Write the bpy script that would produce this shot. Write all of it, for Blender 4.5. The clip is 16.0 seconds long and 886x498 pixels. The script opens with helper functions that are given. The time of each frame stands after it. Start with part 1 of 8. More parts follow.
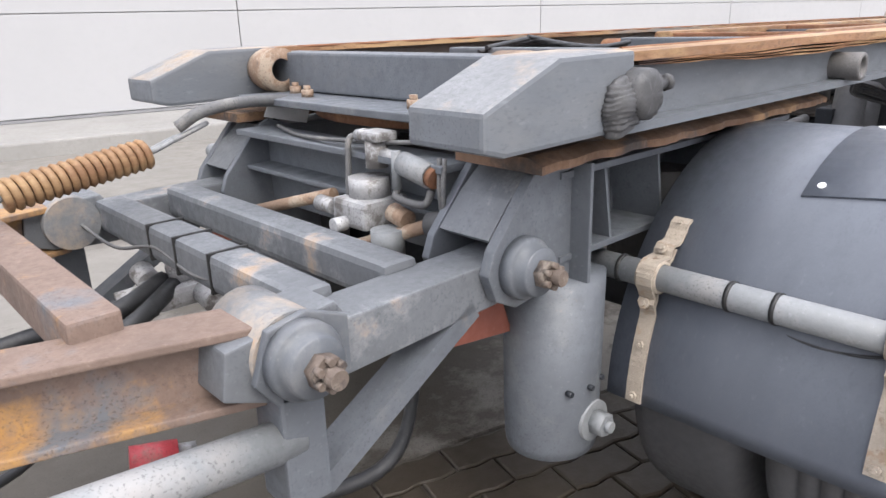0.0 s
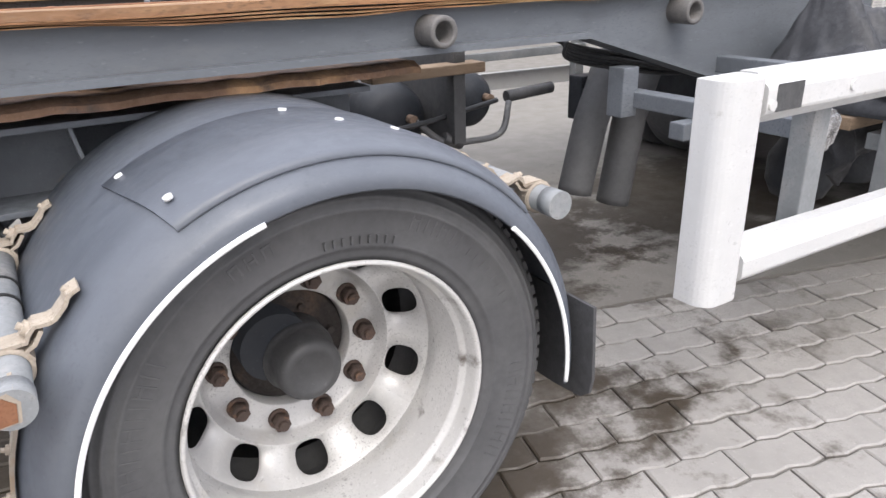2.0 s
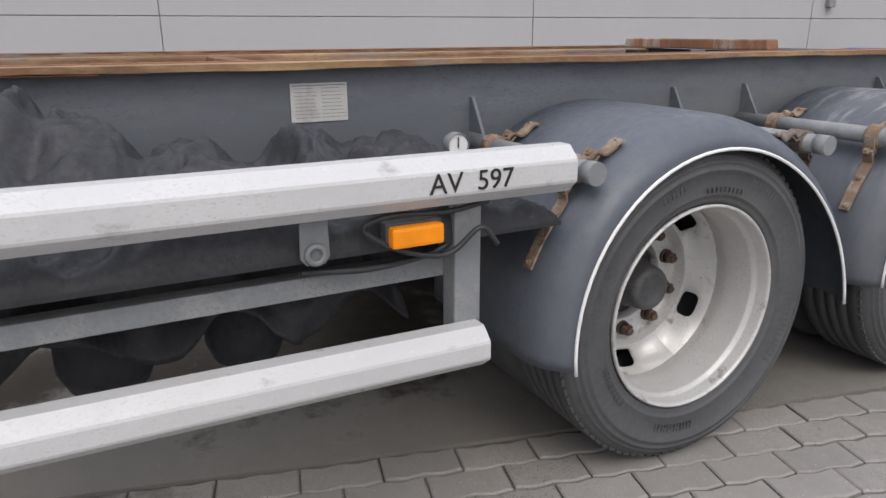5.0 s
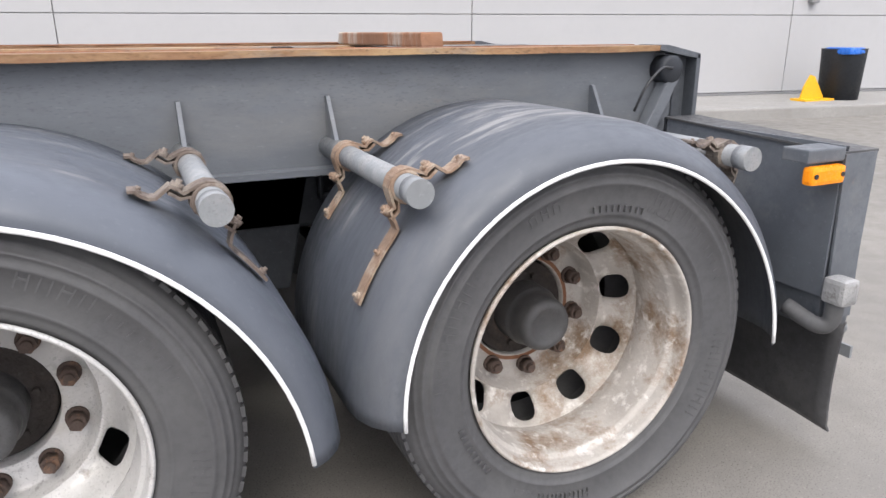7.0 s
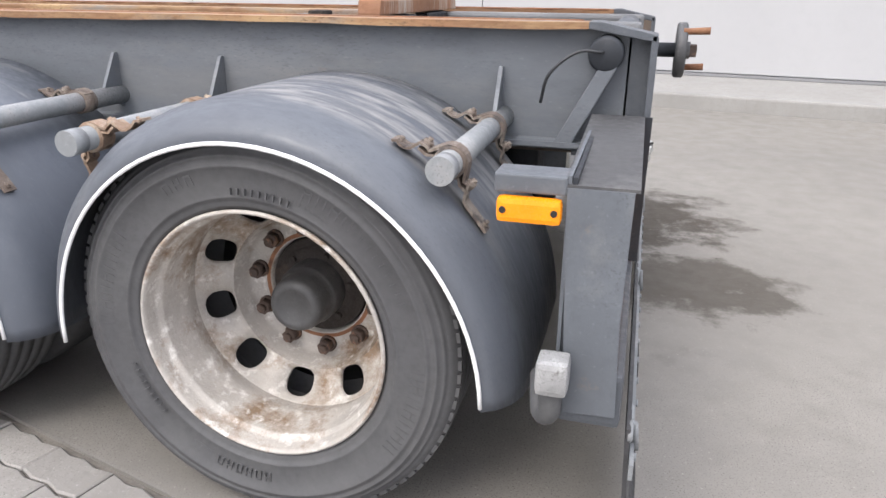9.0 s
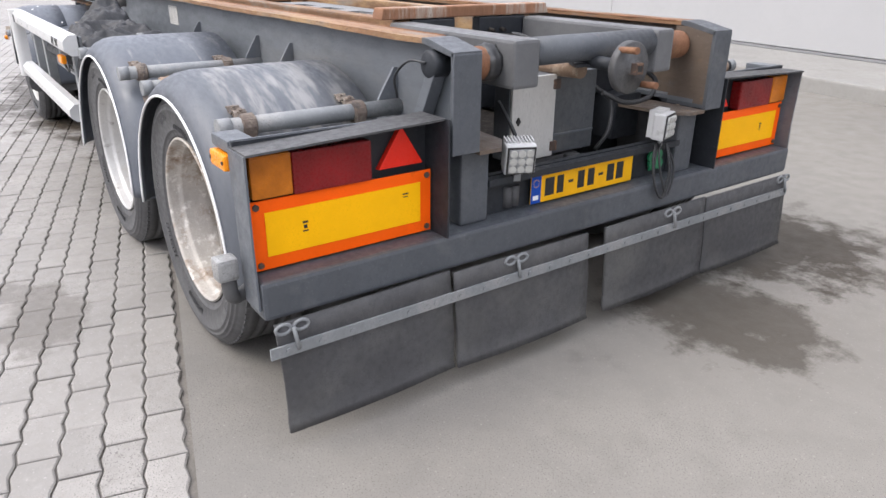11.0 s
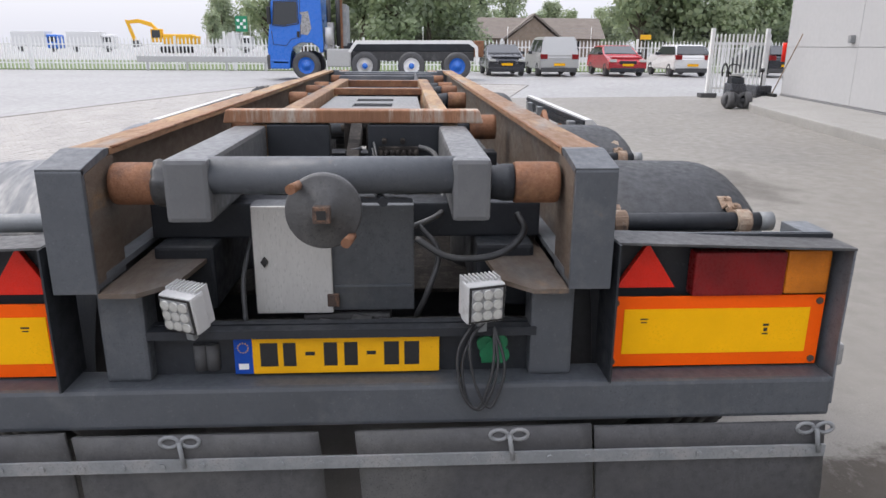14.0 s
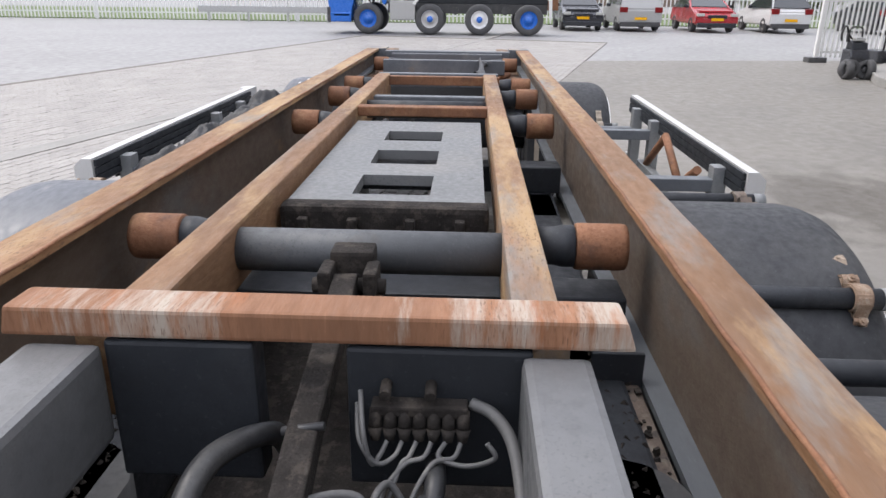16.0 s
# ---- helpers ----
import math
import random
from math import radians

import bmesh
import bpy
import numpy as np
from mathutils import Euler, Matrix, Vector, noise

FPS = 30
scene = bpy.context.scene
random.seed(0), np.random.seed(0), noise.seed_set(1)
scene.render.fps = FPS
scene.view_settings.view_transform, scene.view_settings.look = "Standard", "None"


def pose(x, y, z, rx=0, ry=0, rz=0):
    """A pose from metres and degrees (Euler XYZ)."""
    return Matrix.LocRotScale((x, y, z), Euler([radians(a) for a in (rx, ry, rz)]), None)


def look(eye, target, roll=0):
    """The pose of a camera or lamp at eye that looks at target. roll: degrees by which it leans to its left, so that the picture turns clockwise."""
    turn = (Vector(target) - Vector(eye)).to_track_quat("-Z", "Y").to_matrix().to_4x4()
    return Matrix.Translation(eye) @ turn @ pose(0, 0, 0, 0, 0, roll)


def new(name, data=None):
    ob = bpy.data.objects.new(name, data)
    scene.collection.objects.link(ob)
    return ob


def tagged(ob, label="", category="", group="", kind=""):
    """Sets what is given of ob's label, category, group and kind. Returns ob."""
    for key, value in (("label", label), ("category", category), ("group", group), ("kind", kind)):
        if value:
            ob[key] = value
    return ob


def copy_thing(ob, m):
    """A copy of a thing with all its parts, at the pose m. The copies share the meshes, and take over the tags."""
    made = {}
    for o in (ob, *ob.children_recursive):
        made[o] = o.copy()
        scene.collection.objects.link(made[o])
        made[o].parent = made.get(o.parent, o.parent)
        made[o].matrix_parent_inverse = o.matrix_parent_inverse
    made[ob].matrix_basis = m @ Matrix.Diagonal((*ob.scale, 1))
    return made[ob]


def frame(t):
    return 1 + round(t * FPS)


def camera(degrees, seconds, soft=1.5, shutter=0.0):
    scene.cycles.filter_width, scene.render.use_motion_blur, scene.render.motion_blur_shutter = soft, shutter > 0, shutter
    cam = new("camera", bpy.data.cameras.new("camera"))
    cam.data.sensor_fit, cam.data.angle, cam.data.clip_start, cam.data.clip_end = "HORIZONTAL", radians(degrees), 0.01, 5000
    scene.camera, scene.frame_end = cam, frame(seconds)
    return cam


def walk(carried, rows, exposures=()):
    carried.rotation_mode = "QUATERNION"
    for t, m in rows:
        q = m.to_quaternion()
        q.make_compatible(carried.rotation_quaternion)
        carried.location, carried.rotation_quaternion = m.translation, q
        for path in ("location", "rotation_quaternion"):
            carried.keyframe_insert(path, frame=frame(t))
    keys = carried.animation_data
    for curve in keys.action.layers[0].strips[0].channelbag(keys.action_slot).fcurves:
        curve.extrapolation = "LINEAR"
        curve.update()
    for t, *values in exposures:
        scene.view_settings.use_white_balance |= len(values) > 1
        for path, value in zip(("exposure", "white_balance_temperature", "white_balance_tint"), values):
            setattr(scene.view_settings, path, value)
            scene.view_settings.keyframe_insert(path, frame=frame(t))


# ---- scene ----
cam = camera(64.8, 16.0)
PATH = [
    (0, (-6.071, -1.32, 1.141), (-4.788, 0.083, 0.523), -1.7),
    (0.5, (-5.83, -1.547, 1.129), (-4.602, -0.104, 0.489), -1.3),
    (1, (-5.545, -1.77, 1.12), (-4.454, -0.263, 0.386), -1.5),
    (1.5, (-5.217, -1.936, 1.143), (-4.195, -0.395, 0.381), -1.6),
    (2, (-4.856, -2.076, 1.141), (-3.885, -0.499, 0.386), -1.6),
    (2.5, (-4.483, -2.121, 1.146), (-3.526, -0.523, 0.418), -1.5),
    (3, (-4.11, -2.217, 1.159), (-3.13, -0.581, 0.556), -1.4),
    (3.2, (-3.966, -2.268, 1.162), (-2.972, -0.634, 0.579), -1.2),
    (5.3, (-2.335, -2.436, 1.156), (-1.469, -0.734, 0.562), -0.2),
    (5.5, (-2.181, -2.422, 1.155), (-1.317, -0.718, 0.563), -0.3),
    (6, (-1.74, -2.418, 1.152), (-0.893, -0.705, 0.562), -0.3),
    (6.5, (-1.263, -2.347, 1.112), (-0.455, -0.614, 0.524), -0.3),
    (7, (-0.851, -2.346, 1.124), (-0.065, -0.605, 0.531), -0.2),
    (7.5, (-0.441, -2.394, 1.142), (0.116, -0.599, 0.457), 0.2),
    (8, (-0.011, -2.372, 1.135), (0.202, -0.505, 0.45), -0.3),
    (8.5, (0.374, -2.401, 1.136), (0.292, -0.52, 0.461), 0.3),
    (9, (0.75, -2.387, 1.156), (0.252, -0.581, 0.457), 0.5),
    (9.2, (0.915, -2.356, 1.163), (0.302, -0.585, 0.463), 1.0),
    (11.3, (2.493, -1.663, 1.309), (0.879, -0.715, 0.604), -0.2),
    (11.5, (2.55, -1.517, 1.287), (0.862, -0.648, 0.657), -0.3),
    (12, (2.702, -1.134, 1.307), (0.91, -0.442, 0.751), -0.3),
    (12.5, (2.781, -0.769, 1.304), (0.909, -0.324, 0.76), -0.2),
    (13, (2.718, -0.386, 1.282), (0.817, -0.094, 0.733), -0.3),
    (13.5, (2.61, -0.012, 1.278), (0.701, 0.213, 0.725), -0.2),
    (14, (2.354, 0.162, 1.328), (0.437, 0.269, 0.77), 0.4),
    (14.5, (1.956, 0.238, 1.37), (0.038, 0.235, 0.805), 0.4),
    (15, (1.517, 0.301, 1.429), (-0.395, 0.244, 0.844), 0.5),
    (15.5, (1.182, 0.251, 1.481), (-0.702, 0.183, 0.813), 1.0),
    (16, (0.84, 0.198, 1.524), (-1.036, 0.13, 0.832), 0.7),
]
EXPOSURE = [(0.0, 0.82), (1.0, 0.82), (2.0, 0.68), (2.5, 0.44), (3.0, 0.15), (5.3, -0.2), (5.8, -0.1), (7.0, 0.6), (8.0, 0.74), (9.0, 0.74), (11.3, 0.55), (12.5, 0.35), (13.5, 0.18), (14.2, 0.34), (15.0, 0.24), (16.0, 0.26)]
walk(cam, [(t, look(eye, target, roll)) for t, eye, target, roll in PATH], EXPOSURE)

# ---- world, sun, exposure ----
world = bpy.data.worlds.new("sky")
scene.world = world
world.use_nodes = True
wn = world.node_tree.nodes
sky = wn.new("ShaderNodeTexSky")
sky.sky_type, sky.sun_disc = "NISHITA", False
sky.sun_elevation, sky.sun_rotation = radians(48), radians(200)
sky.air_density, sky.dust_density, sky.ozone_density = 1.0, 6.0, 1.0
soft_sky = wn.new("ShaderNodeMixRGB")
soft_sky.inputs[0].default_value = 0.75
soft_sky.inputs[2].default_value = (9.2, 9.3, 10.35, 1)
world.node_tree.links.new(sky.outputs[0], soft_sky.inputs[1])
# overcast: brightest overhead, dimmer towards the horizon
sky_dir, sky_up, sky_fall, sky_mul = wn.new("ShaderNodeTexCoord"), wn.new("ShaderNodeSeparateXYZ"), wn.new("ShaderNodeMapRange"), wn.new("ShaderNodeMixRGB")
sky_fall.inputs["From Min"].default_value, sky_fall.inputs["From Max"].default_value = 0.0, 0.9
sky_fall.inputs["To Min"].default_value, sky_fall.inputs["To Max"].default_value = 0.62, 1.5
sky_mul.blend_type = "MULTIPLY"
sky_mul.inputs[0].default_value = 1.0
world.node_tree.links.new(sky_dir.outputs["Generated"], sky_up.inputs[0])
world.node_tree.links.new(sky_up.outputs["Z"], sky_fall.inputs["Value"])
world.node_tree.links.new(soft_sky.outputs[0], sky_mul.inputs[1])
world.node_tree.links.new(sky_fall.outputs["Result"], sky_mul.inputs[2])
world.node_tree.links.new(sky_mul.outputs[0], wn["Background"].inputs[0])
wn["Background"].inputs[1].default_value = 0.15
sun = new("sun", bpy.data.lights.new("sun", "SUN"))
sun.data.energy, sun.data.angle, sun.data.color = 1.0, radians(25), (1.0, 0.98, 0.95)
sun.matrix_world = look((-3, -9, 13), (0, 0, 0))


# ---- materials ----
def mat(name, base, rough=0.6, metal=0.0, vary=0.25, scale=3.0, spot=None, spot_scale=6.0, spot_at=0.58, spot2=None, spot2_scale=14.0,
        spot2_at=0.62, bump=0.15, grain=120.0, stretch=(1, 1, 1), spot_soft=0.08, coat=0.0, per_object=0.0, damp_shade=(), grit=0.3, spec=0.5):
    """A painted, rusty or mineral surface: two scales of tone, up to two kinds of spots, fine relief."""
    m = bpy.data.materials.new(name)
    m.use_nodes = True
    nt = m.node_tree
    n, link = nt.nodes, nt.links.new
    bsdf = n["Principled BSDF"]
    geo = n.new("ShaderNodeNewGeometry")
    mapping = n.new("ShaderNodeMapping")
    mapping.inputs["Scale"].default_value = stretch
    link(geo.outputs["Position"], mapping.inputs["Vector"])

    def noise_tex(sc, detail, rough_=0.6):
        t = n.new("ShaderNodeTexNoise")
        t.inputs["Scale"].default_value, t.inputs["Detail"].default_value, t.inputs["Roughness"].default_value = sc, detail, rough_
        link(mapping.outputs[0], t.inputs["Vector"])
        return t

    def mix(a, b, fac, mode="MIX"):
        x = n.new("ShaderNodeMixRGB")
        x.blend_type = mode
        for sock, v in ((x.inputs[1], a), (x.inputs[2], b), (x.inputs[0], fac)):
            if isinstance(v, (tuple, list)):
                sock.default_value = (*v[:3], 1)
            elif isinstance(v, (int, float)):
                sock.default_value = v
            else:
                link(v, sock)
        return x.outputs[0]

    def ramp(src, lo, hi, a=0.0, b=1.0):
        r = n.new("ShaderNodeMapRange")
        r.inputs["From Min"].default_value, r.inputs["From Max"].default_value = lo, hi
        r.inputs["To Min"].default_value, r.inputs["To Max"].default_value = a, b
        link(src, r.inputs["Value"])
        return r.outputs["Result"]

    big, fine = noise_tex(scale, 5), noise_tex(scale * 14, 3)
    col = mix(tuple(c * (1 - vary) for c in base), tuple(min(1, c * (1 + vary)) for c in base), ramp(big.outputs["Fac"], 0.3, 0.7))
    col = mix(col, tuple(c * (1 - vary * 0.8) for c in base), ramp(fine.outputs["Fac"], 0.48, 0.75, 0, 0.6))
    if per_object:
        info = n.new("ShaderNodeObjectInfo")
        col = mix(col, tuple(c * 0.45 for c in base), ramp(info.outputs["Random"], 0.0, 1.0, 0, per_object))
    if spot:
        s = noise_tex(spot_scale, 8, 0.7)
        col = mix(col, spot, ramp(s.outputs["Fac"], spot_at, spot_at + spot_soft))
    if spot2:
        s = noise_tex(spot2_scale, 6, 0.65)
        col = mix(col, spot2, ramp(s.outputs["Fac"], spot2_at, spot2_at + spot_soft))
    if grit:                                   # fine specks, dark and pale
        s1, s2 = noise_tex(210, 2, 0.5), noise_tex(95, 3, 0.6)
        patchy = n.new("ShaderNodeMath")
        patchy.operation = "MULTIPLY"
        link(ramp(s1.outputs["Fac"], 0.56, 0.70, 0, 2.2 * grit), patchy.inputs[0])
        link(ramp(big.outputs["Fac"], 0.42, 0.62), patchy.inputs[1])
        col = mix(col, tuple(c * 0.45 for c in base), patchy.outputs[0])
        col = mix(col, tuple(min(0.8, c * 1.5 + 0.06) for c in base), ramp(s2.outputs["Fac"], 0.62, 0.72, 0, grit * 0.8))
    rough_out = ramp(fine.outputs["Fac"], 0.3, 0.7, max(0.05, rough - 0.12), min(1, rough + 0.12))
    for cx, cy, rx, ry, depth in damp_shade:          # damp or oily patches of their own shape, some with shade painted in
        wm = n.new("ShaderNodeMapping")
        wm.inputs["Location"].default_value = (-cx / rx, -cy / ry, 0)
        wm.inputs["Scale"].default_value = (1 / rx, 1 / ry, 0)
        link(geo.outputs["Position"], wm.inputs["Vector"])
        ln = n.new("ShaderNodeVectorMath")
        ln.operation = "LENGTH"
        link(wm.outputs[0], ln.inputs[0])
        wob = noise_tex(3.5, 7, 0.7)
        sm = n.new("ShaderNodeMath")
        sm.operation = "MULTIPLY_ADD"
        link(wob.outputs["Fac"], sm.inputs[0])
        sm.inputs[1].default_value = 2.6
        link(ln.outputs["Value"], sm.inputs[2])
        fac = ramp(sm.outputs[0], 2.25, 1.9, 0, depth)
        col = mix(col, tuple(c * k for c, k in zip(base, (0.16, 0.13, 0.095))), fac)
        inv = n.new("ShaderNodeMath")
        inv.operation = "MULTIPLY_ADD"
        link(fac, inv.inputs[0])
        inv.inputs[1].default_value = -0.05
        link(rough_out, inv.inputs[2])
        rough_out = inv.outputs[0]
    link(col, bsdf.inputs["Base Color"])
    link(rough_out, bsdf.inputs["Roughness"])
    bsdf.inputs["Metallic"].default_value = metal
    bsdf.inputs["Specular IOR Level"].default_value = spec
    bsdf.inputs["Coat Weight"].default_value = coat
    if bump:
        b = n.new("ShaderNodeBump")
        b.inputs["Strength"].default_value, b.inputs["Distance"].default_value = bump, 0.004
        g = noise_tex(grain, 6)
        link(g.outputs["Fac"], b.inputs["Height"])
        link(b.outputs["Normal"], bsdf.inputs["Normal"])
    return m


grey_paint = mat("grey_paint", (0.104, 0.114, 0.127), 0.5, vary=0.25, scale=2.5, spot=(0.17, 0.172, 0.172), spot_scale=4, spot_at=0.55, spot_soft=0.2, spot2=(0.24, 0.16, 0.10), spot2_scale=7, spot2_at=0.66, bump=0.12)
# dark paint, lowered further so its tone also stands in for under-frame shade
dark_shade_paint = mat("dark_shade_paint", (0.022, 0.025, 0.03), 0.55, vary=0.3, scale=2, spot=(0.045, 0.047, 0.05), spot_scale=3, spot_at=0.55, spot_soft=0.25, spot2=(0.024, 0.024, 0.024), spot2_scale=7, spot2_at=0.62, bump=0.12, spec=0.35)
mid_paint = mat("mid_paint", (0.065, 0.07, 0.076), 0.55, vary=0.25, scale=3, spot=(0.11, 0.11, 0.108), spot_scale=4, spot_at=0.55, spot_soft=0.2, spot2=(0.04, 0.038, 0.036), spot2_scale=8, spot2_at=0.6, bump=0.15)
rail_paint = mat("rail_paint", (0.118, 0.129, 0.142), 0.55, vary=0.25, scale=1.6, spot=(0.17, 0.17, 0.165), spot_scale=2.2, spot_at=0.55, spot_soft=0.25, spot2=(0.2, 0.11, 0.06), spot2_scale=5, spot2_at=0.68, bump=0.12, stretch=(0.35, 1, 1))
rust = mat("rust", (0.19, 0.085, 0.042), 0.8, vary=0.35, scale=7, spot=(0.28, 0.15, 0.075), spot_scale=9, spot_at=0.52, spot_soft=0.2, spot2=(0.085, 0.045, 0.032), spot2_scale=12, spot2_at=0.55, bump=0.6, grain=90)
rust_top = mat("rust_top", (0.20, 0.105, 0.05), 0.65, vary=0.35, scale=4, spot=(0.35, 0.23, 0.115), spot_scale=4.5, spot_at=0.47, spot_soft=0.14, spot2=(0.185, 0.175, 0.16), spot2_scale=5.0, spot2_at=0.535, bump=0.5, grain=90, stretch=(0.3, 1, 1))
worn_beam = mat("worn_beam", (0.12, 0.128, 0.137), 0.5, vary=0.2, scale=4, spot=(0.26, 0.265, 0.27), spot_scale=5, spot_at=0.55, spot_soft=0.12, spot2=(0.34, 0.22, 0.12), spot2_scale=5, spot2_at=0.61, bump=0.15)
arm_rust = mat("arm_rust", (0.17, 0.12, 0.095), 0.75, vary=0.3, scale=5, spot=(0.40, 0.22, 0.07), spot_scale=3.5, spot_at=0.52, spot_soft=0.12, spot2=(0.13, 0.135, 0.145), spot2_scale=5, spot2_at=0.54, bump=0.4, grain=90)
nose_worn = mat("nose_worn", (0.17, 0.175, 0.18), 0.6, vary=0.2, scale=5, spot=(0.33, 0.265, 0.20), spot_scale=4.5, spot_at=0.47, spot_soft=0.14, spot2=(0.27, 0.13, 0.06), spot2_scale=9, spot2_at=0.63, bump=0.3)
bar_rust = mat("bar_rust", (0.24, 0.115, 0.06), 0.75, vary=0.3, scale=6, spot=(0.40, 0.34, 0.28), spot_scale=5, spot_at=0.5, spot_soft=0.1, spot2=(0.30, 0.11, 0.04), spot2_scale=7, spot2_at=0.56, bump=0.4, stretch=(0.25, 1.6, 0.25))
rust_wall = mat("rust_wall", (0.105, 0.078, 0.058), 0.6, vary=0.3, scale=2.5, spot=(0.115, 0.115, 0.113), spot_scale=2.6, spot_at=0.5, spot_soft=0.16, spot2=(0.27, 0.15, 0.055), spot2_scale=5, spot2_at=0.6, bump=0.35, stretch=(0.5, 1, 1))
black_rubber = mat("black_rubber", (0.068, 0.068, 0.07), 0.66, vary=0.14, scale=4, spot=(0.098, 0.098, 0.097), spot_scale=3, spot_at=0.45, spot_soft=0.3, spot2=(0.2, 0.197, 0.19), spot2_scale=45, spot2_at=0.75, bump=0.08, grain=120, spec=0.4, grit=0.08)
flap_rubber = mat("flap_rubber", (0.05, 0.05, 0.052), 0.6, vary=0.3, scale=3, spot=(0.10, 0.098, 0.092), spot_scale=2.2, spot_at=0.48, spot_soft=0.3, spot2=(0.2, 0.19, 0.17), spot2_scale=40, spot2_at=0.72, bump=0.2)
fender_dusty = mat("fender_dusty", (0.078, 0.086, 0.10), 0.5, vary=0.14, scale=3, spot=(0.12, 0.124, 0.13), spot_scale=2.2, spot_at=0.5, spot_soft=0.25, spot2=(0.15, 0.152, 0.155), spot2_scale=6, spot2_at=0.62, bump=0.08, grain=200, stretch=(0.5, 1.6, 0.5), grit=0.15)
fender_plastic = mat("fender_plastic", (0.082, 0.092, 0.11), 0.45, vary=0.14, scale=3, spot=(0.115, 0.124, 0.138), spot_scale=2.5, spot_at=0.5, spot_soft=0.3, spot2=(0.30, 0.31, 0.32), spot2_scale=14, spot2_at=0.72, bump=0.08, grain=200, stretch=(0.6, 1, 0.6), grit=0.15)


def dust_streaks(m, x0, x1, z0, z1, low, high):
    """Pale road dust brushed into short streaks on a mudguard's crown, thickening from x0 to x1."""
    nt = m.node_tree
    n, link = nt.nodes, nt.links.new
    bsdf = n["Principled BSDF"]
    geo, mp, nz, sp = n.new("ShaderNodeNewGeometry"), n.new("ShaderNodeMapping"), n.new("ShaderNodeTexNoise"), n.new("ShaderNodeSeparateXYZ")
    mp.inputs["Scale"].default_value = (4.5, 22, 4.5)
    nz.inputs["Scale"].default_value, nz.inputs["Detail"].default_value, nz.inputs["Roughness"].default_value = 1.0, 4, 0.55
    link(geo.outputs["Position"], mp.inputs["Vector"])
    link(mp.outputs[0], nz.inputs["Vector"])
    link(geo.outputs["Position"], sp.inputs[0])

    def ramp(src, a, b, lo, hi):
        r = n.new("ShaderNodeMapRange")
        r.interpolation_type = "SMOOTHSTEP"
        for k, v in zip(("From Min", "From Max", "To Min", "To Max"), (a, b, lo, hi)):
            r.inputs[k].default_value = v
        link(src, r.inputs["Value"])
        return r.outputs["Result"]

    def calc(op, a, b):
        c = n.new("ShaderNodeMath")
        c.operation = op
        for k, v in enumerate((a, b)):
            if isinstance(v, float):
                c.inputs[k].default_value = v
            else:
                link(v, c.inputs[k])
        return c.outputs[0]
    level = ramp(calc("ADD", nz.outputs["Fac"], ramp(sp.outputs[0], x0, x1, low, high)), 0.56, 0.74, 0.0, 1.0)
    crown = calc("MULTIPLY", ramp(sp.outputs[2], z0, z1, 0.0, 1.0), ramp(sp.outputs[1], -1.165, -1.12, 0.0, 1.0))
    fac = calc("MULTIPLY", calc("MULTIPLY", level, crown), 0.65)
    old = bsdf.inputs["Base Color"].links[0].from_socket
    x = n.new("ShaderNodeMixRGB")
    x.inputs[2].default_value = (0.27, 0.265, 0.255, 1)
    link(fac, x.inputs[0])
    link(old, x.inputs[1])
    link(x.outputs[0], bsdf.inputs["Base Color"])


dust_streaks(fender_dusty, -0.45, 0.40, 0.62, 0.78, 0.02, 0.15)
dust_streaks(fender_plastic, -1.6, -0.7, 0.80, 0.88, -0.10, 0.0)
rear_paint = mat("rear_paint", (0.07, 0.077, 0.087), 0.5, vary=0.22, scale=3, spot=(0.115, 0.12, 0.125), spot_scale=4, spot_at=0.55, spot_soft=0.2, spot2=(0.16, 0.095, 0.055), spot2_scale=8, spot2_at=0.67, bump=0.18, grain=80)
lamp_face = mat("lamp_face", (0.27, 0.275, 0.28), 0.35, metal=0.3, vary=0.1, bump=0.05)
white_paint = mat("white_paint", (0.51, 0.51, 0.503), 0.38, vary=0.07, scale=3, spot=(0.50, 0.49, 0.47), spot_scale=5, spot_at=0.54, spot_soft=0.18, spot2=(0.24, 0.22, 0.20), spot2_scale=14, spot2_at=0.625, bump=0.1, stretch=(0.6, 1, 1), grit=0.15)
clamp_dust = mat("clamp_dust", (0.32, 0.275, 0.22), 0.8, vary=0.2, scale=14, spot=(0.27, 0.20, 0.14), spot_scale=16, spot_at=0.55, spot2=(0.17, 0.12, 0.085), spot2_scale=26, spot2_at=0.62, bump=0.4)
white_strip = mat("white_strip", (0.75, 0.75, 0.74), 0.4, vary=0.06, spot=(0.45, 0.45, 0.45), spot_at=0.66, bump=0.03, grit=0.12)
rim_silver = mat("rim_silver", (0.52, 0.512, 0.495), 0.38, metal=0.2, vary=0.1, scale=6, spot=(0.47, 0.45, 0.41), spot_scale=7, spot_at=0.56, spot_soft=0.15, spot2=(0.10, 0.08, 0.065), spot2_scale=13, spot2_at=0.61, bump=0.2)
rim_worn = mat("rim_worn", (0.46, 0.43, 0.39), 0.6, metal=0.1, vary=0.25, scale=6, spot=(0.20, 0.135, 0.085), spot_scale=6, spot_at=0.47, spot_soft=0.15, spot2=(0.68, 0.66, 0.62), spot2_scale=26, spot2_at=0.55, bump=0.4)
hub_grey = mat("hub_grey", (0.055, 0.055, 0.056), 0.55, vary=0.25, spot=(0.12, 0.117, 0.113), spot_at=0.55, spot_soft=0.2, bump=0.2)
hub_rust = mat("hub_rust", (0.03, 0.024, 0.021), 0.8, vary=0.35, scale=9, spot=(0.10, 0.065, 0.045), spot_scale=9, spot_at=0.55, spot_soft=0.15, bump=0.5)
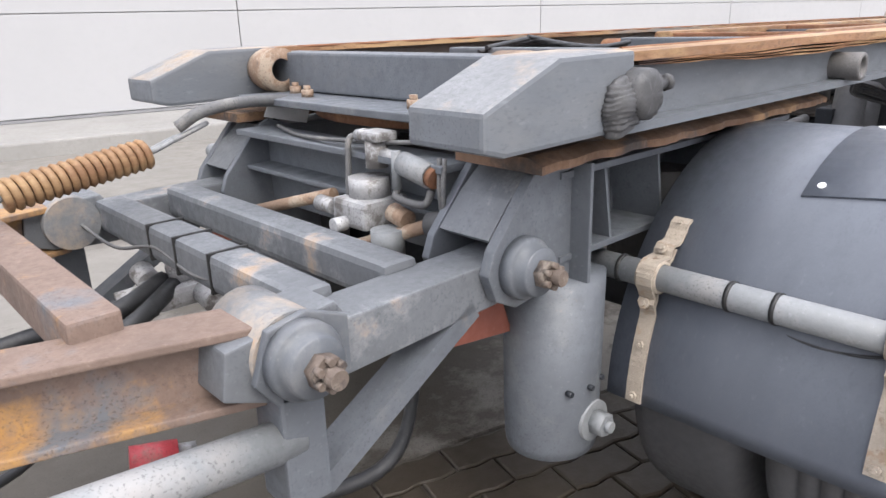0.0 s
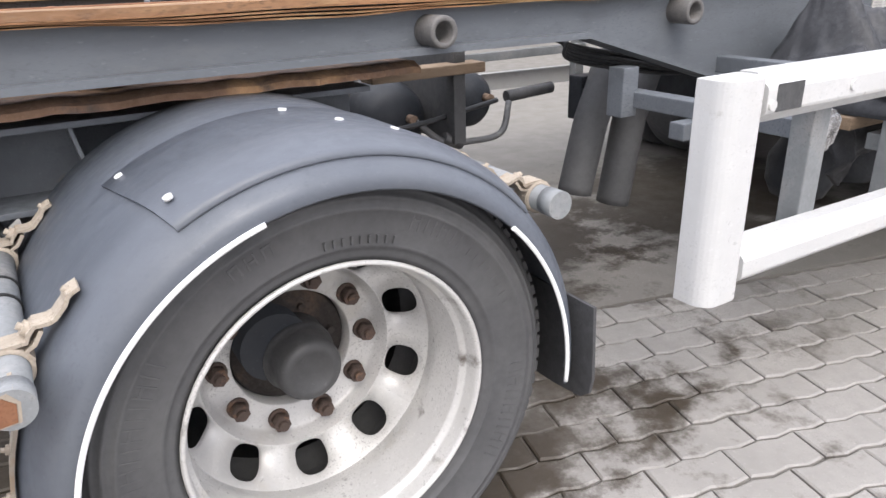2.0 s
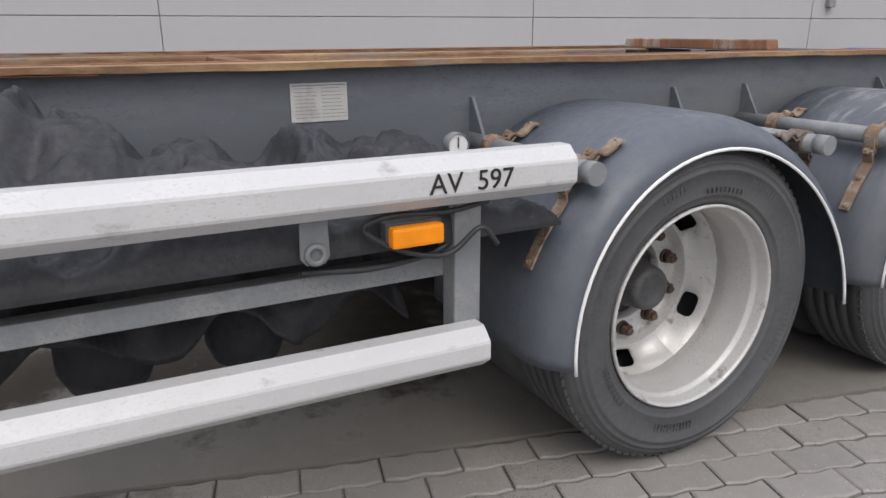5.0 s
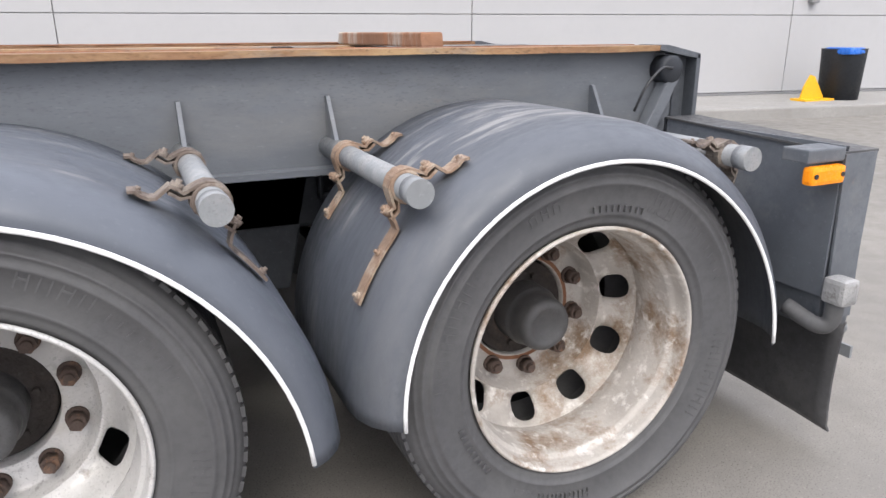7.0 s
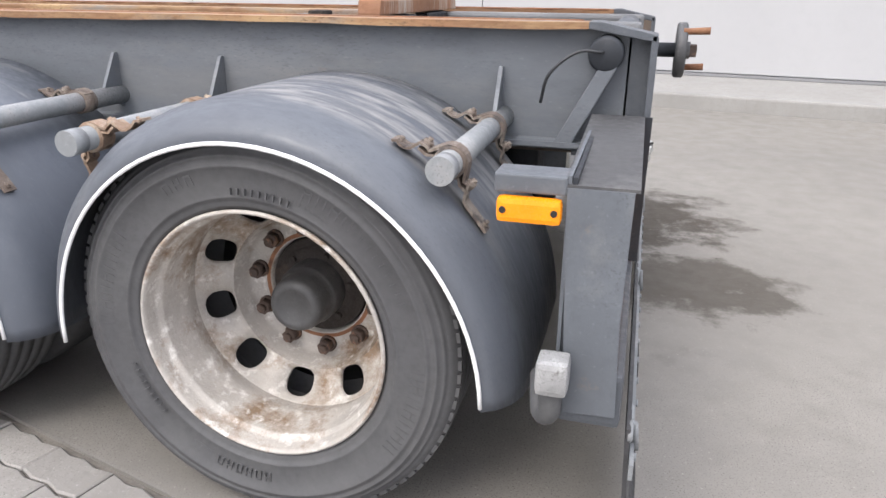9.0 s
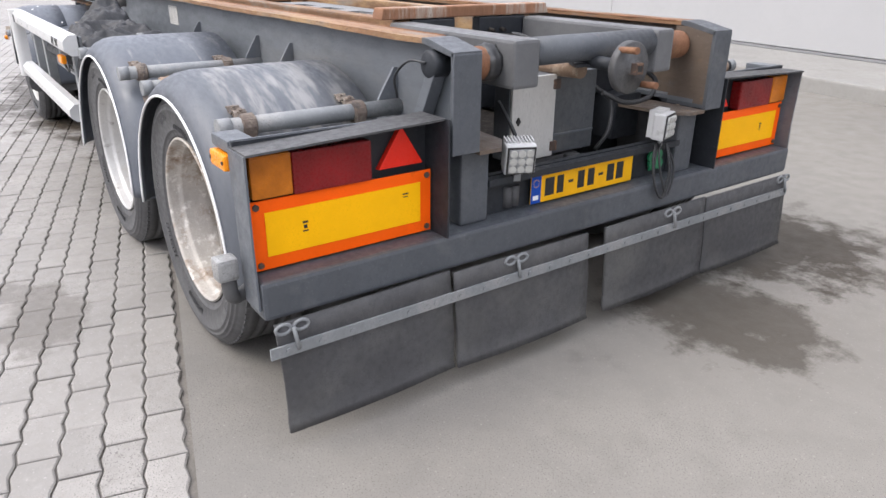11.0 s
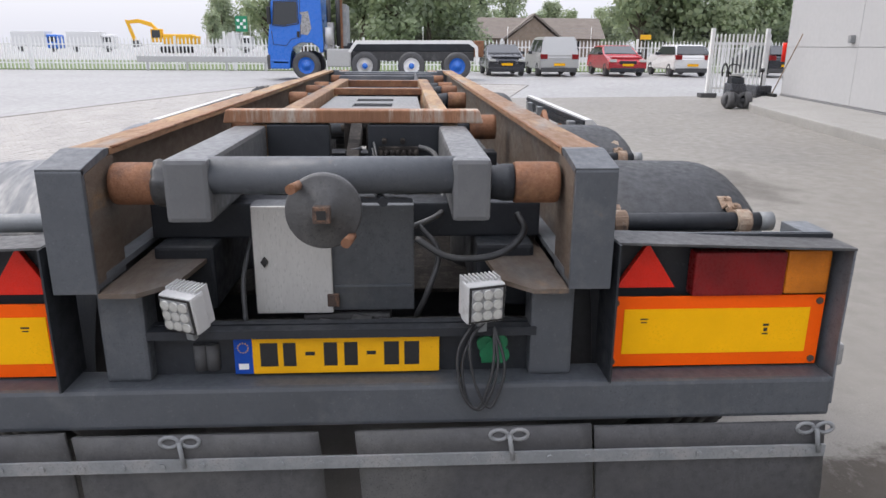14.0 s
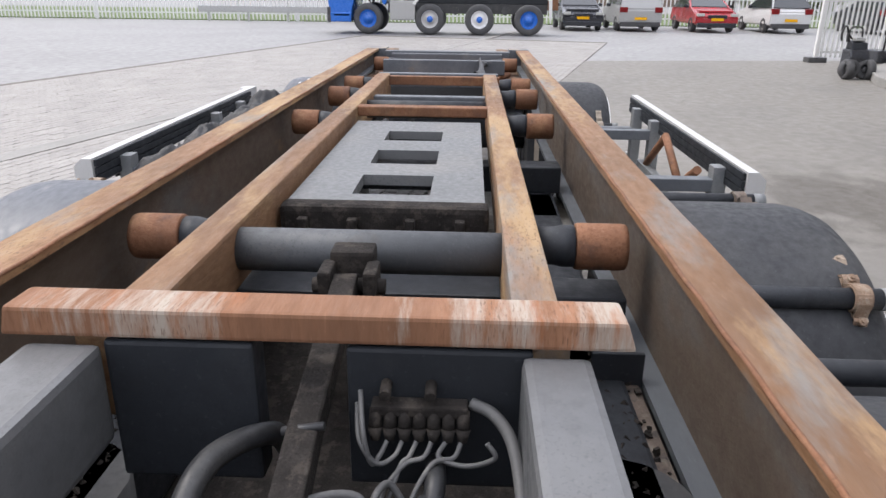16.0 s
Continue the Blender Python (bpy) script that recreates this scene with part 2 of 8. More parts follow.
nut_rust = mat("nut_rust", (0.07, 0.047, 0.037), 0.75, vary=0.3, scale=20, spot=(0.16, 0.09, 0.055), spot_scale=30, spot_at=0.55, bump=0.5)
clamp_rust = mat("clamp_rust", (0.23, 0.155, 0.105), 0.75, vary=0.3, scale=14, spot=(0.31, 0.25, 0.19), spot_scale=14, spot_at=0.5, spot2=(0.11, 0.08, 0.065), spot2_scale=24, spot2_at=0.58, bump=0.5)
clamp_dull = mat("clamp_dull", (0.13, 0.10, 0.08), 0.75, vary=0.3, scale=14, spot=(0.20, 0.17, 0.14), spot_scale=14, spot_at=0.5, spot2=(0.06, 0.05, 0.045), spot2_scale=20, spot2_at=0.55, bump=0.5)
pipe_grey = mat("pipe_grey", (0.20, 0.21, 0.215), 0.55, vary=0.2, scale=6, spot=(0.27, 0.26, 0.25), spot_at=0.5, spot_soft=0.2, bump=0.15)
alloy = mat("alloy", (0.36, 0.36, 0.36), 0.5, metal=0.25, vary=0.25, scale=15, spot=(0.16, 0.15, 0.14), spot_scale=18, spot_at=0.5, bump=0.3)
foil = mat("foil", (0.42, 0.41, 0.40), 0.25, metal=0.6, vary=0.3, scale=20, spot=(0.15, 0.14, 0.13), spot_scale=22, spot_at=0.55, bump=0.3, grain=60)
hose_black = mat("hose_black", (0.025, 0.026, 0.028), 0.5, vary=0.3, spot=(0.07, 0.068, 0.065), spot_at=0.55, spot_soft=0.2, bump=0.1)
hose_grey = mat("hose_grey", (0.095, 0.095, 0.095), 0.6, vary=0.2, spot=(0.17, 0.165, 0.155), spot_at=0.55, bump=0.1)
mud = mat("mud", (0.026, 0.023, 0.021), 0.9, vary=0.4, scale=18, spot=(0.05, 0.043, 0.037), spot_scale=25, spot_at=0.52, bump=1.0, grain=45, spec=0.15)
tarp_black = mat("tarp_black", (0.022, 0.023, 0.026), 0.6, vary=0.3, scale=6, spot=(0.05, 0.05, 0.054), spot_scale=5, spot_at=0.55, spot_soft=0.2, bump=0.25, grain=40)
wood_old = mat("wood_old", (0.22, 0.155, 0.10), 0.8, vary=0.35, scale=3, spot=(0.33, 0.25, 0.17), spot_scale=5, spot_at=0.5, spot_soft=0.2, bump=0.4, stretch=(0.2, 1, 1))
sheet_white = mat("sheet_white", (0.50, 0.49, 0.46), 0.6, vary=0.12, scale=4, spot=(0.33, 0.31, 0.28), spot_scale=9, spot_at=0.58, spot_soft=0.15, bump=0.1, stretch=(1, 1, 0.3))
orange_lens = mat("orange_lens", (0.85, 0.27, 0.01), 0.25, vary=0.12, scale=20, bump=0.05, coat=0.1, grit=0.12, spec=0.2)
orange_dirty = mat("orange_dirty", (0.50, 0.15, 0.012), 0.35, vary=0.3, scale=12, bump=0.05, coat=0.1, grit=0.12, spec=0.2)
red_lens = mat("red_lens", (0.19, 0.012, 0.013), 0.3, vary=0.3, scale=10, bump=0.05, coat=0.1, grit=0.12, spec=0.2)
red_reflex = mat("red_reflex", (0.72, 0.025, 0.012), 0.3, vary=0.1, scale=20, bump=0.05, coat=0.1, grit=0.12, spec=0.2)
reflex_orange = mat("reflex_orange", (0.9, 0.11, 0.004), 0.4, vary=0.08, scale=8, spot=(0.5, 0.09, 0.01), spot_scale=9, spot_at=0.66, bump=0.02, grit=0.12, spec=0.12)
reflex_yellow = mat("reflex_yellow", (0.9, 0.45, 0.003), 0.4, vary=0.06, scale=8, spot=(0.5, 0.27, 0.01), spot_scale=8, spot_at=0.68, bump=0.02, grit=0.12, spec=0.12)
plate_yellow = mat("plate_yellow", (0.78, 0.40, 0.01), 0.4, vary=0.08, scale=10, spot=(0.45, 0.25, 0.02), spot_scale=18, spot_at=0.66, bump=0.03, grit=0.12, spec=0.12)
plate_blue = mat("plate_blue", (0.012, 0.06, 0.32), 0.4, vary=0.1, bump=0.02, grit=0.12, spec=0.12)
ink = mat("ink", (0.012, 0.012, 0.012), 0.5, vary=0.1, bump=0, grit=0.12)
green_plastic = mat("green_plastic", (0.008, 0.15, 0.06), 0.4, vary=0.25, scale=20, bump=0.1)
lamp_dull = mat("lamp_dull", (0.26, 0.26, 0.255), 0.35, vary=0.3, scale=25, spot=(0.14, 0.135, 0.13), spot_scale=30, spot_at=0.55, bump=0.1)
lamp_glass = mat("lamp_glass", (0.45, 0.45, 0.42), 0.2, vary=0.2, scale=40, bump=0.05, coat=0.6, grit=0.12)
# patches below the shelf and behind the flaps mix damp with painted shade
concrete = mat("concrete", (0.205, 0.193, 0.173), 0.6, vary=0.13, scale=0.5, spot=(0.165, 0.157, 0.145), spot_scale=0.35, spot_at=0.5, spot_soft=0.22, spot2=(0.10, 0.09, 0.08), spot2_scale=1.5, spot2_at=0.66, bump=0.15, grain=60, damp_shade=((-3.3, 0.3, 0.9, 0.75, 0.85), (-1.9, 0.2, 1.1, 0.75, 0.85), (0.75, 1.4, 0.6, 0.65, 0.85), (1.0, 0.5, 0.55, 0.4, 0.7), (-4.6, 3.3, 1.2, 0.8, 0.5), (-5.3, 0.7, 1.9, 1.1, 0.7)), spec=0.2, grit=0.5)
asphalt_far = mat("asphalt_far", (0.245, 0.242, 0.237), 0.55, vary=0.12, scale=0.4, spot=(0.205, 0.203, 0.198), spot_scale=0.25, spot_at=0.5, spot_soft=0.2, bump=0.1)
paver_grey = mat("paver_grey", (0.285, 0.27, 0.25), 0.6, vary=0.16, scale=1.6, spot=(0.14, 0.128, 0.118), spot_scale=1.3, spot_at=0.6, spot_soft=0.14, spot2=(0.30, 0.285, 0.26), spot2_scale=9, spot2_at=0.6, bump=0.35, grain=80, per_object=0.25, damp_shade=((-5.2, -0.45, 2.0, 1.15, 0.97), (-3.4, -0.75, 0.9, 0.5, 0.6), (-0.5, -1.7, 0.5, 0.2, 0.4)), spec=0.25, grit=0.5)
joint_dirt = mat("joint_dirt", (0.15, 0.137, 0.12), 0.9, vary=0.3, scale=6, bump=0.4)
kerb_stone = mat("kerb_stone", (0.27, 0.262, 0.245), 0.75, vary=0.12, scale=1.5, spot=(0.22, 0.21, 0.195), spot_scale=2, spot_at=0.55, spot_soft=0.2, bump=0.2)
wall_panel = mat("wall_panel", (0.39, 0.39, 0.392), 0.65, vary=0.035, scale=0.6, bump=0.03, grit=0.06, spec=0.25)
seam_dark = mat("seam_dark", (0.22, 0.22, 0.225), 0.6, vary=0.1, bump=0.0, grit=0.12)


# ---- mesh helpers ----
def box(bm, x0, x1, y0, y1, z0, z1, bev=0.0, turn=None):
    vs = [bm.verts.new((x, y, z)) for x in (x0, x1) for y in (y0, y1) for z in (z0, z1)]
    fs = [bm.faces.new([vs[i] for i in q]) for q in ((0, 1, 3, 2), (4, 6, 7, 5), (0, 4, 5, 1), (2, 3, 7, 6), (0, 2, 6, 4), (1, 5, 7, 3))]
    if turn is not None:
        bmesh.ops.transform(bm, matrix=turn, verts=vs)
    if bev:
        es = {e for f in fs for e in f.edges}
        bmesh.ops.bevel(bm, geom=list(es), offset=bev, segments=2, affect="EDGES", profile=0.6)
    return bm


def prism(bm, poly, a0, a1, axis="y", bev=0.0):
    """A polygon in the plane across the axis, drawn out from a0 to a1. poly: (x, z) for y, (y, z) for x, (x, y) for z."""
    def put(p, a):
        return {"y": (p[0], a, p[1]), "x": (a, p[0], p[1]), "z": (p[0], p[1], a)}[axis]
    lo, hi = [bm.verts.new(put(p, a0)) for p in poly], [bm.verts.new(put(p, a1)) for p in poly]
    n = len(poly)
    fs = [bm.faces.new(lo[::-1]), bm.faces.new(hi)]
    fs += [bm.faces.new((lo[i], lo[(i + 1) % n], hi[(i + 1) % n], hi[i])) for i in range(n)]
    bmesh.ops.recalc_face_normals(bm, faces=fs)
    if bev:
        bmesh.ops.bevel(bm, geom=list({e for f in fs for e in f.edges}), offset=bev, segments=2, affect="EDGES", profile=0.6)
    return bm


def rod(bm, p0, p1, r, seg=16, r1=None, caps=True):
    return sweep(bm, [p0, p1], r, seg, r1, caps)


def sweep(bm, pts, r, seg=10, r1=None, caps=True, closed=False):
    """A round tube along points; r may taper to r1."""
    pts = [Vector(p) for p in pts]
    rings, side, n = [], None, len(pts)
    for i, p in enumerate(pts):
        d = (pts[(i + 1) % n if closed else min(i + 1, n - 1)] - pts[(i - 1) % n if closed else max(i - 1, 0)]).normalized()
        if side is None:
            side = d.orthogonal().normalized()
        side = (side - d * side.dot(d)).normalized()
        up = d.cross(side)
        rr = r if r1 is None else r + (r1 - r) * i / max(1, n - 1)
        rings.append([bm.verts.new(p + rr * (math.cos(2 * math.pi * k / seg) * side + math.sin(2 * math.pi * k / seg) * up)) for k in range(seg)])
    pairs = list(zip(rings, rings[1:])) + ([(rings[-1], rings[0])] if closed else [])
    for a, b in pairs:
        for k in range(seg):
            f = bm.faces.new((a[k], a[(k + 1) % seg], b[(k + 1) % seg], b[k]))
            f.smooth = True
    if caps and not closed:
        bm.faces.new(rings[0][::-1])
        bm.faces.new(rings[-1])
    return bm


def curve_pts(ctrl, n=8):
    """Catmull-Rom through control points."""
    c = [Vector(p) for p in ctrl]
    c = [2 * c[0] - c[1]] + c + [2 * c[-1] - c[-2]]
    out = []
    for i in range(1, len(c) - 2):
        for k in range(n):
            t = k / n
            out.append(0.5 * (2 * c[i] + (c[i + 1] - c[i - 1]) * t + (2 * c[i - 1] - 5 * c[i] + 4 * c[i + 1] - c[i + 2]) * t * t + (3 * c[i] - c[i - 1] - 3 * c[i + 1] + c[i + 2]) * t ** 3))
    return out + [c[-2]]


def lathe(bm, prof, seg=48, a0=0.0, a1=360.0, centre=(0, 0, 0), smooth=True, thick=None):
    """(radius, y) turned about the y axis, angles from +x over +z."""
    full = abs(a1 - a0) >= 360
    n = seg if full else seg + 1
    c = Vector(centre)
    rings = []
    for i in range(n):
        a = radians(a0 + (a1 - a0) * i / seg)
        rings.append([bm.verts.new(c + Vector((r * math.cos(a), y, r * math.sin(a)))) for r, y in prof])
    for i in range(seg):
        A, B = rings[i], rings[(i + 1) % n]
        for k in range(len(prof) - 1):
            if prof[k][0] < 1e-6 and prof[k + 1][0] < 1e-6:
                continue
            f = bm.faces.new((A[k], A[k + 1], B[k + 1], B[k]))
            f.smooth = smooth
    return bm


# lengthwise corrections of the trailer's forward half: nominal station, shift
STATIONS = [(-8.0, 0.47), (-5.865, 0.205), (-5.335, 0.137), (-5.13, 0.13), (-5.08, 0.086), (-4.05, 0.08), (-3.2, 0.055), (-1.9, 0.022), (-1.6, 0.0)]
SHIFTS = {}


def lay(x):
    """How far a nominal station x of the trailer really lies further back."""
    if x >= STATIONS[-1][0]:
        return 0.0
    for (xa, da), (xb, db) in zip(STATIONS, STATIONS[1:]):
        if x < xb:
            return da + (db - da) * (x - xa) / (xb - xa)


def settle(bm, parent):
    """Move a trailer part to its true station: short parts as they are, long ones stretched."""
    top = parent
    while top.parent is not None:
        top = top.parent
    if top.name not in ("trailer", "drawbar"):
        return None
    xs = [v.co.x for v in bm.verts]
    if parent in SHIFTS and SHIFTS[parent] is not None:
        d = SHIFTS[parent]
    elif max(xs) - min(xs) < 1.2:
        d = lay((max(xs) + min(xs)) / 2)
    else:
        d = None
    for v in bm.verts:
        v.co.x += lay(v.co.x) if d is None else d
        if top.name == "drawbar":
            v.co.y, v.co.z = v.co.y * 0.94, v.co.z - 0.018
    return d


def part(name, bm, material, parent=None, label="", placed=False):
    shift = settle(bm, parent) if parent is not None and not placed else None
    me = bpy.data.meshes.new(name)
    bmesh.ops.recalc_face_normals(bm, faces=bm.faces[:])
    bm.to_mesh(me)
    bm.free()
    for m in material if isinstance(material, (list, tuple)) else [material]:
        me.materials.append(m)
    ob = new(name, me)
    SHIFTS[ob] = shift
    if parent is not None:
        ob.parent = parent
        o, off = parent, Vector((0, 0, 0))
        while o is not None:
            off += o.location
            o = o.parent
        if off.length > 0:
            me.transform(Matrix.Translation(-off))
    if label:
        ob["label"] = label
    return ob


def thing(name, at, label, category, group="", kind=""):
    ob = new(name)
    ob.location = at
    ob.empty_display_size = 0.2
    return tagged(ob, label, category, group, kind)


def nb():
    return bmesh.new()


def words(text, size, m, parent, name="lettering", depth=0.0012):
    """Writing in the built-in font as a mesh; m places it (text runs along local x, faces local z)."""
    cu = bpy.data.curves.new(name, "FONT")
    cu.body, cu.size, cu.extrude, cu.align_x, cu.align_y = text, size, depth, "CENTER", "CENTER"
    tmp = new("tmp_text", cu)
    me = bpy.data.meshes.new_from_object(tmp.evaluated_get(bpy.context.evaluated_depsgraph_get()))
    bpy.data.objects.remove(tmp)
    me.name = name
    me.materials.clear()
    me.materials.append(ink)
    ob = new(name, me)
    me.transform(m)
    ob.parent = parent
    me.transform(Matrix.Translation(-Vector(parent.location)) if parent else Matrix())
    return ob


# ---- ground, pavers, building ----
SLOPE = -0.255                       # the paving's edge runs slantwise under the trailer
def edge_y(x):
    return -1.30 + SLOPE * x


bm = nb()
v = [bm.verts.new(p) for p in ((-900, -900, -0.02), (900, -900, -0.02), (900, 900, -0.02), (-900, 900, -0.02))]
bm.faces.new(v)
tagged(part("ground", bm, asphalt_far), "pale grey paved yard reaching into the distance", "ground", kind="structure")
bm = nb()
prism(bm, [(-16.65, edge_y(-16.65)), (60, edge_y(60)), (60, 60), (-26.6, 60)], -0.3, 0.0, axis="z")
tagged(part("pavement", bm, concrete), "worn grey concrete apron with damp oil stains and painted-in shade", "pavement", kind="structure")
# the building: a low plinth, sandwich panels on the wall
WSL = -0.165
WA = math.atan(WSL)
def wall_pt(s, d):
    """s metres along the building, d metres behind the plinth's face."""
    return Vector((s * math.cos(WA) - d * math.sin(WA), 5.55 + s * math.sin(WA) + d * math.cos(WA), 0))


def slab(bm, s0, s1, d0, d1, z0, z1, bev=0.0):
    m = Matrix.Translation((0, 5.55, 0)) @ Matrix.Rotation(WA, 4, "Z")
    return box(bm, s0, s1, d0, d1, z0, z1, bev, m)


W_S0, W_S1, W_D = -16.15, 40.0, 1.75
bm = prism(nb(), [(-12.9, 0.04), (-12.6, 0), (W_S1, 0), (W_S1, W_D), (W_S0 - 0.25, W_D), (W_S0 + 0.3, 1.2), (-14.2, 0.35)], -0.1, 0.16, axis="z", bev=0.025)
bmesh.ops.transform(bm, matrix=Matrix.Translation((0, 5.55, 0)) @ Matrix.Rotation(WA, 4, "Z"), verts=bm.verts[:])
tagged(part("kerb", bm, kerb_stone), "pale concrete plinth along the foot of the hall", "kerb", kind="structure")
wall = tagged(part("wall_north", slab(nb(), W_S0, W_S1, W_D + 0.04, W_D + 0.3, 0.0, 8.0), wall_panel), "smooth light grey sandwich panel wall of a hall", "wall", kind="structure")
for i in range(11):
    for j, (za, zb) in enumerate(((0.2, 1.36), (1.36, 2.5), (2.5, 5.2), (5.2, 7.95))):
        s0, s1 = max(W_S0, -17.43 + i * 5.22), min(W_S1, -12.21 + i * 5.22)
        part("panel", slab(nb(), s0 + 0.006, s1 - 0.006, W_D, W_D + 0.045, za + 0.005, zb - 0.005, 0.006), wall_panel, wall)
part("panel", slab(nb(), W_S0 + 0.0, W_S0 + 0.05, W_D - 0.004, W_D + 0.3, 0.16, 8.0), wall_panel, wall)
part("drip_edge", slab(nb(), W_S0, W_S1, W_D - 0.03, W_D + 0.03, 0.165, 0.195), seam_dark, wall, "dark drip profile")
# plain wall that closes the hall's end
tagged(part("wall_west", slab(nb(), W_S0, W_S0 + 0.3, W_D + 0.35, 30, 0, 8.0), wall_panel), "light grey end wall of the hall", "wall", kind="structure")


# ---- trailer ----
trailer = thing("trailer", (0, 0, 0), "grey three-axle container trailer with rusty steel rails on a yard", "trailer")
RT, FL = 1.085, 0.016                # rail top, flange thickness


def rail(side):
    s = side
    y_out, y_in, web = 0.655 * s, 0.555 * s, 0.605 * s
    lo = [(-5.2, 0.965), (-3.57, 0.965), (-3.0, 0.80), (0.72, 0.80)]
    bm = nb()
    top = [(-5.2, RT - FL), (0.72, RT - FL)]
    prism(bm, lo + top[::-1], web - 0.006, web + 0.006)
    for f in bm.faces:
        f.material_index = 1 if f.calc_center_median().y * s < 0.602 else 0
    web_ob = part("rail_web", bm, (rail_paint, rust_wall), trailer, "deep steel beam web")
    bm = nb()
    n = 60
    for i in range(n):                # worn top flange, its edge a little wavy
        xa, xb = -5.2 + i * 5.82 / n, -5.2 + (i + 1) * 5.82 / n
        def wob(x):
            return 0.002 * math.sin(x * 5.1) + (0.012 * math.exp(-((x + 3.6) / 0.5) ** 2) if s < 0 else 0) + 0.0012 * math.sin(x * 17)
        vs = []
        for x in (xa, xb):
            d = wob(x)
            vs.append([bm.verts.new(p) for p in ((x, y_in, RT), (x, y_out, RT - d * 0.4), (x, y_out, RT - FL - d), (x, y_in, RT - FL))])
        for k in range(4):
            bm.faces.new((vs[0][k], vs[0][(k + 1) % 4], vs[1][(k + 1) % 4], vs[1][k]))
    bmesh.ops.remove_doubles(bm, verts=bm.verts[:], dist=1e-5)
    part("top_flange", bm, rust_top, web_ob, "rust-streaked top flange")
    bead = [(x, y_in + s * (0.003 + 0.0012 * math.sin(x * 31)), RT - 0.001) for x in (-5.0 + k * 5.6 / 140 for k in range(141))]
    part("weld_bead", sweep(nb(), bead, 0.0042, 6), rust, web_ob, "rusty weld bead along the flange")
    bm = nb()
    for (xa, za), (xb, zb) in zip(lo, lo[1:]):
        prism(bm, [(xa, za), (xb, zb), (xb, zb - FL), (xa, za - FL)], y_in, y_out)
    part("bottom_flange", bm, rail_paint, web_ob)
    # rear end: a closed box with chamfered upper corner
    bm = nb()
    prism(bm, [(0.764, 0.765), (0.78, 0.765), (0.78, 1.052), (0.775, 1.06), (0.764, 1.06)], 0.556 * s, 0.657 * s, bev=0.003)
    end = part("rail_end", bm, rear_paint, web_ob, "grey end plate closing the rail")
    bm = nb()
    prism(bm, [(0.62, RT + 0.002), (0.65, RT + 0.002), (0.779, 1.06), (0.776, 1.044), (0.62, RT - 0.014)], 0.556 * s, 0.657 * s, bev=0.002)
    part("sloping_flange", bm, rear_paint, end)
    part("inner_cheek", prism(nb(), [(0.60, 0.785), (0.765, 0.785), (0.765, 1.045), (0.65, 1.068), (0.60, 1.068)], 0.556 * s, 0.566 * s), rust_wall, end)
    part("lower_flange", box(nb(), 0.60, 0.765, *sorted((0.556 * s, 0.657 * s)), 0.770, 0.786, 0.002), rear_paint, end)
    part("end_web", prism(nb(), [(0.715, 0.786), (0.764, 0.786), (0.764, 1.046), (0.715, 1.058)], 0.599 * s, 0.611 * s), rear_paint, end)
    # front nose, bent down
    bm = nb()
    prism(bm, [(-5.525, 0.965), (-5.525, 1.022), (-5.36, RT + 0.002), (-5.16, RT + 0.004), (-5.16, 0.957), (-5.48, 0.953)], 0.50 * s, 0.66 * s, bev=0.008)
    for f in bm.faces:
        f.normal_update()
        f.material_index = 1 if f.normal.z > 0.6 else 0
    part("rail_nose", bm, (rail_paint, nose_worn), web_ob, "bent grey rail nose with rust stains")
    for x in (-4.06, -3.19):
        bm = nb()
        lathe(bm, [(0.0, 0.63 * s), (0.0235, 0.63 * s), (0.0235, 0.684 * s), (0.026, 0.687 * s), (0.035, 0.687 * s), (0.037, 0.683 * s), (0.036, 0.61 * s)], 28, centre=(x, 0, 0.999))
        part("stub_tube", bm, tube_dull, web_ob, "short open tube")
    return web_ob


cover_grey = mat("cover_grey", (0.145, 0.15, 0.152), 0.5, vary=0.15, scale=4, spot=(0.19, 0.185, 0.175), spot_scale=3, spot_at=0.52, spot_soft=0.2, spot2=(0.08, 0.075, 0.07), spot2_scale=7, spot2_at=0.62, bump=0.12)
mid_beam = mat("mid_beam", (0.108, 0.111, 0.115), 0.42, vary=0.14, scale=3, spot=(0.14, 0.142, 0.143), spot_scale=3, spot_at=0.5, spot_soft=0.25, spot2=(0.24, 0.14, 0.07), spot2_scale=4, spot2_at=0.66, bump=0.12, grit=0.15)
tube_dull = mat("tube_dull", (0.11, 0.105, 0.10), 0.6, vary=0.25, scale=12, spot=(0.17, 0.155, 0.14), spot_scale=14, spot_at=0.5, spot_soft=0.2, bump=0.3)
near_rail = rail(-1)
rail(1)
rust_layered = mat("rust_layered", (0.20, 0.10, 0.045), 0.85, vary=0.4, scale=5, spot=(0.36, 0.23, 0.11), spot_scale=6, spot_at=0.5, spot_soft=0.1, spot2=(0.07, 0.04, 0.03), spot2_scale=9, spot2_at=0.55, bump=0.7, grain=60, stretch=(0.3, 1, 3))
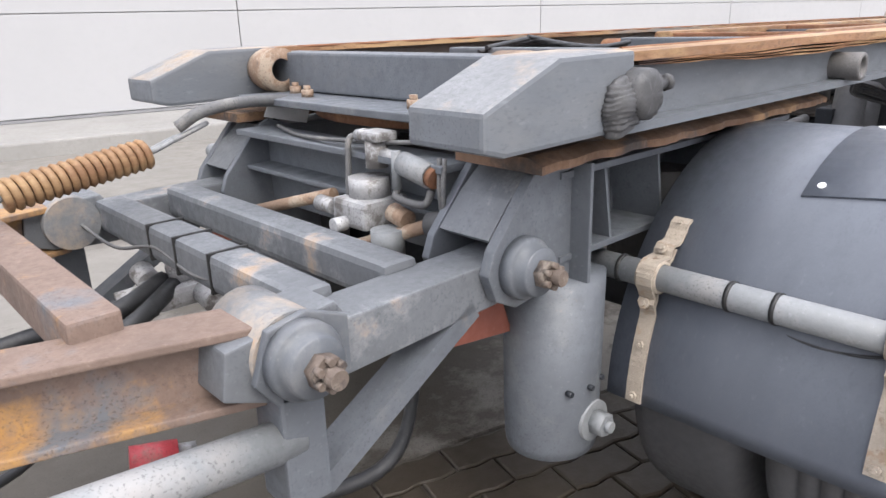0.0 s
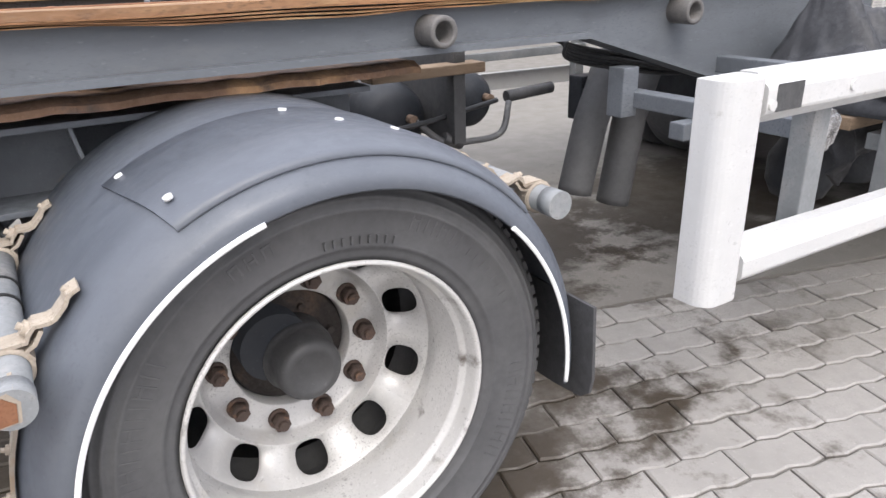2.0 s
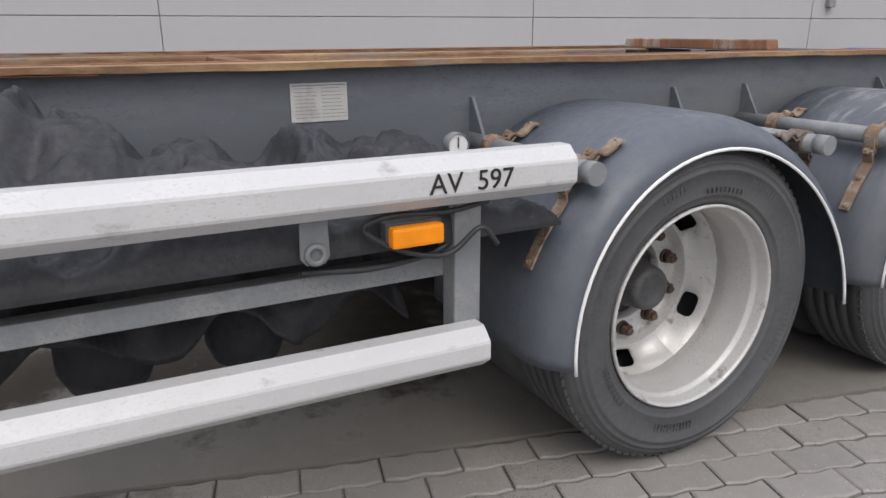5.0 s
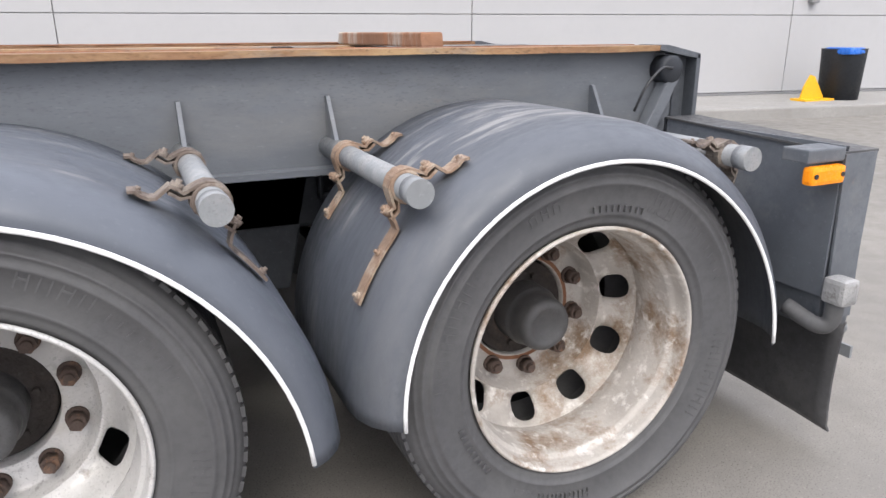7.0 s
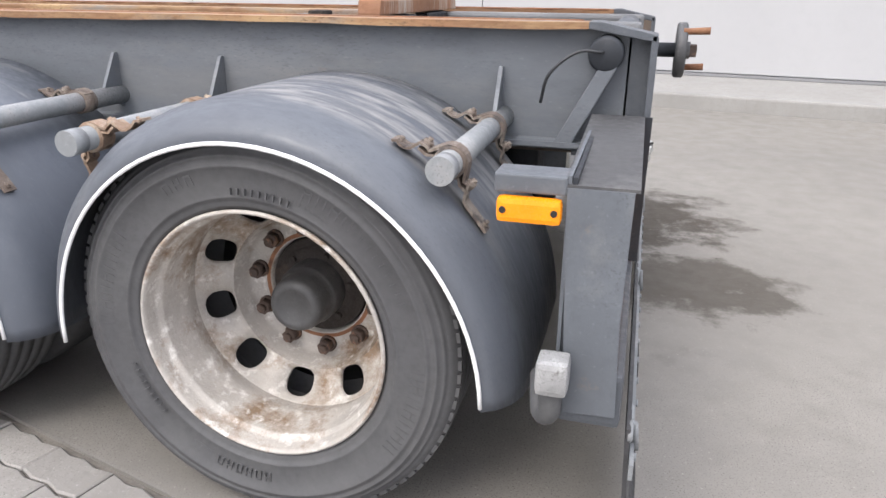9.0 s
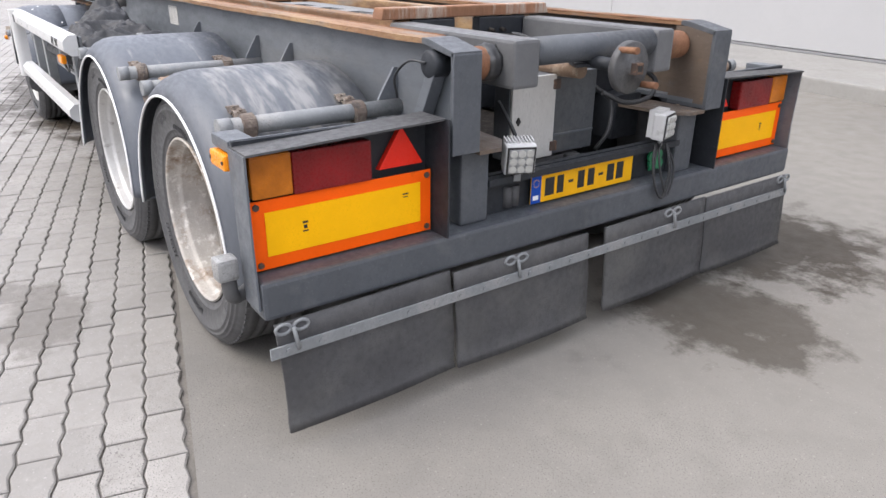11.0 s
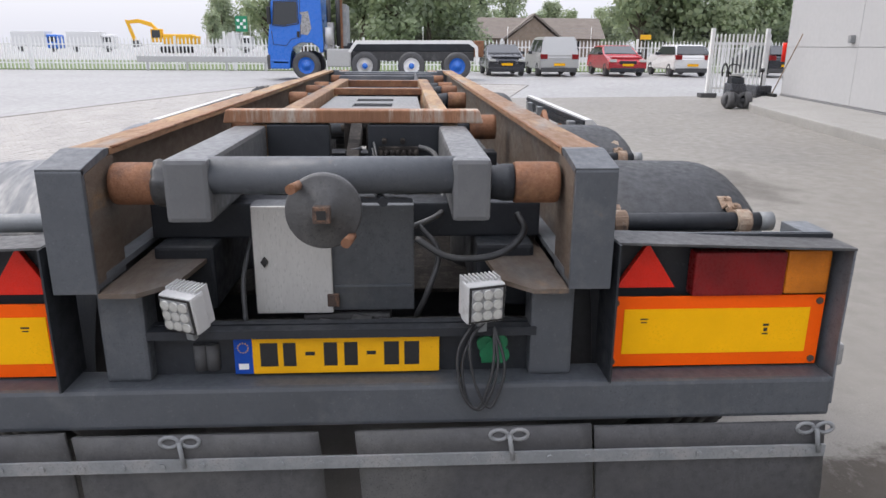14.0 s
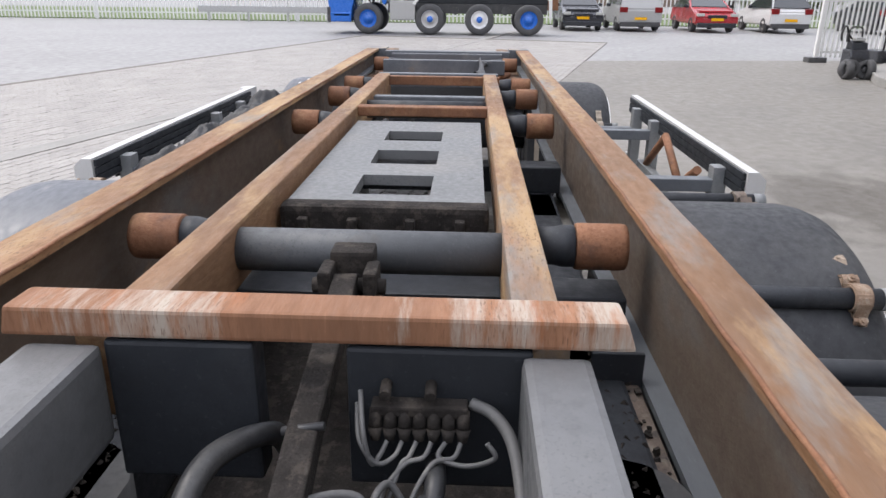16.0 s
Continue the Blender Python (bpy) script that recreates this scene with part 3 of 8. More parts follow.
for k in range(4):                    # swollen sheets of rust, opened like a book
    bm = nb()
    rows = []
    for i in range(121):
        x = -5.1 + 2.55 * i / 120
        open_ = math.exp(-((x + 4.35) / 0.5) ** 2) + 0.9 * math.exp(-((x + 3.45) / 0.38) ** 2) + 0.25
        zt = RT - FL - 0.0058 * k * open_ - 0.0015 * math.sin(x * (9 + 3 * k) + k)
        th = 0.0035 * min(1.0, open_)
        yo = -0.657 - 0.0025 * math.sin(x * (13 + 5 * k) + 2 * k) + 0.003 * k + 0.002 * noise.noise(Vector((x * 25, k * 3.1, 0)))
        rows.append([bm.verts.new(p) for p in ((x, -0.60, zt), (x, yo, zt), (x, yo, zt - th), (x, -0.60, zt - th))])
    for A, B in zip(rows, rows[1:]):
        for q in range(4):
            bm.faces.new((A[q], A[(q + 1) % 4], B[(q + 1) % 4], B[q]))
    bm.faces.new(rows[0])
    bm.faces.new(rows[-1][::-1])
    part("rust_sheet", bm, rust_layered, near_rail, "swollen layer of flaking rust")


def stiffener(x, s):
    bm = nb()
    prism(bm, [(s * 0.61, 0.82), (s * 0.61, 0.975), (s * 0.625, 0.975), (s * 0.69, 0.87), (s * 0.69, 0.85)], x - 0.005, x + 0.005, axis="x")
    part("gusset", bm, rail_paint, trailer)


# inner lift frame
inner_ob = {}
for s in (-1, 1):
    bm = nb()
    ya, yb = sorted((s * 0.29, s * 0.395)) if s < 0 else (0.274, 0.366)
    box(bm, 0.02, 0.738, ya, yb, 0.925, 1.075, 0.012)
    inner_ob[s] = part("inner_beam", bm, mid_beam, trailer, "grey box-section inner beam")
    bm = nb()
    ya, yb = sorted((s * 0.268, s * 0.342))
    box(bm, -3.35, 0.0, ya, yb, 0.945, 1.078, 0.008)
    part("inner_rail", bm, rust_top, trailer, "rust-brown inner rail")
bm = nb()
prism(bm, [(-0.43, 1.082), (-0.42, 1.125), (0.41, 1.125), (0.425, 1.082)], -0.05, 0.02, axis="x", bev=0.006)
part("cross_bar", bm, bar_rust, trailer, "flat rusty cross bar")
bm = nb()
rod(bm, (0.69, -0.30, 1.03), (0.69, 0.30, 1.03), 0.045, 28)
part("rear_tube", bm, rear_paint, trailer)
bm = nb()
rod(bm, (-0.50, -0.29, 1.02), (-0.50, 0.29, 1.02), 0.045, 28)
part("middle_tube", bm, mid_paint, trailer)


def roller(x, s, r=0.052):
    bm = nb()
    c = (x, 0, 1.0)
    lathe(bm, [(0.0, s * 0.435), (r * 0.96, s * 0.435), (r, s * 0.44), (r, s * 0.535), (r * 0.96, s * 0.545), (0.0, s * 0.545)], 28, centre=c)
    ro = part("support_roller", bm, rust, trailer, "rusty steel support roller")
    bm = nb()
    lathe(bm, [(0.0, s * 0.345), (r * 0.82, s * 0.345), (r * 0.82, s * 0.39), (r * 0.9, s * 0.405), (r * 0.9, s * 0.432), (0, s * 0.432)], 24, centre=c)
    part("collar", bm, dark_shade_paint, ro)


bm = nb()
lathe(bm, [(0.04, -0.40), (0.054, -0.398), (0.058, -0.41), (0.055, -0.42), (0.059, -0.432), (0.054, -0.445), (0.04, -0.447)], 36, centre=(0.63, 0, 1.0))
for v in bm.verts:
    v.co += 0.006 * noise.noise(v.co * 45) * Vector((1, 0, 1))
part("rubber_ring", bm, hose_black, trailer, "torn black rubber ring on the roller's collar")
for s in (-1, 1):
    for x in (0.63, -0.62, -2.12, -2.92, -3.42, -4.75):
        roller(x, s)

# slotted cover plate and its thick muddy edge
bm = nb()
slots = [(-1.74, -1.57), (-1.41, -1.22), (-1.08, -0.88)]
xs = [-1.95] + [v for p in slots for v in p] + [-0.76]
box(bm, -1.95, -0.80, -0.25, -0.10, 1.005, 1.035)
box(bm, -1.95, -0.80, 0.10, 0.24, 1.005, 1.035)
for a, b in ((-1.95, -1.74), (-1.57, -1.41), (-1.22, -1.08), (-0.88, -0.80)):
    box(bm, a, b, -0.10, 0.10, 1.005, 1.035)
bmesh.ops.remove_doubles(bm, verts=bm.verts[:], dist=1e-4)
cover = part("cover_plate", bm, cover_grey, trailer, "slotted grey cover plate")
bm = nb()
box(bm, -0.83, -0.76, -0.26, 0.25, 0.965, 1.037, 0.015)
part("muddy_lip", bm, mud, cover, "mud-caked rear lip")
for y in (-0.2, -0.08, 0.06, 0.18):
    part("lip_rib", box(nb(), -0.765, -0.735, y - 0.012, y + 0.012, 0.90, 1.01, 0.004), mud, cover)

for x, w, h, z, m in ((-2.12, 0.07, 0.04, 1.075, rust), (-2.62, 0.06, 0.06, 1.05, grey_paint), (-3.30, 0.05, 0.05, 1.07, rust), (-3.56, 0.06, 0.08, 1.06, grey_paint),
                      (-4.46, 0.06, 0.1, 1.06, grey_paint), (-5.02, 0.08, 0.13, 1.06, grey_paint)):
    half = 0.27 if x > -3 else (0.44 if x < -4 else 0.36)
    bm = nb()
    box(bm, x - w / 2, x + w / 2, -half, half, z - h, z, 0.006)
    part("cross_member", bm, m, trailer)
for x in (-2.38,):
    bm = nb()
    rod(bm, (x, -0.27, 1.02), (x, 0.27, 1.02), 0.04, 20)
    part("cross_tube", bm, dark_shade_paint, trailer)
# deeper frame below: outriggers, suspension beam, axle boxes; their near-black tone adds shade under the deck
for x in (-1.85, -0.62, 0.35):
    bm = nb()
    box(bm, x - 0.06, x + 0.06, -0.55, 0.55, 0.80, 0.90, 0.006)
    part("lower_cross_member", bm, dark_shade_paint, trailer)
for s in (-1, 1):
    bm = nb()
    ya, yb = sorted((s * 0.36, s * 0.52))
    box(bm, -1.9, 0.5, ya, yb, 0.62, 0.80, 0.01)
    part("suspension_beam", bm, dark_shade_paint, trailer)
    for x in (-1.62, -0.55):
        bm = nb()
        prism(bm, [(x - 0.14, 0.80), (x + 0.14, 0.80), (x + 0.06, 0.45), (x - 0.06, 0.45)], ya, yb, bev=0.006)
        part("spring_hanger", bm, dark_shade_paint, trailer)
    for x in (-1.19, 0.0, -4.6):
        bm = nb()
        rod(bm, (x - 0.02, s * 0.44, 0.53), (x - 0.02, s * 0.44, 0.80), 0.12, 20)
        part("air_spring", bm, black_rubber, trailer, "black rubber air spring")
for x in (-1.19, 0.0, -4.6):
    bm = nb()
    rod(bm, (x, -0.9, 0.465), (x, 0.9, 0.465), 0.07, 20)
    part("axle", bm, dark_shade_paint, trailer)


# ---- wheels ----
HUB = 0.465


def wheel(x, rim_mat, holes, k_r=1.0, k_y=1.0, dy=0.0, sink=0.0, turn=9, nut_turn=18, size_mark=""):
    """k_r, k_y: a smaller tyre with a shallower dish; dy: how far its face is set in; sink: how far the bolt flange lies behind the dish."""
    c = (x, 0, HUB)

    def wpart(name, bm, m, parent, label=""):
        if k_r != 1.0:
            for v in bm.verts:
                v.co = Vector((x + (v.co.x - x) * k_r, -0.9475 + dy + (v.co.y + 0.9475) * k_y, v.co.z * k_r))
        return part(name, bm, m, parent, label)

    bm = nb()
    R = 0.468
    tread = []
    for k, y in enumerate((-1.165, -1.125, -1.085, -1.045, -1.005)):
        tread += [(R, y - 0.014), (R, y + 0.014)] if k in (0, 4) else [(R - 0.012, y - 0.019), (R, y - 0.015), (R, y + 0.015), (R - 0.012, y + 0.019)]
    prof = [(0.292, -1.185), (0.302, -1.198), (0.308, -1.2035), (0.311, -1.2062), (0.316, -1.206), (0.326, -1.2105), (0.328, -1.2135), (0.333, -1.2135), (0.335, -1.2125), (0.365, -1.222), (0.395, -1.225), (0.398, -1.2285), (0.403, -1.2285), (0.406, -1.2255), (0.416, -1.2235), (0.418, -1.226), (0.422, -1.2258), (0.424, -1.2225), (0.43, -1.219), (0.434, -1.2175), (0.436, -1.2185), (0.439, -1.213),
            (0.445, -1.208), (0.4475, -1.2075), (0.458, -1.194)] + tread + [(0.458, -0.972), (0.44, -0.955), (0.395, -0.944), (0.34, -0.95), (0.292, -0.97)]
    lathe(bm, prof, 72, centre=c)
    # raised marks on the sidewall, as plain bars
    for a0, n, w, rr, hh in ((52, 4, 3.4, 0.385, 0.018), (146, 7, 4.0, 0.383, 0.02), (72, 9, 1.2, 0.345, 0.007), (108, 3, 3.0, 0.378, 0.012), (22, 8, 1.9, 0.375, 0.008), (250, 6, 2.6, 0.36, 0.012), (326, 7, 3.6, 0.383, 0.02), (198, 9, 1.3, 0.345, 0.007)):
        for k in range(n):
            a = radians(a0 + k * (w + 1.5))
            m = Matrix.Translation(c) @ Matrix.Rotation(-a, 4, "Y") @ Matrix.Translation((rr, -1.2215, 0)) @ Matrix.Rotation(radians(-4 if rr > 0.37 else 3), 4, "Z")
            for dz in ((-0.5, 0.5) if hh > 0.01 else (0,)):
                box(bm, -hh, hh, -0.0032, 0.003, dz * w * 0.005 - 0.0016, dz * w * 0.005 + 0.0016, 0, m)
            if hh > 0.01:
                box(bm, -0.002 if k % 2 else hh - 0.004, 0.002 if k % 2 else hh, -0.0032, 0.003, -0.5 * w * 0.005, 0.5 * w * 0.005, 0, m)
    for k in range(90):               # shoulder lugs
        a = radians(k * 4)
        m = Matrix.Translation(c) @ Matrix.Rotation(-a, 4, "Y") @ Matrix.Translation((0.461, -1.188, 0))
        box(bm, -0.009, 0.0045, -0.006, 0.012, -0.011, 0.011, 0, m)
    w = wpart("wheel", bm, black_rubber, trailer, "worn black truck tyre on a steel rim")
    if size_mark:                     # moulded writing, bent round the sidewall
        for a0, rr, size in ((68, 0.356, 0.026), (248, 0.356, 0.026)):
            t = words(size_mark, size, Matrix(), None, "size_mark", 0.0016)
            bm = nb()
            bm.from_mesh(t.data)
            bpy.data.objects.remove(t)
            for v in bm.verts:
                a, r_ = radians(a0) - v.co.x / rr, rr + v.co.y
                v.co = Vector((x + r_ * math.cos(a), -1.2125 - 0.262 * (r_ - 0.335) - v.co.z, HUB + r_ * math.sin(a)))
            wpart("size_mark", bm, black_rubber, w, "moulded size marking")
    # rim barrel, then the disc with hand holes
    bm = nb()
    lathe(bm, [(0.290, -1.18), (0.300, -1.2), (0.302, -1.206), (0.297, -1.211), (0.2925, -1.208), (0.290, -1.199), (0.2885, -1.176), (0.286, -1.168), (0.2795, -1.163), (0.278, -1.155), (0.2775, -1.11), (0.2755, -1.10), (0.2735, -1.075), (0.2745, -1.062), (0.279, -1.048), (0.282, -1.03)], 72, centre=c)
    sect = 360 / holes
    p0, p1 = (0.282, -1.03), (0.212, -0.965)
    def on(u, v):
        r, y = p0[0] + (p1[0] - p0[0]) * v, p0[1] + (p1[1] - p0[1]) * (1 - (1 - v) ** 1.8)
        a = radians(u)
        return Vector((c[0] + r * math.cos(a), y, c[2] + r * math.sin(a)))
    for k in range(holes):
        u0 = k * sect + turn
        inner, outer, back = [], [], []
        hu, hv = (8.8, 0.45) if holes == 10 else (9.5, 0.34)
        for q in range(32):
            a = 2 * math.pi * q / 32
            du, dv = math.cos(a), math.sin(a)
            e = 2.6 if holes == 10 else 4
            g = (abs(du) ** e + abs(dv) ** e) ** (-1 / e)
            inner.append(bm.verts.new(on(u0 + hu * du * g, 0.5 + hv * dv * g)))
            back.append(bm.verts.new(on(u0 + hu * du * g * 0.96, 0.5 + hv * dv * g * 0.96) + Vector((0, 0.014, 0))))
            f = min(1 / max(1e-6, abs(du)), 1 / max(1e-6, abs(dv)))
            outer.append(bm.verts.new(on(u0 + sect / 2 * du * f, 0.5 + 0.5 * dv * f)))
        for q in range(32):
            n2 = (q + 1) % 32
            bm.faces.new((outer[q], outer[n2], inner[n2], inner[q])).smooth = True
            bm.faces.new((inner[q], inner[n2], back[n2], back[q])).smooth = True
    lathe(bm, [(0.212, -0.965), (0.207, -0.959 + sink * 0.3), (0.200, -0.952 + sink * 0.8), (0.192, -0.9475 + sink), (0.139, -0.9475 + sink), (0.136, -0.945 + sink), (0.134, -0.91 + sink)], 72, centre=c)
    wpart("rim", bm, rim_mat, w, "silver steel rim with hand holes, rust-stained")
    if rim_mat is rim_worn:
        bm = nb()
        lathe(bm, [(0.1395, -0.948), (0.145, -0.949), (0.150, -0.948)], 60, centre=c)
        for v in bm.verts:
            v.co += 0.006 * noise.noise(v.co * 30) * (v.co - Vector(c)).normalized()
            v.co.y = -0.949 + sink
        wpart("rust_ring", bm, rust, w, "flaking rust round the bore")
    bm = nb()
    lathe(bm, [(0.0805, -0.90), (0.080, -0.965), (0.077, -0.972), (0.074, -0.975), (0.073, -0.99), (0.071, -1.005), (0.069, -1.025), (0.064, -1.036), (0.055, -1.04), (0.046, -1.0405), (0.044, -1.038), (0.0, -1.037)], 48, centre=c)
    wpart("hub_cap", bm, hub_grey, w, "dusty grey hub cap")
    bm = lathe(nb(), [(0.134, -0.80), (0.131, -0.895), (0.126, -0.902), (0.112, -0.90), (0.108, -0.912), (0.081, -0.914)], 48, centre=c)
    wpart("hub", bm, hub_rust, w, "dirty brown wheel hub")
    for k in range(6):
        a = radians(k * 60 + 10)
        bx, bz = c[0] + 0.095 * math.cos(a), c[2] + 0.095 * math.sin(a)
        wpart("cap_bolt", rod(nb(), (bx, -0.905, bz), (bx, -0.925, bz), 0.009, 6), hub_rust, w)
    for k in range(10):
        a = radians(k * 36 + nut_turn)
        cx, cz = c[0] + 0.1675 * math.cos(a), c[2] + 0.1675 * math.sin(a)
        bm = nb()
        rod(bm, (cx, -0.945 + sink, cz), (cx, -0.956 + sink, cz), 0.0235, 16)
        rod(bm, (cx, -0.955 + sink, cz), (cx, -0.980 + sink, cz), 0.0195, 6)
        rod(bm, (cx, -0.976 + sink, cz), (cx, -0.99 + sink, cz), 0.0115, 10)
        wpart("wheel_nut", bm, nut_rust, w, "rusty wheel nut")
    bm = nb()
    lathe(bm, [(0.0, -0.83), (0.21, -0.83), (0.215, -0.82), (0.215, -0.66), (0, -0.66)], 40, centre=c)
    wpart("brake_drum", bm, dark_shade_paint, w)
    bm = nb()
    lathe(bm, [(0.29, -0.66), (0.4, -0.64), (0.458, -0.67), (R, -0.70), (R, -0.86), (0.458, -0.89), (0.4, -0.91), (0.29, -0.89)], 60, centre=c)
    wpart("inner_tyre", bm, black_rubber, w, "inner tyre of the twin pair")
    return w


AXLES = (-4.556, -1.162, 0.014)
w1, w2, w3 = wheel(AXLES[0], rim_silver, 10, 0.925, 0.95, 0.063, 0.022, 17, 0), wheel(AXLES[1], rim_silver, 5, 0.955, 0.99, 0.005, 0.022, 46), wheel(AXLES[2], rim_worn, 10, 0.962, 1.0, 0.0, 0.045, 11.5, 25, size_mark="275/70 R22.5")
for w, x in zip((w1, w2, w3), AXLES):
    copy_thing(w, Matrix.Translation((2 * x + 2 * SHIFTS[w], 0, 0)) @ Matrix.Rotation(math.pi, 4, "Z"))


# ---- mudguards ----
def mudguard(x, a0, a1, strip=((0, 180),), z=0.395, k=1.0, dy=0.0, m=fender_plastic, bow=0.0, oval=0.0):
    """bow: how far the crown's outer edge is pressed inwards; oval: how much wider it is towards its upper front."""
    c = (x, 0, z)
    bm = nb()
    prof = [(0.56, -0.68), (0.562, -0.9), (0.56, -1.14), (0.554, -1.18), (0.538, -1.218), (0.512, -1.247), (0.486, -1.262), (0.482, -1.258), (0.507, -1.241), (0.532, -1.212), (0.547, -1.177), (0.553, -1.14), (0.555, -0.9), (0.553, -0.68), (0.56, -0.68)]
    prof = [(r * k, y + dy) for r, y in prof]
    lathe(bm, prof, 56, a0, a1, centre=c)
    for ring in (a0, a1):
        a = radians(ring)
        vs = [bm.verts.new(Vector(c) + Vector((r * math.cos(a), y, r * math.sin(a)))) for r, y in prof[:-1]]
        bm.faces.new(vs)
    bmesh.ops.remove_doubles(bm, verts=bm.verts[:], dist=1e-5)
    def swell(a):
        return 1 + oval * math.cos(2 * (a - radians(135)))
    for v in bm.verts:
        a = math.atan2(v.co.z - z, v.co.x - x)
        v.co.x, v.co.z = x + (v.co.x - x) * swell(a), z + (v.co.z - z) * swell(a)
        if v.co.y < -1.1 + dy:
            v.co.y += bow * max(0.0, math.sin(a))
    g = part("mudguard", bm, m, trailer, "scuffed blue-grey plastic mudguard")
    for s0, s1 in strip:
        arc = [radians(s0 + (s1 - s0) * i / 40) for i in range(41)]
        part("edge_strip", sweep(nb(), [(x + 0.484 * k * swell(a) * math.cos(a), -1.2635 + dy + bow * max(0.0, math.sin(a)), z + 0.484 * k * swell(a) * math.sin(a)) for a in arc], 0.0044, 8), white_strip, g, "white edge strip")
    return g


def flat_arm(bm, pts, width, thick, across=(0, 1, 0)):
    """A bent flat bar along points; its width lies along 'across'."""
    pts, ac = [Vector(p) for p in pts], Vector(across)
    rows = []
    for i, p in enumerate(pts):
        d = (pts[min(i + 1, len(pts) - 1)] - pts[max(i - 1, 0)]).normalized()
        nrm = d.cross(ac).normalized()
        rows.append([bm.verts.new(p + a * ac * width / 2 + b * nrm * thick / 2) for a, b in ((-1, -1), (1, -1), (1, 1), (-1, 1))])
    for A, B in zip(rows, rows[1:]):
        for k in range(4):
            bm.faces.new((A[k], A[(k + 1) % 4], B[(k + 1) % 4], B[k]))
    bm.faces.new(rows[0])
    bm.faces.new(rows[-1][::-1])


def clamp(pipe, x, z, y, gx, gz, shell, up, down, m, pr=0.026):
    """A two-band pipe clamp at (x, y, z), bolted together at an ear, its tongue and strap lying on the mudguard of radius 'shell' round (gx, gz)."""
    bm = nb()
    lathe(bm, [(pr + 0.0005, y - 0.021), (pr + 0.006, y - 0.021), (pr + 0.006, y + 0.021), (pr + 0.0005, y + 0.021), (pr + 0.0005, y - 0.021)], 24, centre=(x, 0, z))
    part("clamp", bm, m, pipe, "rust-brown pipe clamp" if m is clamp_rust else "dust-coloured pipe clamp")
    a_p = math.atan2(z - gz, x - gx)
    hp = max(0.012, math.hypot(x - gx, z - gz) - shell)
    sgn = 1 if x < gx else -1
    q = pr + 0.005

    def at(t, h, direction):
        """t along the guard from the tube's centre, h above its skin."""
        a, r = a_p + direction * t / shell, shell + h
        return Vector((gx + r * math.cos(a), y, gz + r * math.sin(a)))

    def bolt(t, h, direction, r, tall):
        bm = nb()
        rod(bm, at(t, h - 0.004, direction), at(t, h + tall, direction), r, 6)
        rod(bm, at(t, h, direction), at(t, h + tall + 0.006, direction), r * 0.5, 8)
        part("bolt", bm, m, pipe)
    for length, direction, short in ((up, -sgn, True), (down, sgn, False)):
        if not length:
            continue
        ear = max(0.016, hp * 0.7)
        over = [(q * math.cos(radians(a)), hp + q * math.sin(radians(a))) for a in (100, 70, 45, 22)]
        under = [(q * math.cos(radians(a)), max(0.005, hp + q * math.sin(radians(a)))) for a in (-75, -45, -20)]
        pad = [(q + 0.010, ear + 0.003), (q + 0.020, ear + 0.006), (q + 0.032, ear + 0.004)]
        if short:
            run = over + pad + [(q + 0.042, 0.012), (q + 0.050, 0.007), (q + 0.05 + length * 0.45, 0.006), (q + 0.05 + length * 0.7, 0.010), (q + 0.05 + length, 0.0045)]
        else:
            run = over + pad[:2] + [(q + 0.030, ear * 0.55), (q + 0.038, 0.006), (q + 0.05, 0.004)] + [(q + 0.05 + length * k / 4, 0.004) for k in range(1, 5)]
        for pts, nm in ((run, "tongue" if short else "strap"), (under + [(q + 0.010, ear - 0.007), (q + 0.030, ear - 0.006)], "lower_band")):
            bm = nb()
            flat_arm(bm, [at(t, h, direction) for t, h in pts], 0.038 if short else 0.033, 0.0055)
            part(nm, bm, m, pipe)
        bolt(q + 0.022, ear + 0.004, direction, 0.011, 0.010)
        bolt(q + 0.05 + length - 0.014, 0.006, direction, 0.0085, 0.006)
        if not short and length > 0.12:
            bolt(q + 0.05 + length * 0.3, 0.006, direction, 0.0075, 0.006)


def guard_pipe(x, z, gx, gz, shell, ups=(0.07, 0.07), downs=(0.0, 0.2), y0=-0.60, y1=-1.215, ys=(-0.77, -1.13), m=clamp_rust, z1=0.0, ties=()):
    """z1: how much lower the tube's outer end lies."""
    def zz(y):
        return z - z1 * (y - y0) / (y1 - y0)
    bm = nb()
    rod(bm, (x, y0, z), (x, y1, zz(y1)), 0.026, 24)
    p = part("guard_pipe", bm, pipe_grey, trailer, "grey steel tube carrying the mudguard")
    bm = nb()
    rod(bm, (x, y1 + 0.035, zz(y1 + 0.035)), (x, y1 - 0.003, zz(y1)), 0.0275, 24)
    part("end_cap", bm, pipe_grey, p)
    for y, u, d in zip(ys, ups, downs):
        clamp(p, x, zz(y), y, gx, gz, shell, u, d, m)
    for y in ties:
        part("cable_tie", rod(nb(), (x, y - 0.004, zz(y)), (x, y + 0.004, zz(y)), 0.0285, 20), ink, p)
    return p


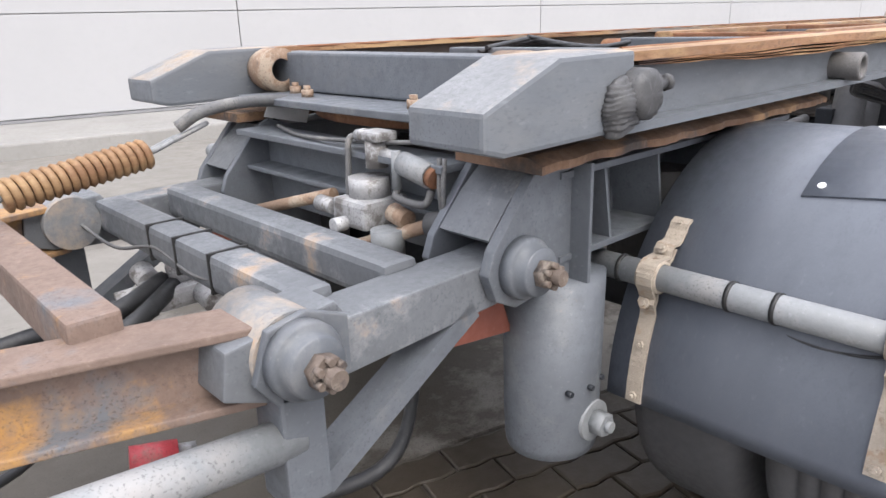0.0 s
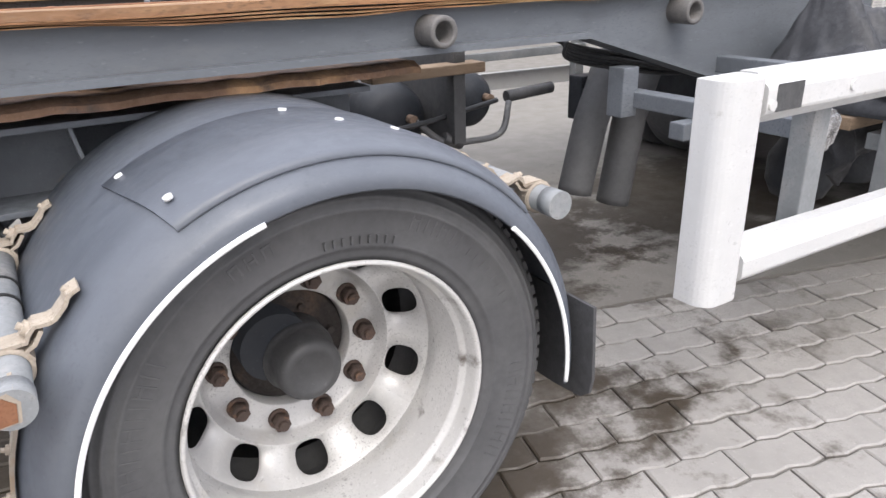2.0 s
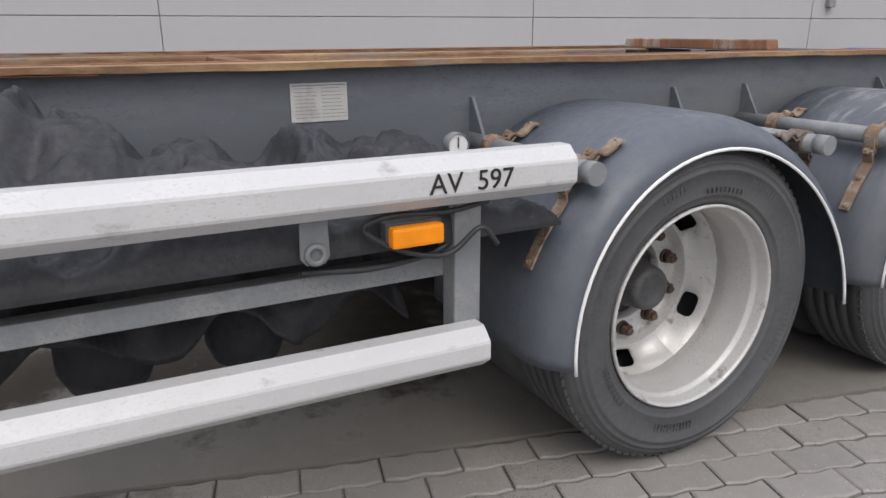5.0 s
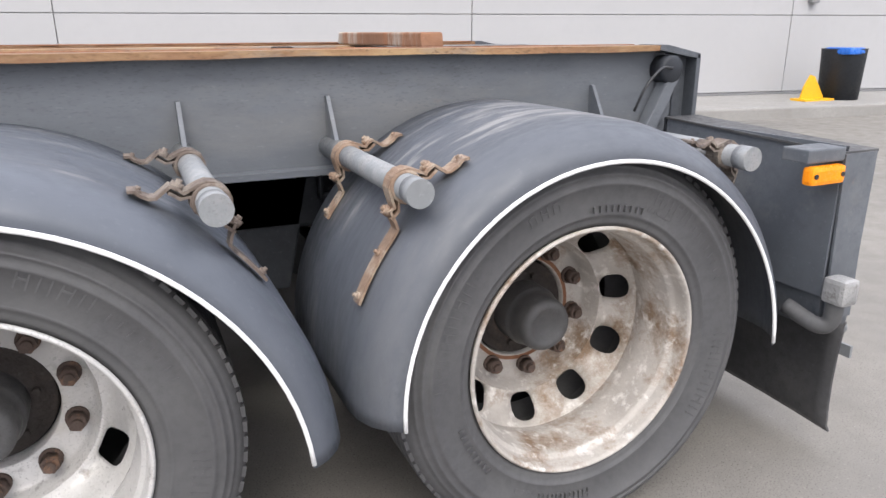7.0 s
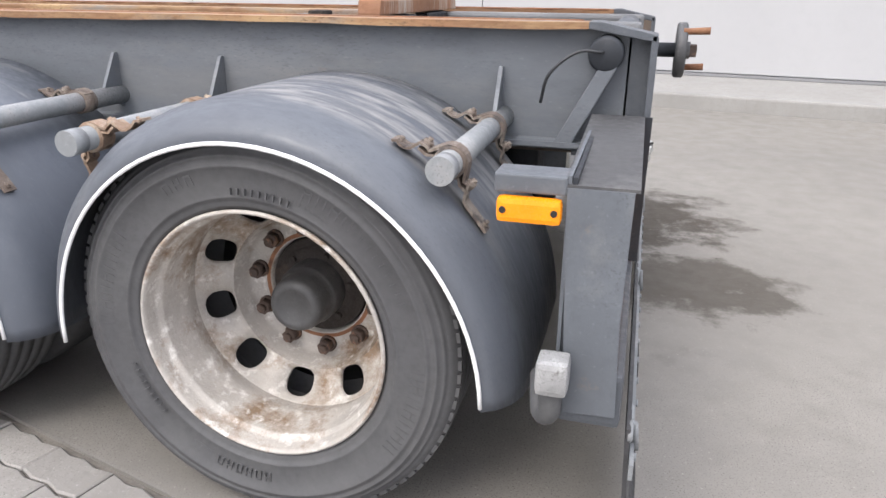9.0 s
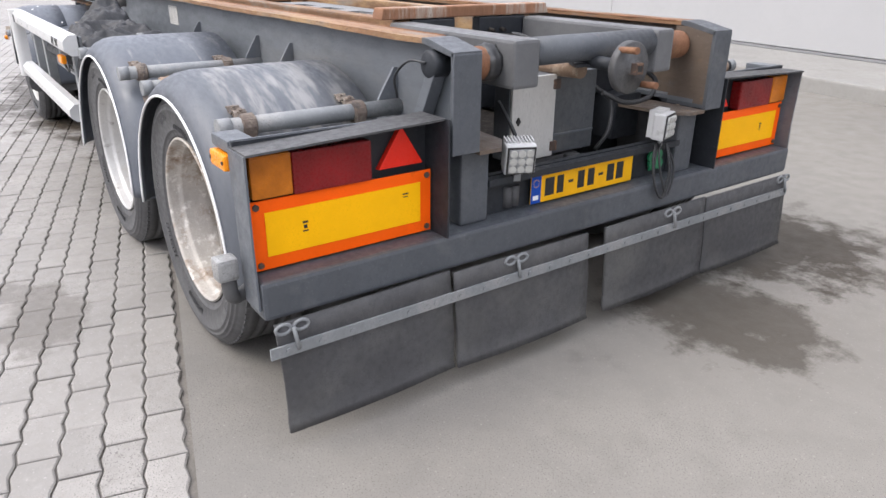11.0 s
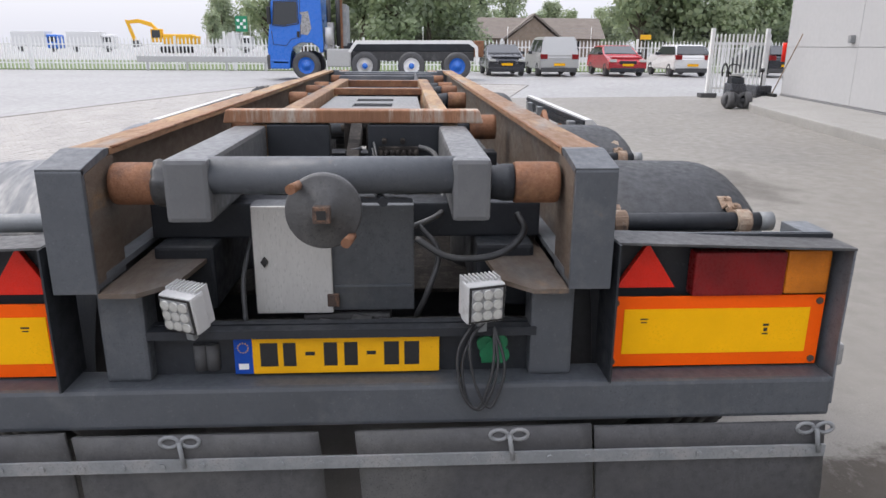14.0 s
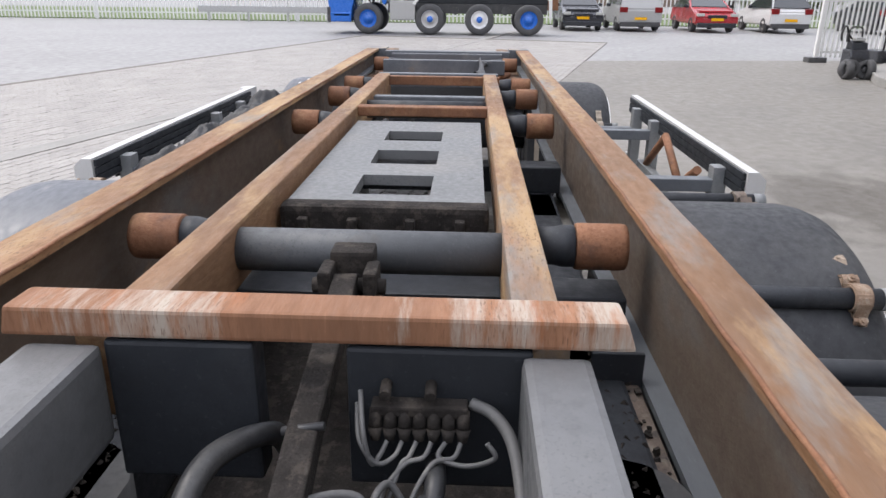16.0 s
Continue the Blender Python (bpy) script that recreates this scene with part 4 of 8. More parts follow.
G1X, G1S = -4.546, ((-5, 47), (107, 178.5))
g1 = mudguard(G1X, -6, 179, G1S, 0.40, 0.903, 0.078)
G2X, G2Z, G3X, G3Z = -1.113, 0.382, 0.038, 0.402
g2 = mudguard(G2X, -1, 179, ((0, 180),), G2Z, 1.025, bow=0.028, oval=0.042)
g3 = mudguard(G3X, -1, 180, ((0, 180),), G3Z, 0.988, m=fender_dusty, bow=0.012, oval=0.018)
pipes = [guard_pipe(-5.014, 0.668, G1X, 0.40, 0.507, (0.05, 0.05), (0.17, 0.13), y0=-0.50, y1=-1.206, ys=(-0.665, -1.09), m=clamp_dust, z1=0.004, ties=(-0.60, -0.82, -0.90)),
         guard_pipe(-4.093, 0.715, G1X, 0.40, 0.507, (0.06, 0.06), (0, 0), y1=-1.13, ys=(-0.77, -1.05), m=clamp_dust),
         guard_pipe(-1.545, 0.85, G2X, G2Z, 0.598, (0.06, 0.06), (0.0, 0.17)), guard_pipe(-0.735, 0.855, G2X, G2Z, 0.555, (0.035, 0.035), (0.0, 0.08), m=clamp_dull),
         guard_pipe(-0.385, 0.848, G3X, G3Z, 0.565, (0.045, 0.045), (0.06, 0.15)), guard_pipe(0.42, 0.85, G3X, G3Z, 0.548, (0.03, 0.03), (0.03, 0.06), m=clamp_dull)]
fender_dark = mat("fender_dark", (0.022, 0.024, 0.028), 0.6, vary=0.25, scale=3, spot=(0.06, 0.061, 0.062), spot_scale=2.5, spot_at=0.52, spot_soft=0.25, bump=0.1, grain=200)
for g, gx in ((g1, G1X), (g2, G2X), (g3, G3X)):
    far = copy_thing(g, Matrix.Translation((2 * gx + 2 * SHIFTS[g], 0, 0)) @ Matrix.Rotation(math.pi, 4, "Z"))
    far.data = far.data.copy()
    far.data.materials[0] = fender_dark
    far["label"] = "blackish plastic mudguard"
for p, px in zip(pipes, (-5.014, -4.093, -1.545, -0.735, -0.385, 0.43)):
    c2 = {-5.014: -4.08, -4.093: -5.04, -1.545: -0.715, -0.735: -1.525, -0.385: 0.445, 0.43: -0.37}[px]
    far = copy_thing(p, Matrix.Translation((px + c2 + 2 * SHIFTS[p], 0, 0)) @ Matrix.Rotation(math.pi, 4, "Z"))
    far.data = far.data.copy()
    far.data.materials[0] = dark_shade_paint
for x in (-1.53, -0.735, -0.385, 0.41):
    stiffener(x, -1)
    stiffener(x, 1)
# repair patch riveted on the front mudguard, its front edge askew
def skewed(bm):
    for v in bm.verts:
        u, w = v.co.x - G1X, v.co.z - 0.40
        a = math.atan2(w, u)
        a += radians(3) * (v.co.y + 1.10) / 0.17
        r = math.hypot(u, w)
        v.co.x, v.co.z = G1X + r * math.cos(a), 0.40 + r * math.sin(a)
    return bm


bm = nb()
PATCH = [(0.5065, -0.85), (0.5075, -1.05), (0.502, -1.095), (0.489, -1.13), (0.479, -1.146), (0.484, -1.150), (0.494, -1.134), (0.507, -1.098), (0.512, -1.05), (0.511, -0.85)]
lathe(bm, PATCH + PATCH[:1], 24, 43, 120, centre=(G1X, 0, 0.40))
for a in (43, 120):
    a = radians(a)
    bm.faces.new([bm.verts.new((G1X + r * math.cos(a), y, 0.40 + r * math.sin(a))) for r, y in PATCH])
part("patch_plate", skewed(bm), fender_plastic, g1, "riveted plastic repair patch")
for a, y in ((117, -0.875), (117, -1.10), (84, -0.88), (80, -1.0), (72, -1.05), (47, -0.88)):
    a = radians(a)
    p0 = Vector((G1X + 0.508 * math.cos(a), y, 0.40 + 0.508 * math.sin(a)))
    part("rivet", skewed(rod(nb(), p0, p0 + 0.006 * Vector((math.cos(a), 0, math.sin(a))), 0.007, 12)), white_strip, g1)
# rubber flap behind the front wheel
bm = nb()
prism(bm, [(-1.205, 0.52), (-1.212, 0.36), (-1.205, 0.325), (-1.18, 0.305), (-1.10, 0.295), (-0.80, 0.285), (-0.77, 0.30), (-0.76, 0.52)], -4.062, -4.054, axis="x", bev=0.002)
part("front_mudflap", bm, flap_rubber, trailer, "black rubber mudflap")
# ---- rear end ----
bm = nb()
box(bm, 0.66, 0.775, -1.265, 1.265, 0.405, 0.515, 0.012)
part("bumper_beam", bm, rear_paint, trailer, "chipped grey box-section bumper beam")
for s in (-1, 1):
    def yy(a, b):
        return sorted((s * a, s * b))
    bm = nb()
    y0, y1 = yy(1.266, 0.677)
    box(bm, 0.66, 0.668, y0, y1, 0.515, 0.87)
    # grey sheet in the dark tone: shade inside the box put into its colour
    lb = part("light_box", bm, dark_shade_paint, trailer, "dented grey sheet-metal lamp box")
    bm = box(nb(), 0.645, 0.768, *yy(1.270, 0.675), 0.872, 0.878)
    for v in bm.verts:                 # the lid sags towards its outer edge
        v.co.z -= 0.02 * (abs(v.co.y) - 0.675) / 0.595
    part("top_sheet", bm, hub_grey, lb, "dusty top sheet")
    bm = prism(nb(), [(0.652, 0.853), (0.760, 0.853), (0.757, 0.62), (0.765, 0.435), (0.672, 0.432), (0.662, 0.62)], *yy(1.274, 1.268))
    part("side_sheet", bm, grey_paint, lb, "scuffed grey side sheet")
    part("side_sheet", box(nb(), 0.645, 0.785, *yy(0.676, 0.671), 0.515, 0.876), dark_shade_paint, lb)
    bm = nb()
    y0, y1 = yy(1.245, 1.13)
    box(bm, 0.668, 0.715, y0, y1, 0.722, 0.838, 0.008)
    part("indicator_lens", bm, orange_dirty, lb, "dirty amber indicator lens")
    bm = nb()
    y0, y1 = yy(1.129, 0.89)
    box(bm, 0.668, 0.715, y0, y1, 0.718, 0.835, 0.008)
    part("tail_lens", bm, red_lens, lb, "dark red tail lamp lens")
    bm = nb()
    prism(bm, [(s * 0.855, 0.735), (s * 0.70, 0.735), (s * 0.775, 0.855)], 0.669, 0.69, axis="x", bev=0.003)
    part("triangle_reflector", bm, red_reflex, lb, "red triangle reflector")
    bm = nb()
    y0, y1 = yy(1.25, 0.683)
    box(bm, 0.70, 0.704, y0, y1, 0.522, 0.716)
    part("marker_board", bm, reflex_orange, lb, "orange-bordered marker board")
    bm = nb()
    y0, y1 = yy(1.213, 0.722)
    box(bm, 0.704, 0.7065, y0, y1, 0.558, 0.682)
    part("marker_field", bm, reflex_yellow, lb, "yellow marker field")
    for y in (1.235, 0.698):
        for z in (0.537, 0.70):
            part("screw", rod(nb(), (0.704, s * y, z), (0.7085, s * y, z), 0.009, 12), nut_rust, lb)
    for y, z, w, h in ((1.10, 0.635, 0.016, 0.006), (1.10, 0.622, 0.010, 0.010), (1.10, 0.61, 0.016, 0.004), (0.775, 0.655, 0.02, 0.004), (0.775, 0.646, 0.016, 0.003)):
        a, b = yy(y - w / 2, y + w / 2)
        part("printed_mark", box(nb(), 0.7065, 0.7072, a, b, z - h / 2, z + h / 2), ink, lb)
    # posts, knee plates
    bm = nb()
    y0, y1 = yy(0.585, 0.475)
    box(bm, 0.64, 0.73, y0, y1, 0.515, 0.755, 0.01)
    part("rear_post", bm, rear_paint, trailer)
    bm = nb()
    prism(bm, [(0.30, s * 0.555), (0.78, s * 0.555), (0.78, s * 0.47), (0.70, s * 0.40), (0.30, s * 0.36)], 0.755, 0.767, axis="z")
    part("knee_plate", bm, rust_wall, trailer, "rusty dirt-covered knee plate")
    part("lamp_bracket", box(nb(), 0.53, 0.652, *yy(1.20, 1.272), 0.838, 0.87, 0.004), grey_paint, lb, "folded grey lamp bracket")
    part("front_plate", box(nb(), 0.652, 0.6585, *yy(1.266, 0.677), 0.50, 0.872), grey_paint, lb, "scuffed grey front plate")
    # side marker lamp on the box's side
    bm = nb()
    y0, y1 = yy(1.255, 1.285)
    box(bm, 0.536, 0.646, y0, y1, 0.788, 0.832, 0.010)
    part("side_marker", bm, orange_lens, lb, "amber side marker lamp")
    for x in (0.548, 0.634):
        part("screw", rod(nb(), (x, s * 1.284, 0.811), (x, s * 1.287, 0.811), 0.006, 10), ink, lb)
    # outline lamp on a rubber arm
    bm = nb()
    sweep(bm, curve_pts([(0.62, s * 1.20, 0.46), (0.635, s * 1.28, 0.435), (0.65, s * 1.305, 0.45), (0.652, s * 1.31, 0.50)], 6), 0.021, 12)
    arm = part("rubber_arm", bm, black_rubber, trailer, "black rubber lamp arm")
    bm = nb()
    y0, y1 = yy(1.285, 1.345)
    box(bm, 0.625, 0.682, y0, y1, 0.50, 0.565, 0.012)
    part("outline_lamp", bm, lamp_dull, arm, "dirty outline marker lamp")
    # inner beam roller disc at the rail's outer face
    bm = nb()
    lathe(bm, [(0, s * 0.668), (0.034, s * 0.668), (0.042, s * 0.662), (0.042, s * 0.61), (0, s * 0.61)], 28, centre=(0.665, 0, 1.015))
    part("end_disc", bm, dark_shade_paint, trailer, "greasy round bearing cover")
    bm = nb()
    prism(bm, [(0.66, 1.0), (0.70, 1.0), (0.60, 0.80), (0.555, 0.80)], s * 0.62, s * 0.665, bev=0.003)
    box(bm, 0.46, 0.65, *yy(0.60, 0.668), 0.79, 0.803)
    part("rail_brace", bm, rail_paint, trailer)
    bm = nb()
    sweep(bm, curve_pts([(0.66, s * 0.67, 1.02), (0.60, s * 0.69, 1.02), (0.54, s * 0.70, 0.97), (0.52, s * 0.68, 0.90)], 6), 0.004, 6)
    part("grease_line", bm, hose_black, trailer)

bm = nb()
box(bm, 0.70, 0.735, -0.475, 0.49, 0.628, 0.650)
part("lamp_rail", bm, dark_shade_paint, trailer)
bm = nb()
box(bm, 0.665, 0.69, -0.475, 0.475, 0.515, 0.65)
part("plate_backing", bm, dark_shade_paint, trailer)
bm = nb()
for y in (-0.36, -0.33):
    rod(bm, (0.69, y, 0.53), (0.69, y, 0.60), 0.018, 12)
part("rubber_stop", bm, black_rubber, trailer)
# number plate: yellow, blue band, bars in place of the characters
bm = nb()
box(bm, 0.708, 0.712, -0.272, 0.246, 0.523, 0.626, 0.0015)
npl = part("number_plate", bm, plate_yellow, trailer, "yellow number plate with blue band")
bm = nb()
box(bm, 0.712, 0.7126, -0.2715, -0.226, 0.5235, 0.6255)
part("blue_band", bm, plate_blue, npl)
for k, w in enumerate((0.044, 0.032, 0.0, 0.034, 0.034, 0.0, 0.038, 0.038)):
    y = -0.185 + k * 0.0515
    if w:
        part("plate_bar", box(nb(), 0.712, 0.7127, y - w / 2, y + w / 2, 0.543, 0.607), ink, npl)
    else:
        part("plate_bar", box(nb(), 0.712, 0.7127, y - 0.012, y + 0.012, 0.572, 0.582), ink, npl)
part("band_mark", box(nb(), 0.7127, 0.713, -0.262, -0.237, 0.536, 0.552), white_strip, npl)
bm = nb()
for k in range(12):
    a = k * math.pi / 6
    box(bm, 0.7127, 0.713, -0.249 + 0.013 * math.cos(a) - 0.0015, -0.249 + 0.013 * math.cos(a) + 0.0015, 0.595 + 0.013 * math.sin(a) - 0.0015, 0.595 + 0.013 * math.sin(a) + 0.0015)
part("star_ring", bm, plate_yellow, npl)["kind"] = "stuff"
# clover-shaped green badge
bm = nb()
for k, (y, z) in enumerate(((0.365, 0.595), (0.40, 0.60), (0.372, 0.568), (0.405, 0.565), (0.385, 0.585))):
    rod(bm, (0.70 - 0.0011 * k, y, z), (0.712 + 0.0009 * k, y, z), 0.022, 16)
box(bm, 0.70, 0.708, 0.355, 0.42, 0.540, 0.555, 0.003)
part("green_badge", bm, green_plastic, trailer, "dark green clover-shaped badge")


def work_lamp(y, z, yaw, tilt):
    m = Matrix.Translation((0.755, y, z)) @ Matrix.Rotation(radians(yaw), 4, "Z") @ Matrix.Rotation(radians(tilt), 4, "Y") @ Matrix.Diagonal((0.97, 0.97, 0.97, 1))
    bm = nb()
    box(bm, -0.03, 0.02, -0.052, 0.052, -0.052, 0.052, 0.008, m)
    lamp = part("work_lamp", bm, white_paint, trailer, "white square work lamp with cooling fins")
    for k in range(9):
        y0 = -0.045 + k * 0.0112
        part("cooling_fin", box(nb(), -0.05, -0.005, y0 - 0.002, y0 + 0.002, -0.045, 0.06, 0, m), white_paint, lamp)
    part("lamp_foot", box(nb(), -0.02, 0.0, -0.012, 0.012, -0.085, -0.05, 0.002, m), pipe_grey, lamp)
    bm = nb()
    box(bm, 0.0195, 0.0225, -0.048, 0.048, -0.048, 0.048, 0.001, m)
    part("bezel", bm, ink, lamp, "black bezel")
    bm = nb()
    box(bm, 0.0226, 0.0240, -0.042, 0.042, -0.042, 0.042, 0.0005, m)
    part("lamp_backing", bm, lamp_face, lamp)
    for k in range(9):
        bm = lathe(nb(), [(0.0, -0.0035), (0.004, -0.0045), (0.0085, -0.002), (0.0128, -0.0055), (0.0128, 0.0)], 18)
        cy, cz = -0.0272 + (k % 3) * 0.0272, -0.0272 + (k // 3) * 0.0272
        bmesh.ops.transform(bm, matrix=m @ Matrix.Translation((0.0241, cy, cz)) @ Matrix.Rotation(math.pi / 2, 4, "Z"), verts=bm.verts[:])
        part("lens", bm, lamp_glass, lamp, "round lens cell")


work_lamp(-0.372, 0.712, -26, 10)
work_lamp(0.352, 0.728, 17, 2)

# control cabinet with white door, winch disc with handles
bm = nb()
box(bm, 0.47, 0.55, -0.245, 0.185, 0.63, 0.925, 0.004)
cab = part("control_box", bm, mid_paint, trailer, "dark steel control box")
bm = nb()
box(bm, 0.551, 0.562, -0.24, -0.035, 0.628, 0.925, 0.003)
door = part("white_door", bm, sheet_white, cab, "stained off-white metal door")
for z in (0.665, 0.89):
    part("hinge", box(nb(), 0.556, 0.568, -0.05, -0.018, z - 0.018, z + 0.018, 0.003), nut_rust, door, "rusty hinge")
bm = nb()
prism(bm, [(-0.222, 0.775), (-0.212, 0.76), (-0.202, 0.775), (-0.212, 0.79)], 0.562, 0.568, axis="x")
part("latch", bm, ink, door)
bm = nb()
box(bm, 0.551, 0.558, -0.03, 0.18, 0.70, 0.706)
part("lid_edge", bm, grey_paint, cab)
bm = nb()
lathe(bm, [(0.0, 0.842), (0.078, 0.842), (0.083, 0.847), (0.083, 0.868), (0.078, 0.873), (0.026, 0.873), (0.026, 0.885), (0, 0.885)], 40)
bmesh.ops.transform(bm, matrix=Matrix.Translation((0, -0.015, 0.982)) @ Matrix.Rotation(-math.pi / 2, 4, "Z"), verts=bm.verts[:])
disc = part("winch_disc", bm, hub_grey, trailer, "round grey winch disc with wooden handles")
bm = nb()
box(bm, 0.87, 0.905, -0.035, 0.003, 0.963, 1.0, 0.003)
part("square_socket", bm, nut_rust, disc, "rusty square socket")
bm = nb()
box(bm, 0.904, 0.906, -0.026, -0.006, 0.972, 0.992)
part("socket_hole", bm, ink, disc)
for y, z in ((-0.065, 1.04), (0.045, 0.925)):
    bm = nb()
    rod(bm, (0.86, y, z), (0.935, y - 0.008, z + 0.004), 0.0095, 14, 0.011)
    part("handle", bm, rust, disc, "worn wooden handle stub")
bm = nb()
rod(bm, (0.55, -0.015, 0.982), (0.842, -0.015, 0.982), 0.022, 16)
rod(bm, (0.62, 0.085, 0.975), (0.72, 0.11, 0.97), 0.012, 12)
part("winch_shaft", bm, dark_shade_paint, trailer)
bm = nb()
prism(bm, [(0.60, -0.03), (0.71, -0.10), (0.72, 0.18), (0.64, 0.10)], 0.968, 0.978, axis="z")
part("winch_plate", bm, dark_shade_paint, trailer)
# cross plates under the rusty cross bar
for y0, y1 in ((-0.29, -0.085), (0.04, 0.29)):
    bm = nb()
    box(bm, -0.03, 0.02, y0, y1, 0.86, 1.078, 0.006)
    part("cross_plate", bm, dark_shade_paint, trailer)
bm = nb()
box(bm, 0.30, 0.35, -0.54, 0.54, 0.835, 0.875, 0.005)
part("lower_cross_member", bm, grey_paint, trailer)
for x0, x1, y0, y1 in ((-0.25, 0.26, -0.445, -0.37), (-0.60, 0.30, 0.41, 0.548)):
    tray = part("dirt_tray", box(nb(), x0, x1, y0, y1, 0.775, 0.79, 0.003), clamp_dull, trailer, "ledge covered with soil and rust flakes")
    bm = nb()
    for k in range(260):
        x, y, r = random.uniform(x0 + 0.03, x1 - 0.03), random.uniform(y0 + 0.01, y1 - 0.01), random.uniform(0.003, 0.009)
        m = Matrix.Translation((x, y, 0.79 + random.uniform(0, 0.008))) @ Matrix.Rotation(random.uniform(0, 6), 4, (random.random(), random.random(), 1))
        box(bm, -r, r, -r * 0.7, r * 0.7, -r * 0.4, r * 0.4, 0, m)
    part("soil", bm, mud, tray, "scattered soil and rust flakes")
part("ledge_plate", box(nb(), -0.64, -0.61, 0.40, 0.548, 0.77, 0.86, 0.003), dark_shade_paint, trailer)
# lock bolt: shaft, muddy block, long link
bm = nb()
rod(bm, (0.36, -0.015, 0.935), (0.66, -0.02, 0.95), 0.03, 20)
part("push_shaft", bm, clamp_rust, trailer, "brown greased shaft")
bm = nb()
box(bm, -0.06, 0.06, -0.045, 0.045, -0.045, 0.05, 0.016, Matrix.Translation((0.31, -0.005, 0.94)) @ Matrix.Rotation(0.28, 4, "Z"))
shaft_block = part("shaft_block", bm, mud, trailer, "mud-caked shaft block")
bm = nb()
for k in range(22):
    a = Vector((0.31 + random.uniform(-0.07, 0.09), random.uniform(-0.05, 0.05), 0.94 + random.uniform(-0.02, 0.05)))
    bmesh.ops.create_icosphere(bm, subdivisions=1, radius=random.uniform(0.008, 0.02), matrix=Matrix.Translation(a))
part("mud_lump", bm, mud, shaft_block, "lumps of caked mud")["kind"] = "stuff"
bm = nb()
for a, b in (((0.29, 0.005, 0.955), (0.06, -0.005, 0.995)), ((0.07, -0.005, 0.99), (-0.30, -0.015, 1.035))):
    a, b = Vector(a), Vector(b)
    rot = (b - a).to_track_quat("X", "Z").to_matrix().to_4x4()
    box(bm, 0, (b - a).length, -0.021, 0.021, -0.02, 0.02, 0.004, Matrix.Translation(a) @ rot)
for v in bm.verts:                     # caked with grease and dirt
    v.co += Vector((0, 0.003, 0.004)) * noise.noise(v.co * 40)
part("long_link", bm, mud, trailer, "dirty steel link")
bm = nb()
for y in (-0.05, 0.03):
    box(bm, -0.34, -0.27, y - 0.012, y + 0.012, 0.95, 1.065, 0.006)
box(bm, -0.39, -0.33, -0.05, 0.03, 0.96, 1.082, 0.008)
rod(bm, (-0.30, -0.075, 1.03), (-0.30, 0.055, 1.03), 0.014, 10)
part("link_end", bm, mud, trailer, "mud-caked clevis at the link")
part("tie_wire", rod(nb(), (0.10, -0.03, 1.0), (0.10, 0.025, 1.01), 0.006, 6), hose_black, trailer)
# upright soil-filled pockets beside the rails
for s in (-1, 1):
    bm = nb()
    box(bm, -0.40, -0.39, *sorted((s * 0.45, s * 0.555)), 0.70, 0.86, 0.003)
    box(bm, -0.40, -0.02, *sorted((s * 0.45, s * 0.555)), 0.70, 0.71, 0.002)
    pocket = part("pocket_plate", bm, dark_shade_paint, trailer)
    bm = nb()
    for k in range(150):
        x, y = random.uniform(-0.37, 0.0), s * random.uniform(0.46, 0.55)
        r = random.uniform(0.004, 0.013)
        z = 0.715 + random.uniform(0, 0.035) * (1 - abs(x + 0.19) / 0.25)
        m = Matrix.Translation((x, y, z)) @ Matrix.Rotation(random.uniform(0, 6), 4, (random.random(), random.random(), 1))
        box(bm, -r, r, -r * 0.7, r * 0.7, -r * 0.4, r * 0.4, 0, m)
    part("soil", bm, mud, pocket, "heap of soil and rust flakes")

# cables at the rear
def cable(name, pts, r, m=hose_black, parent=trailer, label="", n=8):
    return part(name, sweep(nb(), curve_pts(pts, n), r, 8), m, parent, label)


bm = nb()
box(bm, 0.022, 0.05, 0.075, 0.205, 0.992, 1.008, 0.004)
jb = part("junction_box", bm, mud, trailer, "dusty cable junction with plugs")
for y in (0.095, 0.155):
    part("stud", rod(nb(), (0.022, y, 1.028), (0.05, y, 1.024), 0.008, 10), mud, jb)
for k in range(7):
    y = 0.082 + k * 0.0195
    bm = nb()
    rod(bm, (0.04, y, 1.0), (0.052, y, 0.978), 0.009, 12)
    rod(bm, (0.052, y, 0.978), (0.058, y, 0.962), 0.0105, 12, 0.006)
    part("plug", bm, mud, jb, "dusty rubber plug")
for k, (ye, ze, xe) in enumerate(((0.06, 1.02, 0.03), (0.055, 1.0, 0.03), (0.10, 0.90, 0.12), (0.09, 0.90, 0.14), (0.23, 0.985, 0.09), (0.12, 0.86, 0.2))):
    y = 0.10 + k * 0.0195
    cable("cable", [(0.058, y, 0.965), (0.075, y - 0.01, 0.95), (0.085, (y + ye) / 2, 0.945), (0.07 + xe * 0.3, ye + 0.01, (0.95 + ze) / 2), (xe, ye, ze)], 0.0035, hose_grey)
cable("cable", [(0.03, 0.21, 1.005), (0.05, 0.24, 1.0), (0.09, 0.262, 0.985), (0.16, 0.272, 0.95), (0.28, 0.275, 0.90), (0.42, 0.26, 0.87), (0.5, 0.15, 0.84)], 0.0085, hose_grey)
cable("cable", [(0.12, 0.11, 0.88), (0.15, 0.09, 0.93), (0.11, 0.11, 0.93), (0.16, 0.16, 0.85), (0.3, 0.2, 0.82)], 0.005, hose_grey)
cable("cable", [(0.25, 0.06, 0.90), (0.17, 0.08, 0.955), (0.2, 0.0, 0.965), (0.3, -0.08, 0.93), (0.42, -0.1, 0.86)], 0.006, hose_grey)
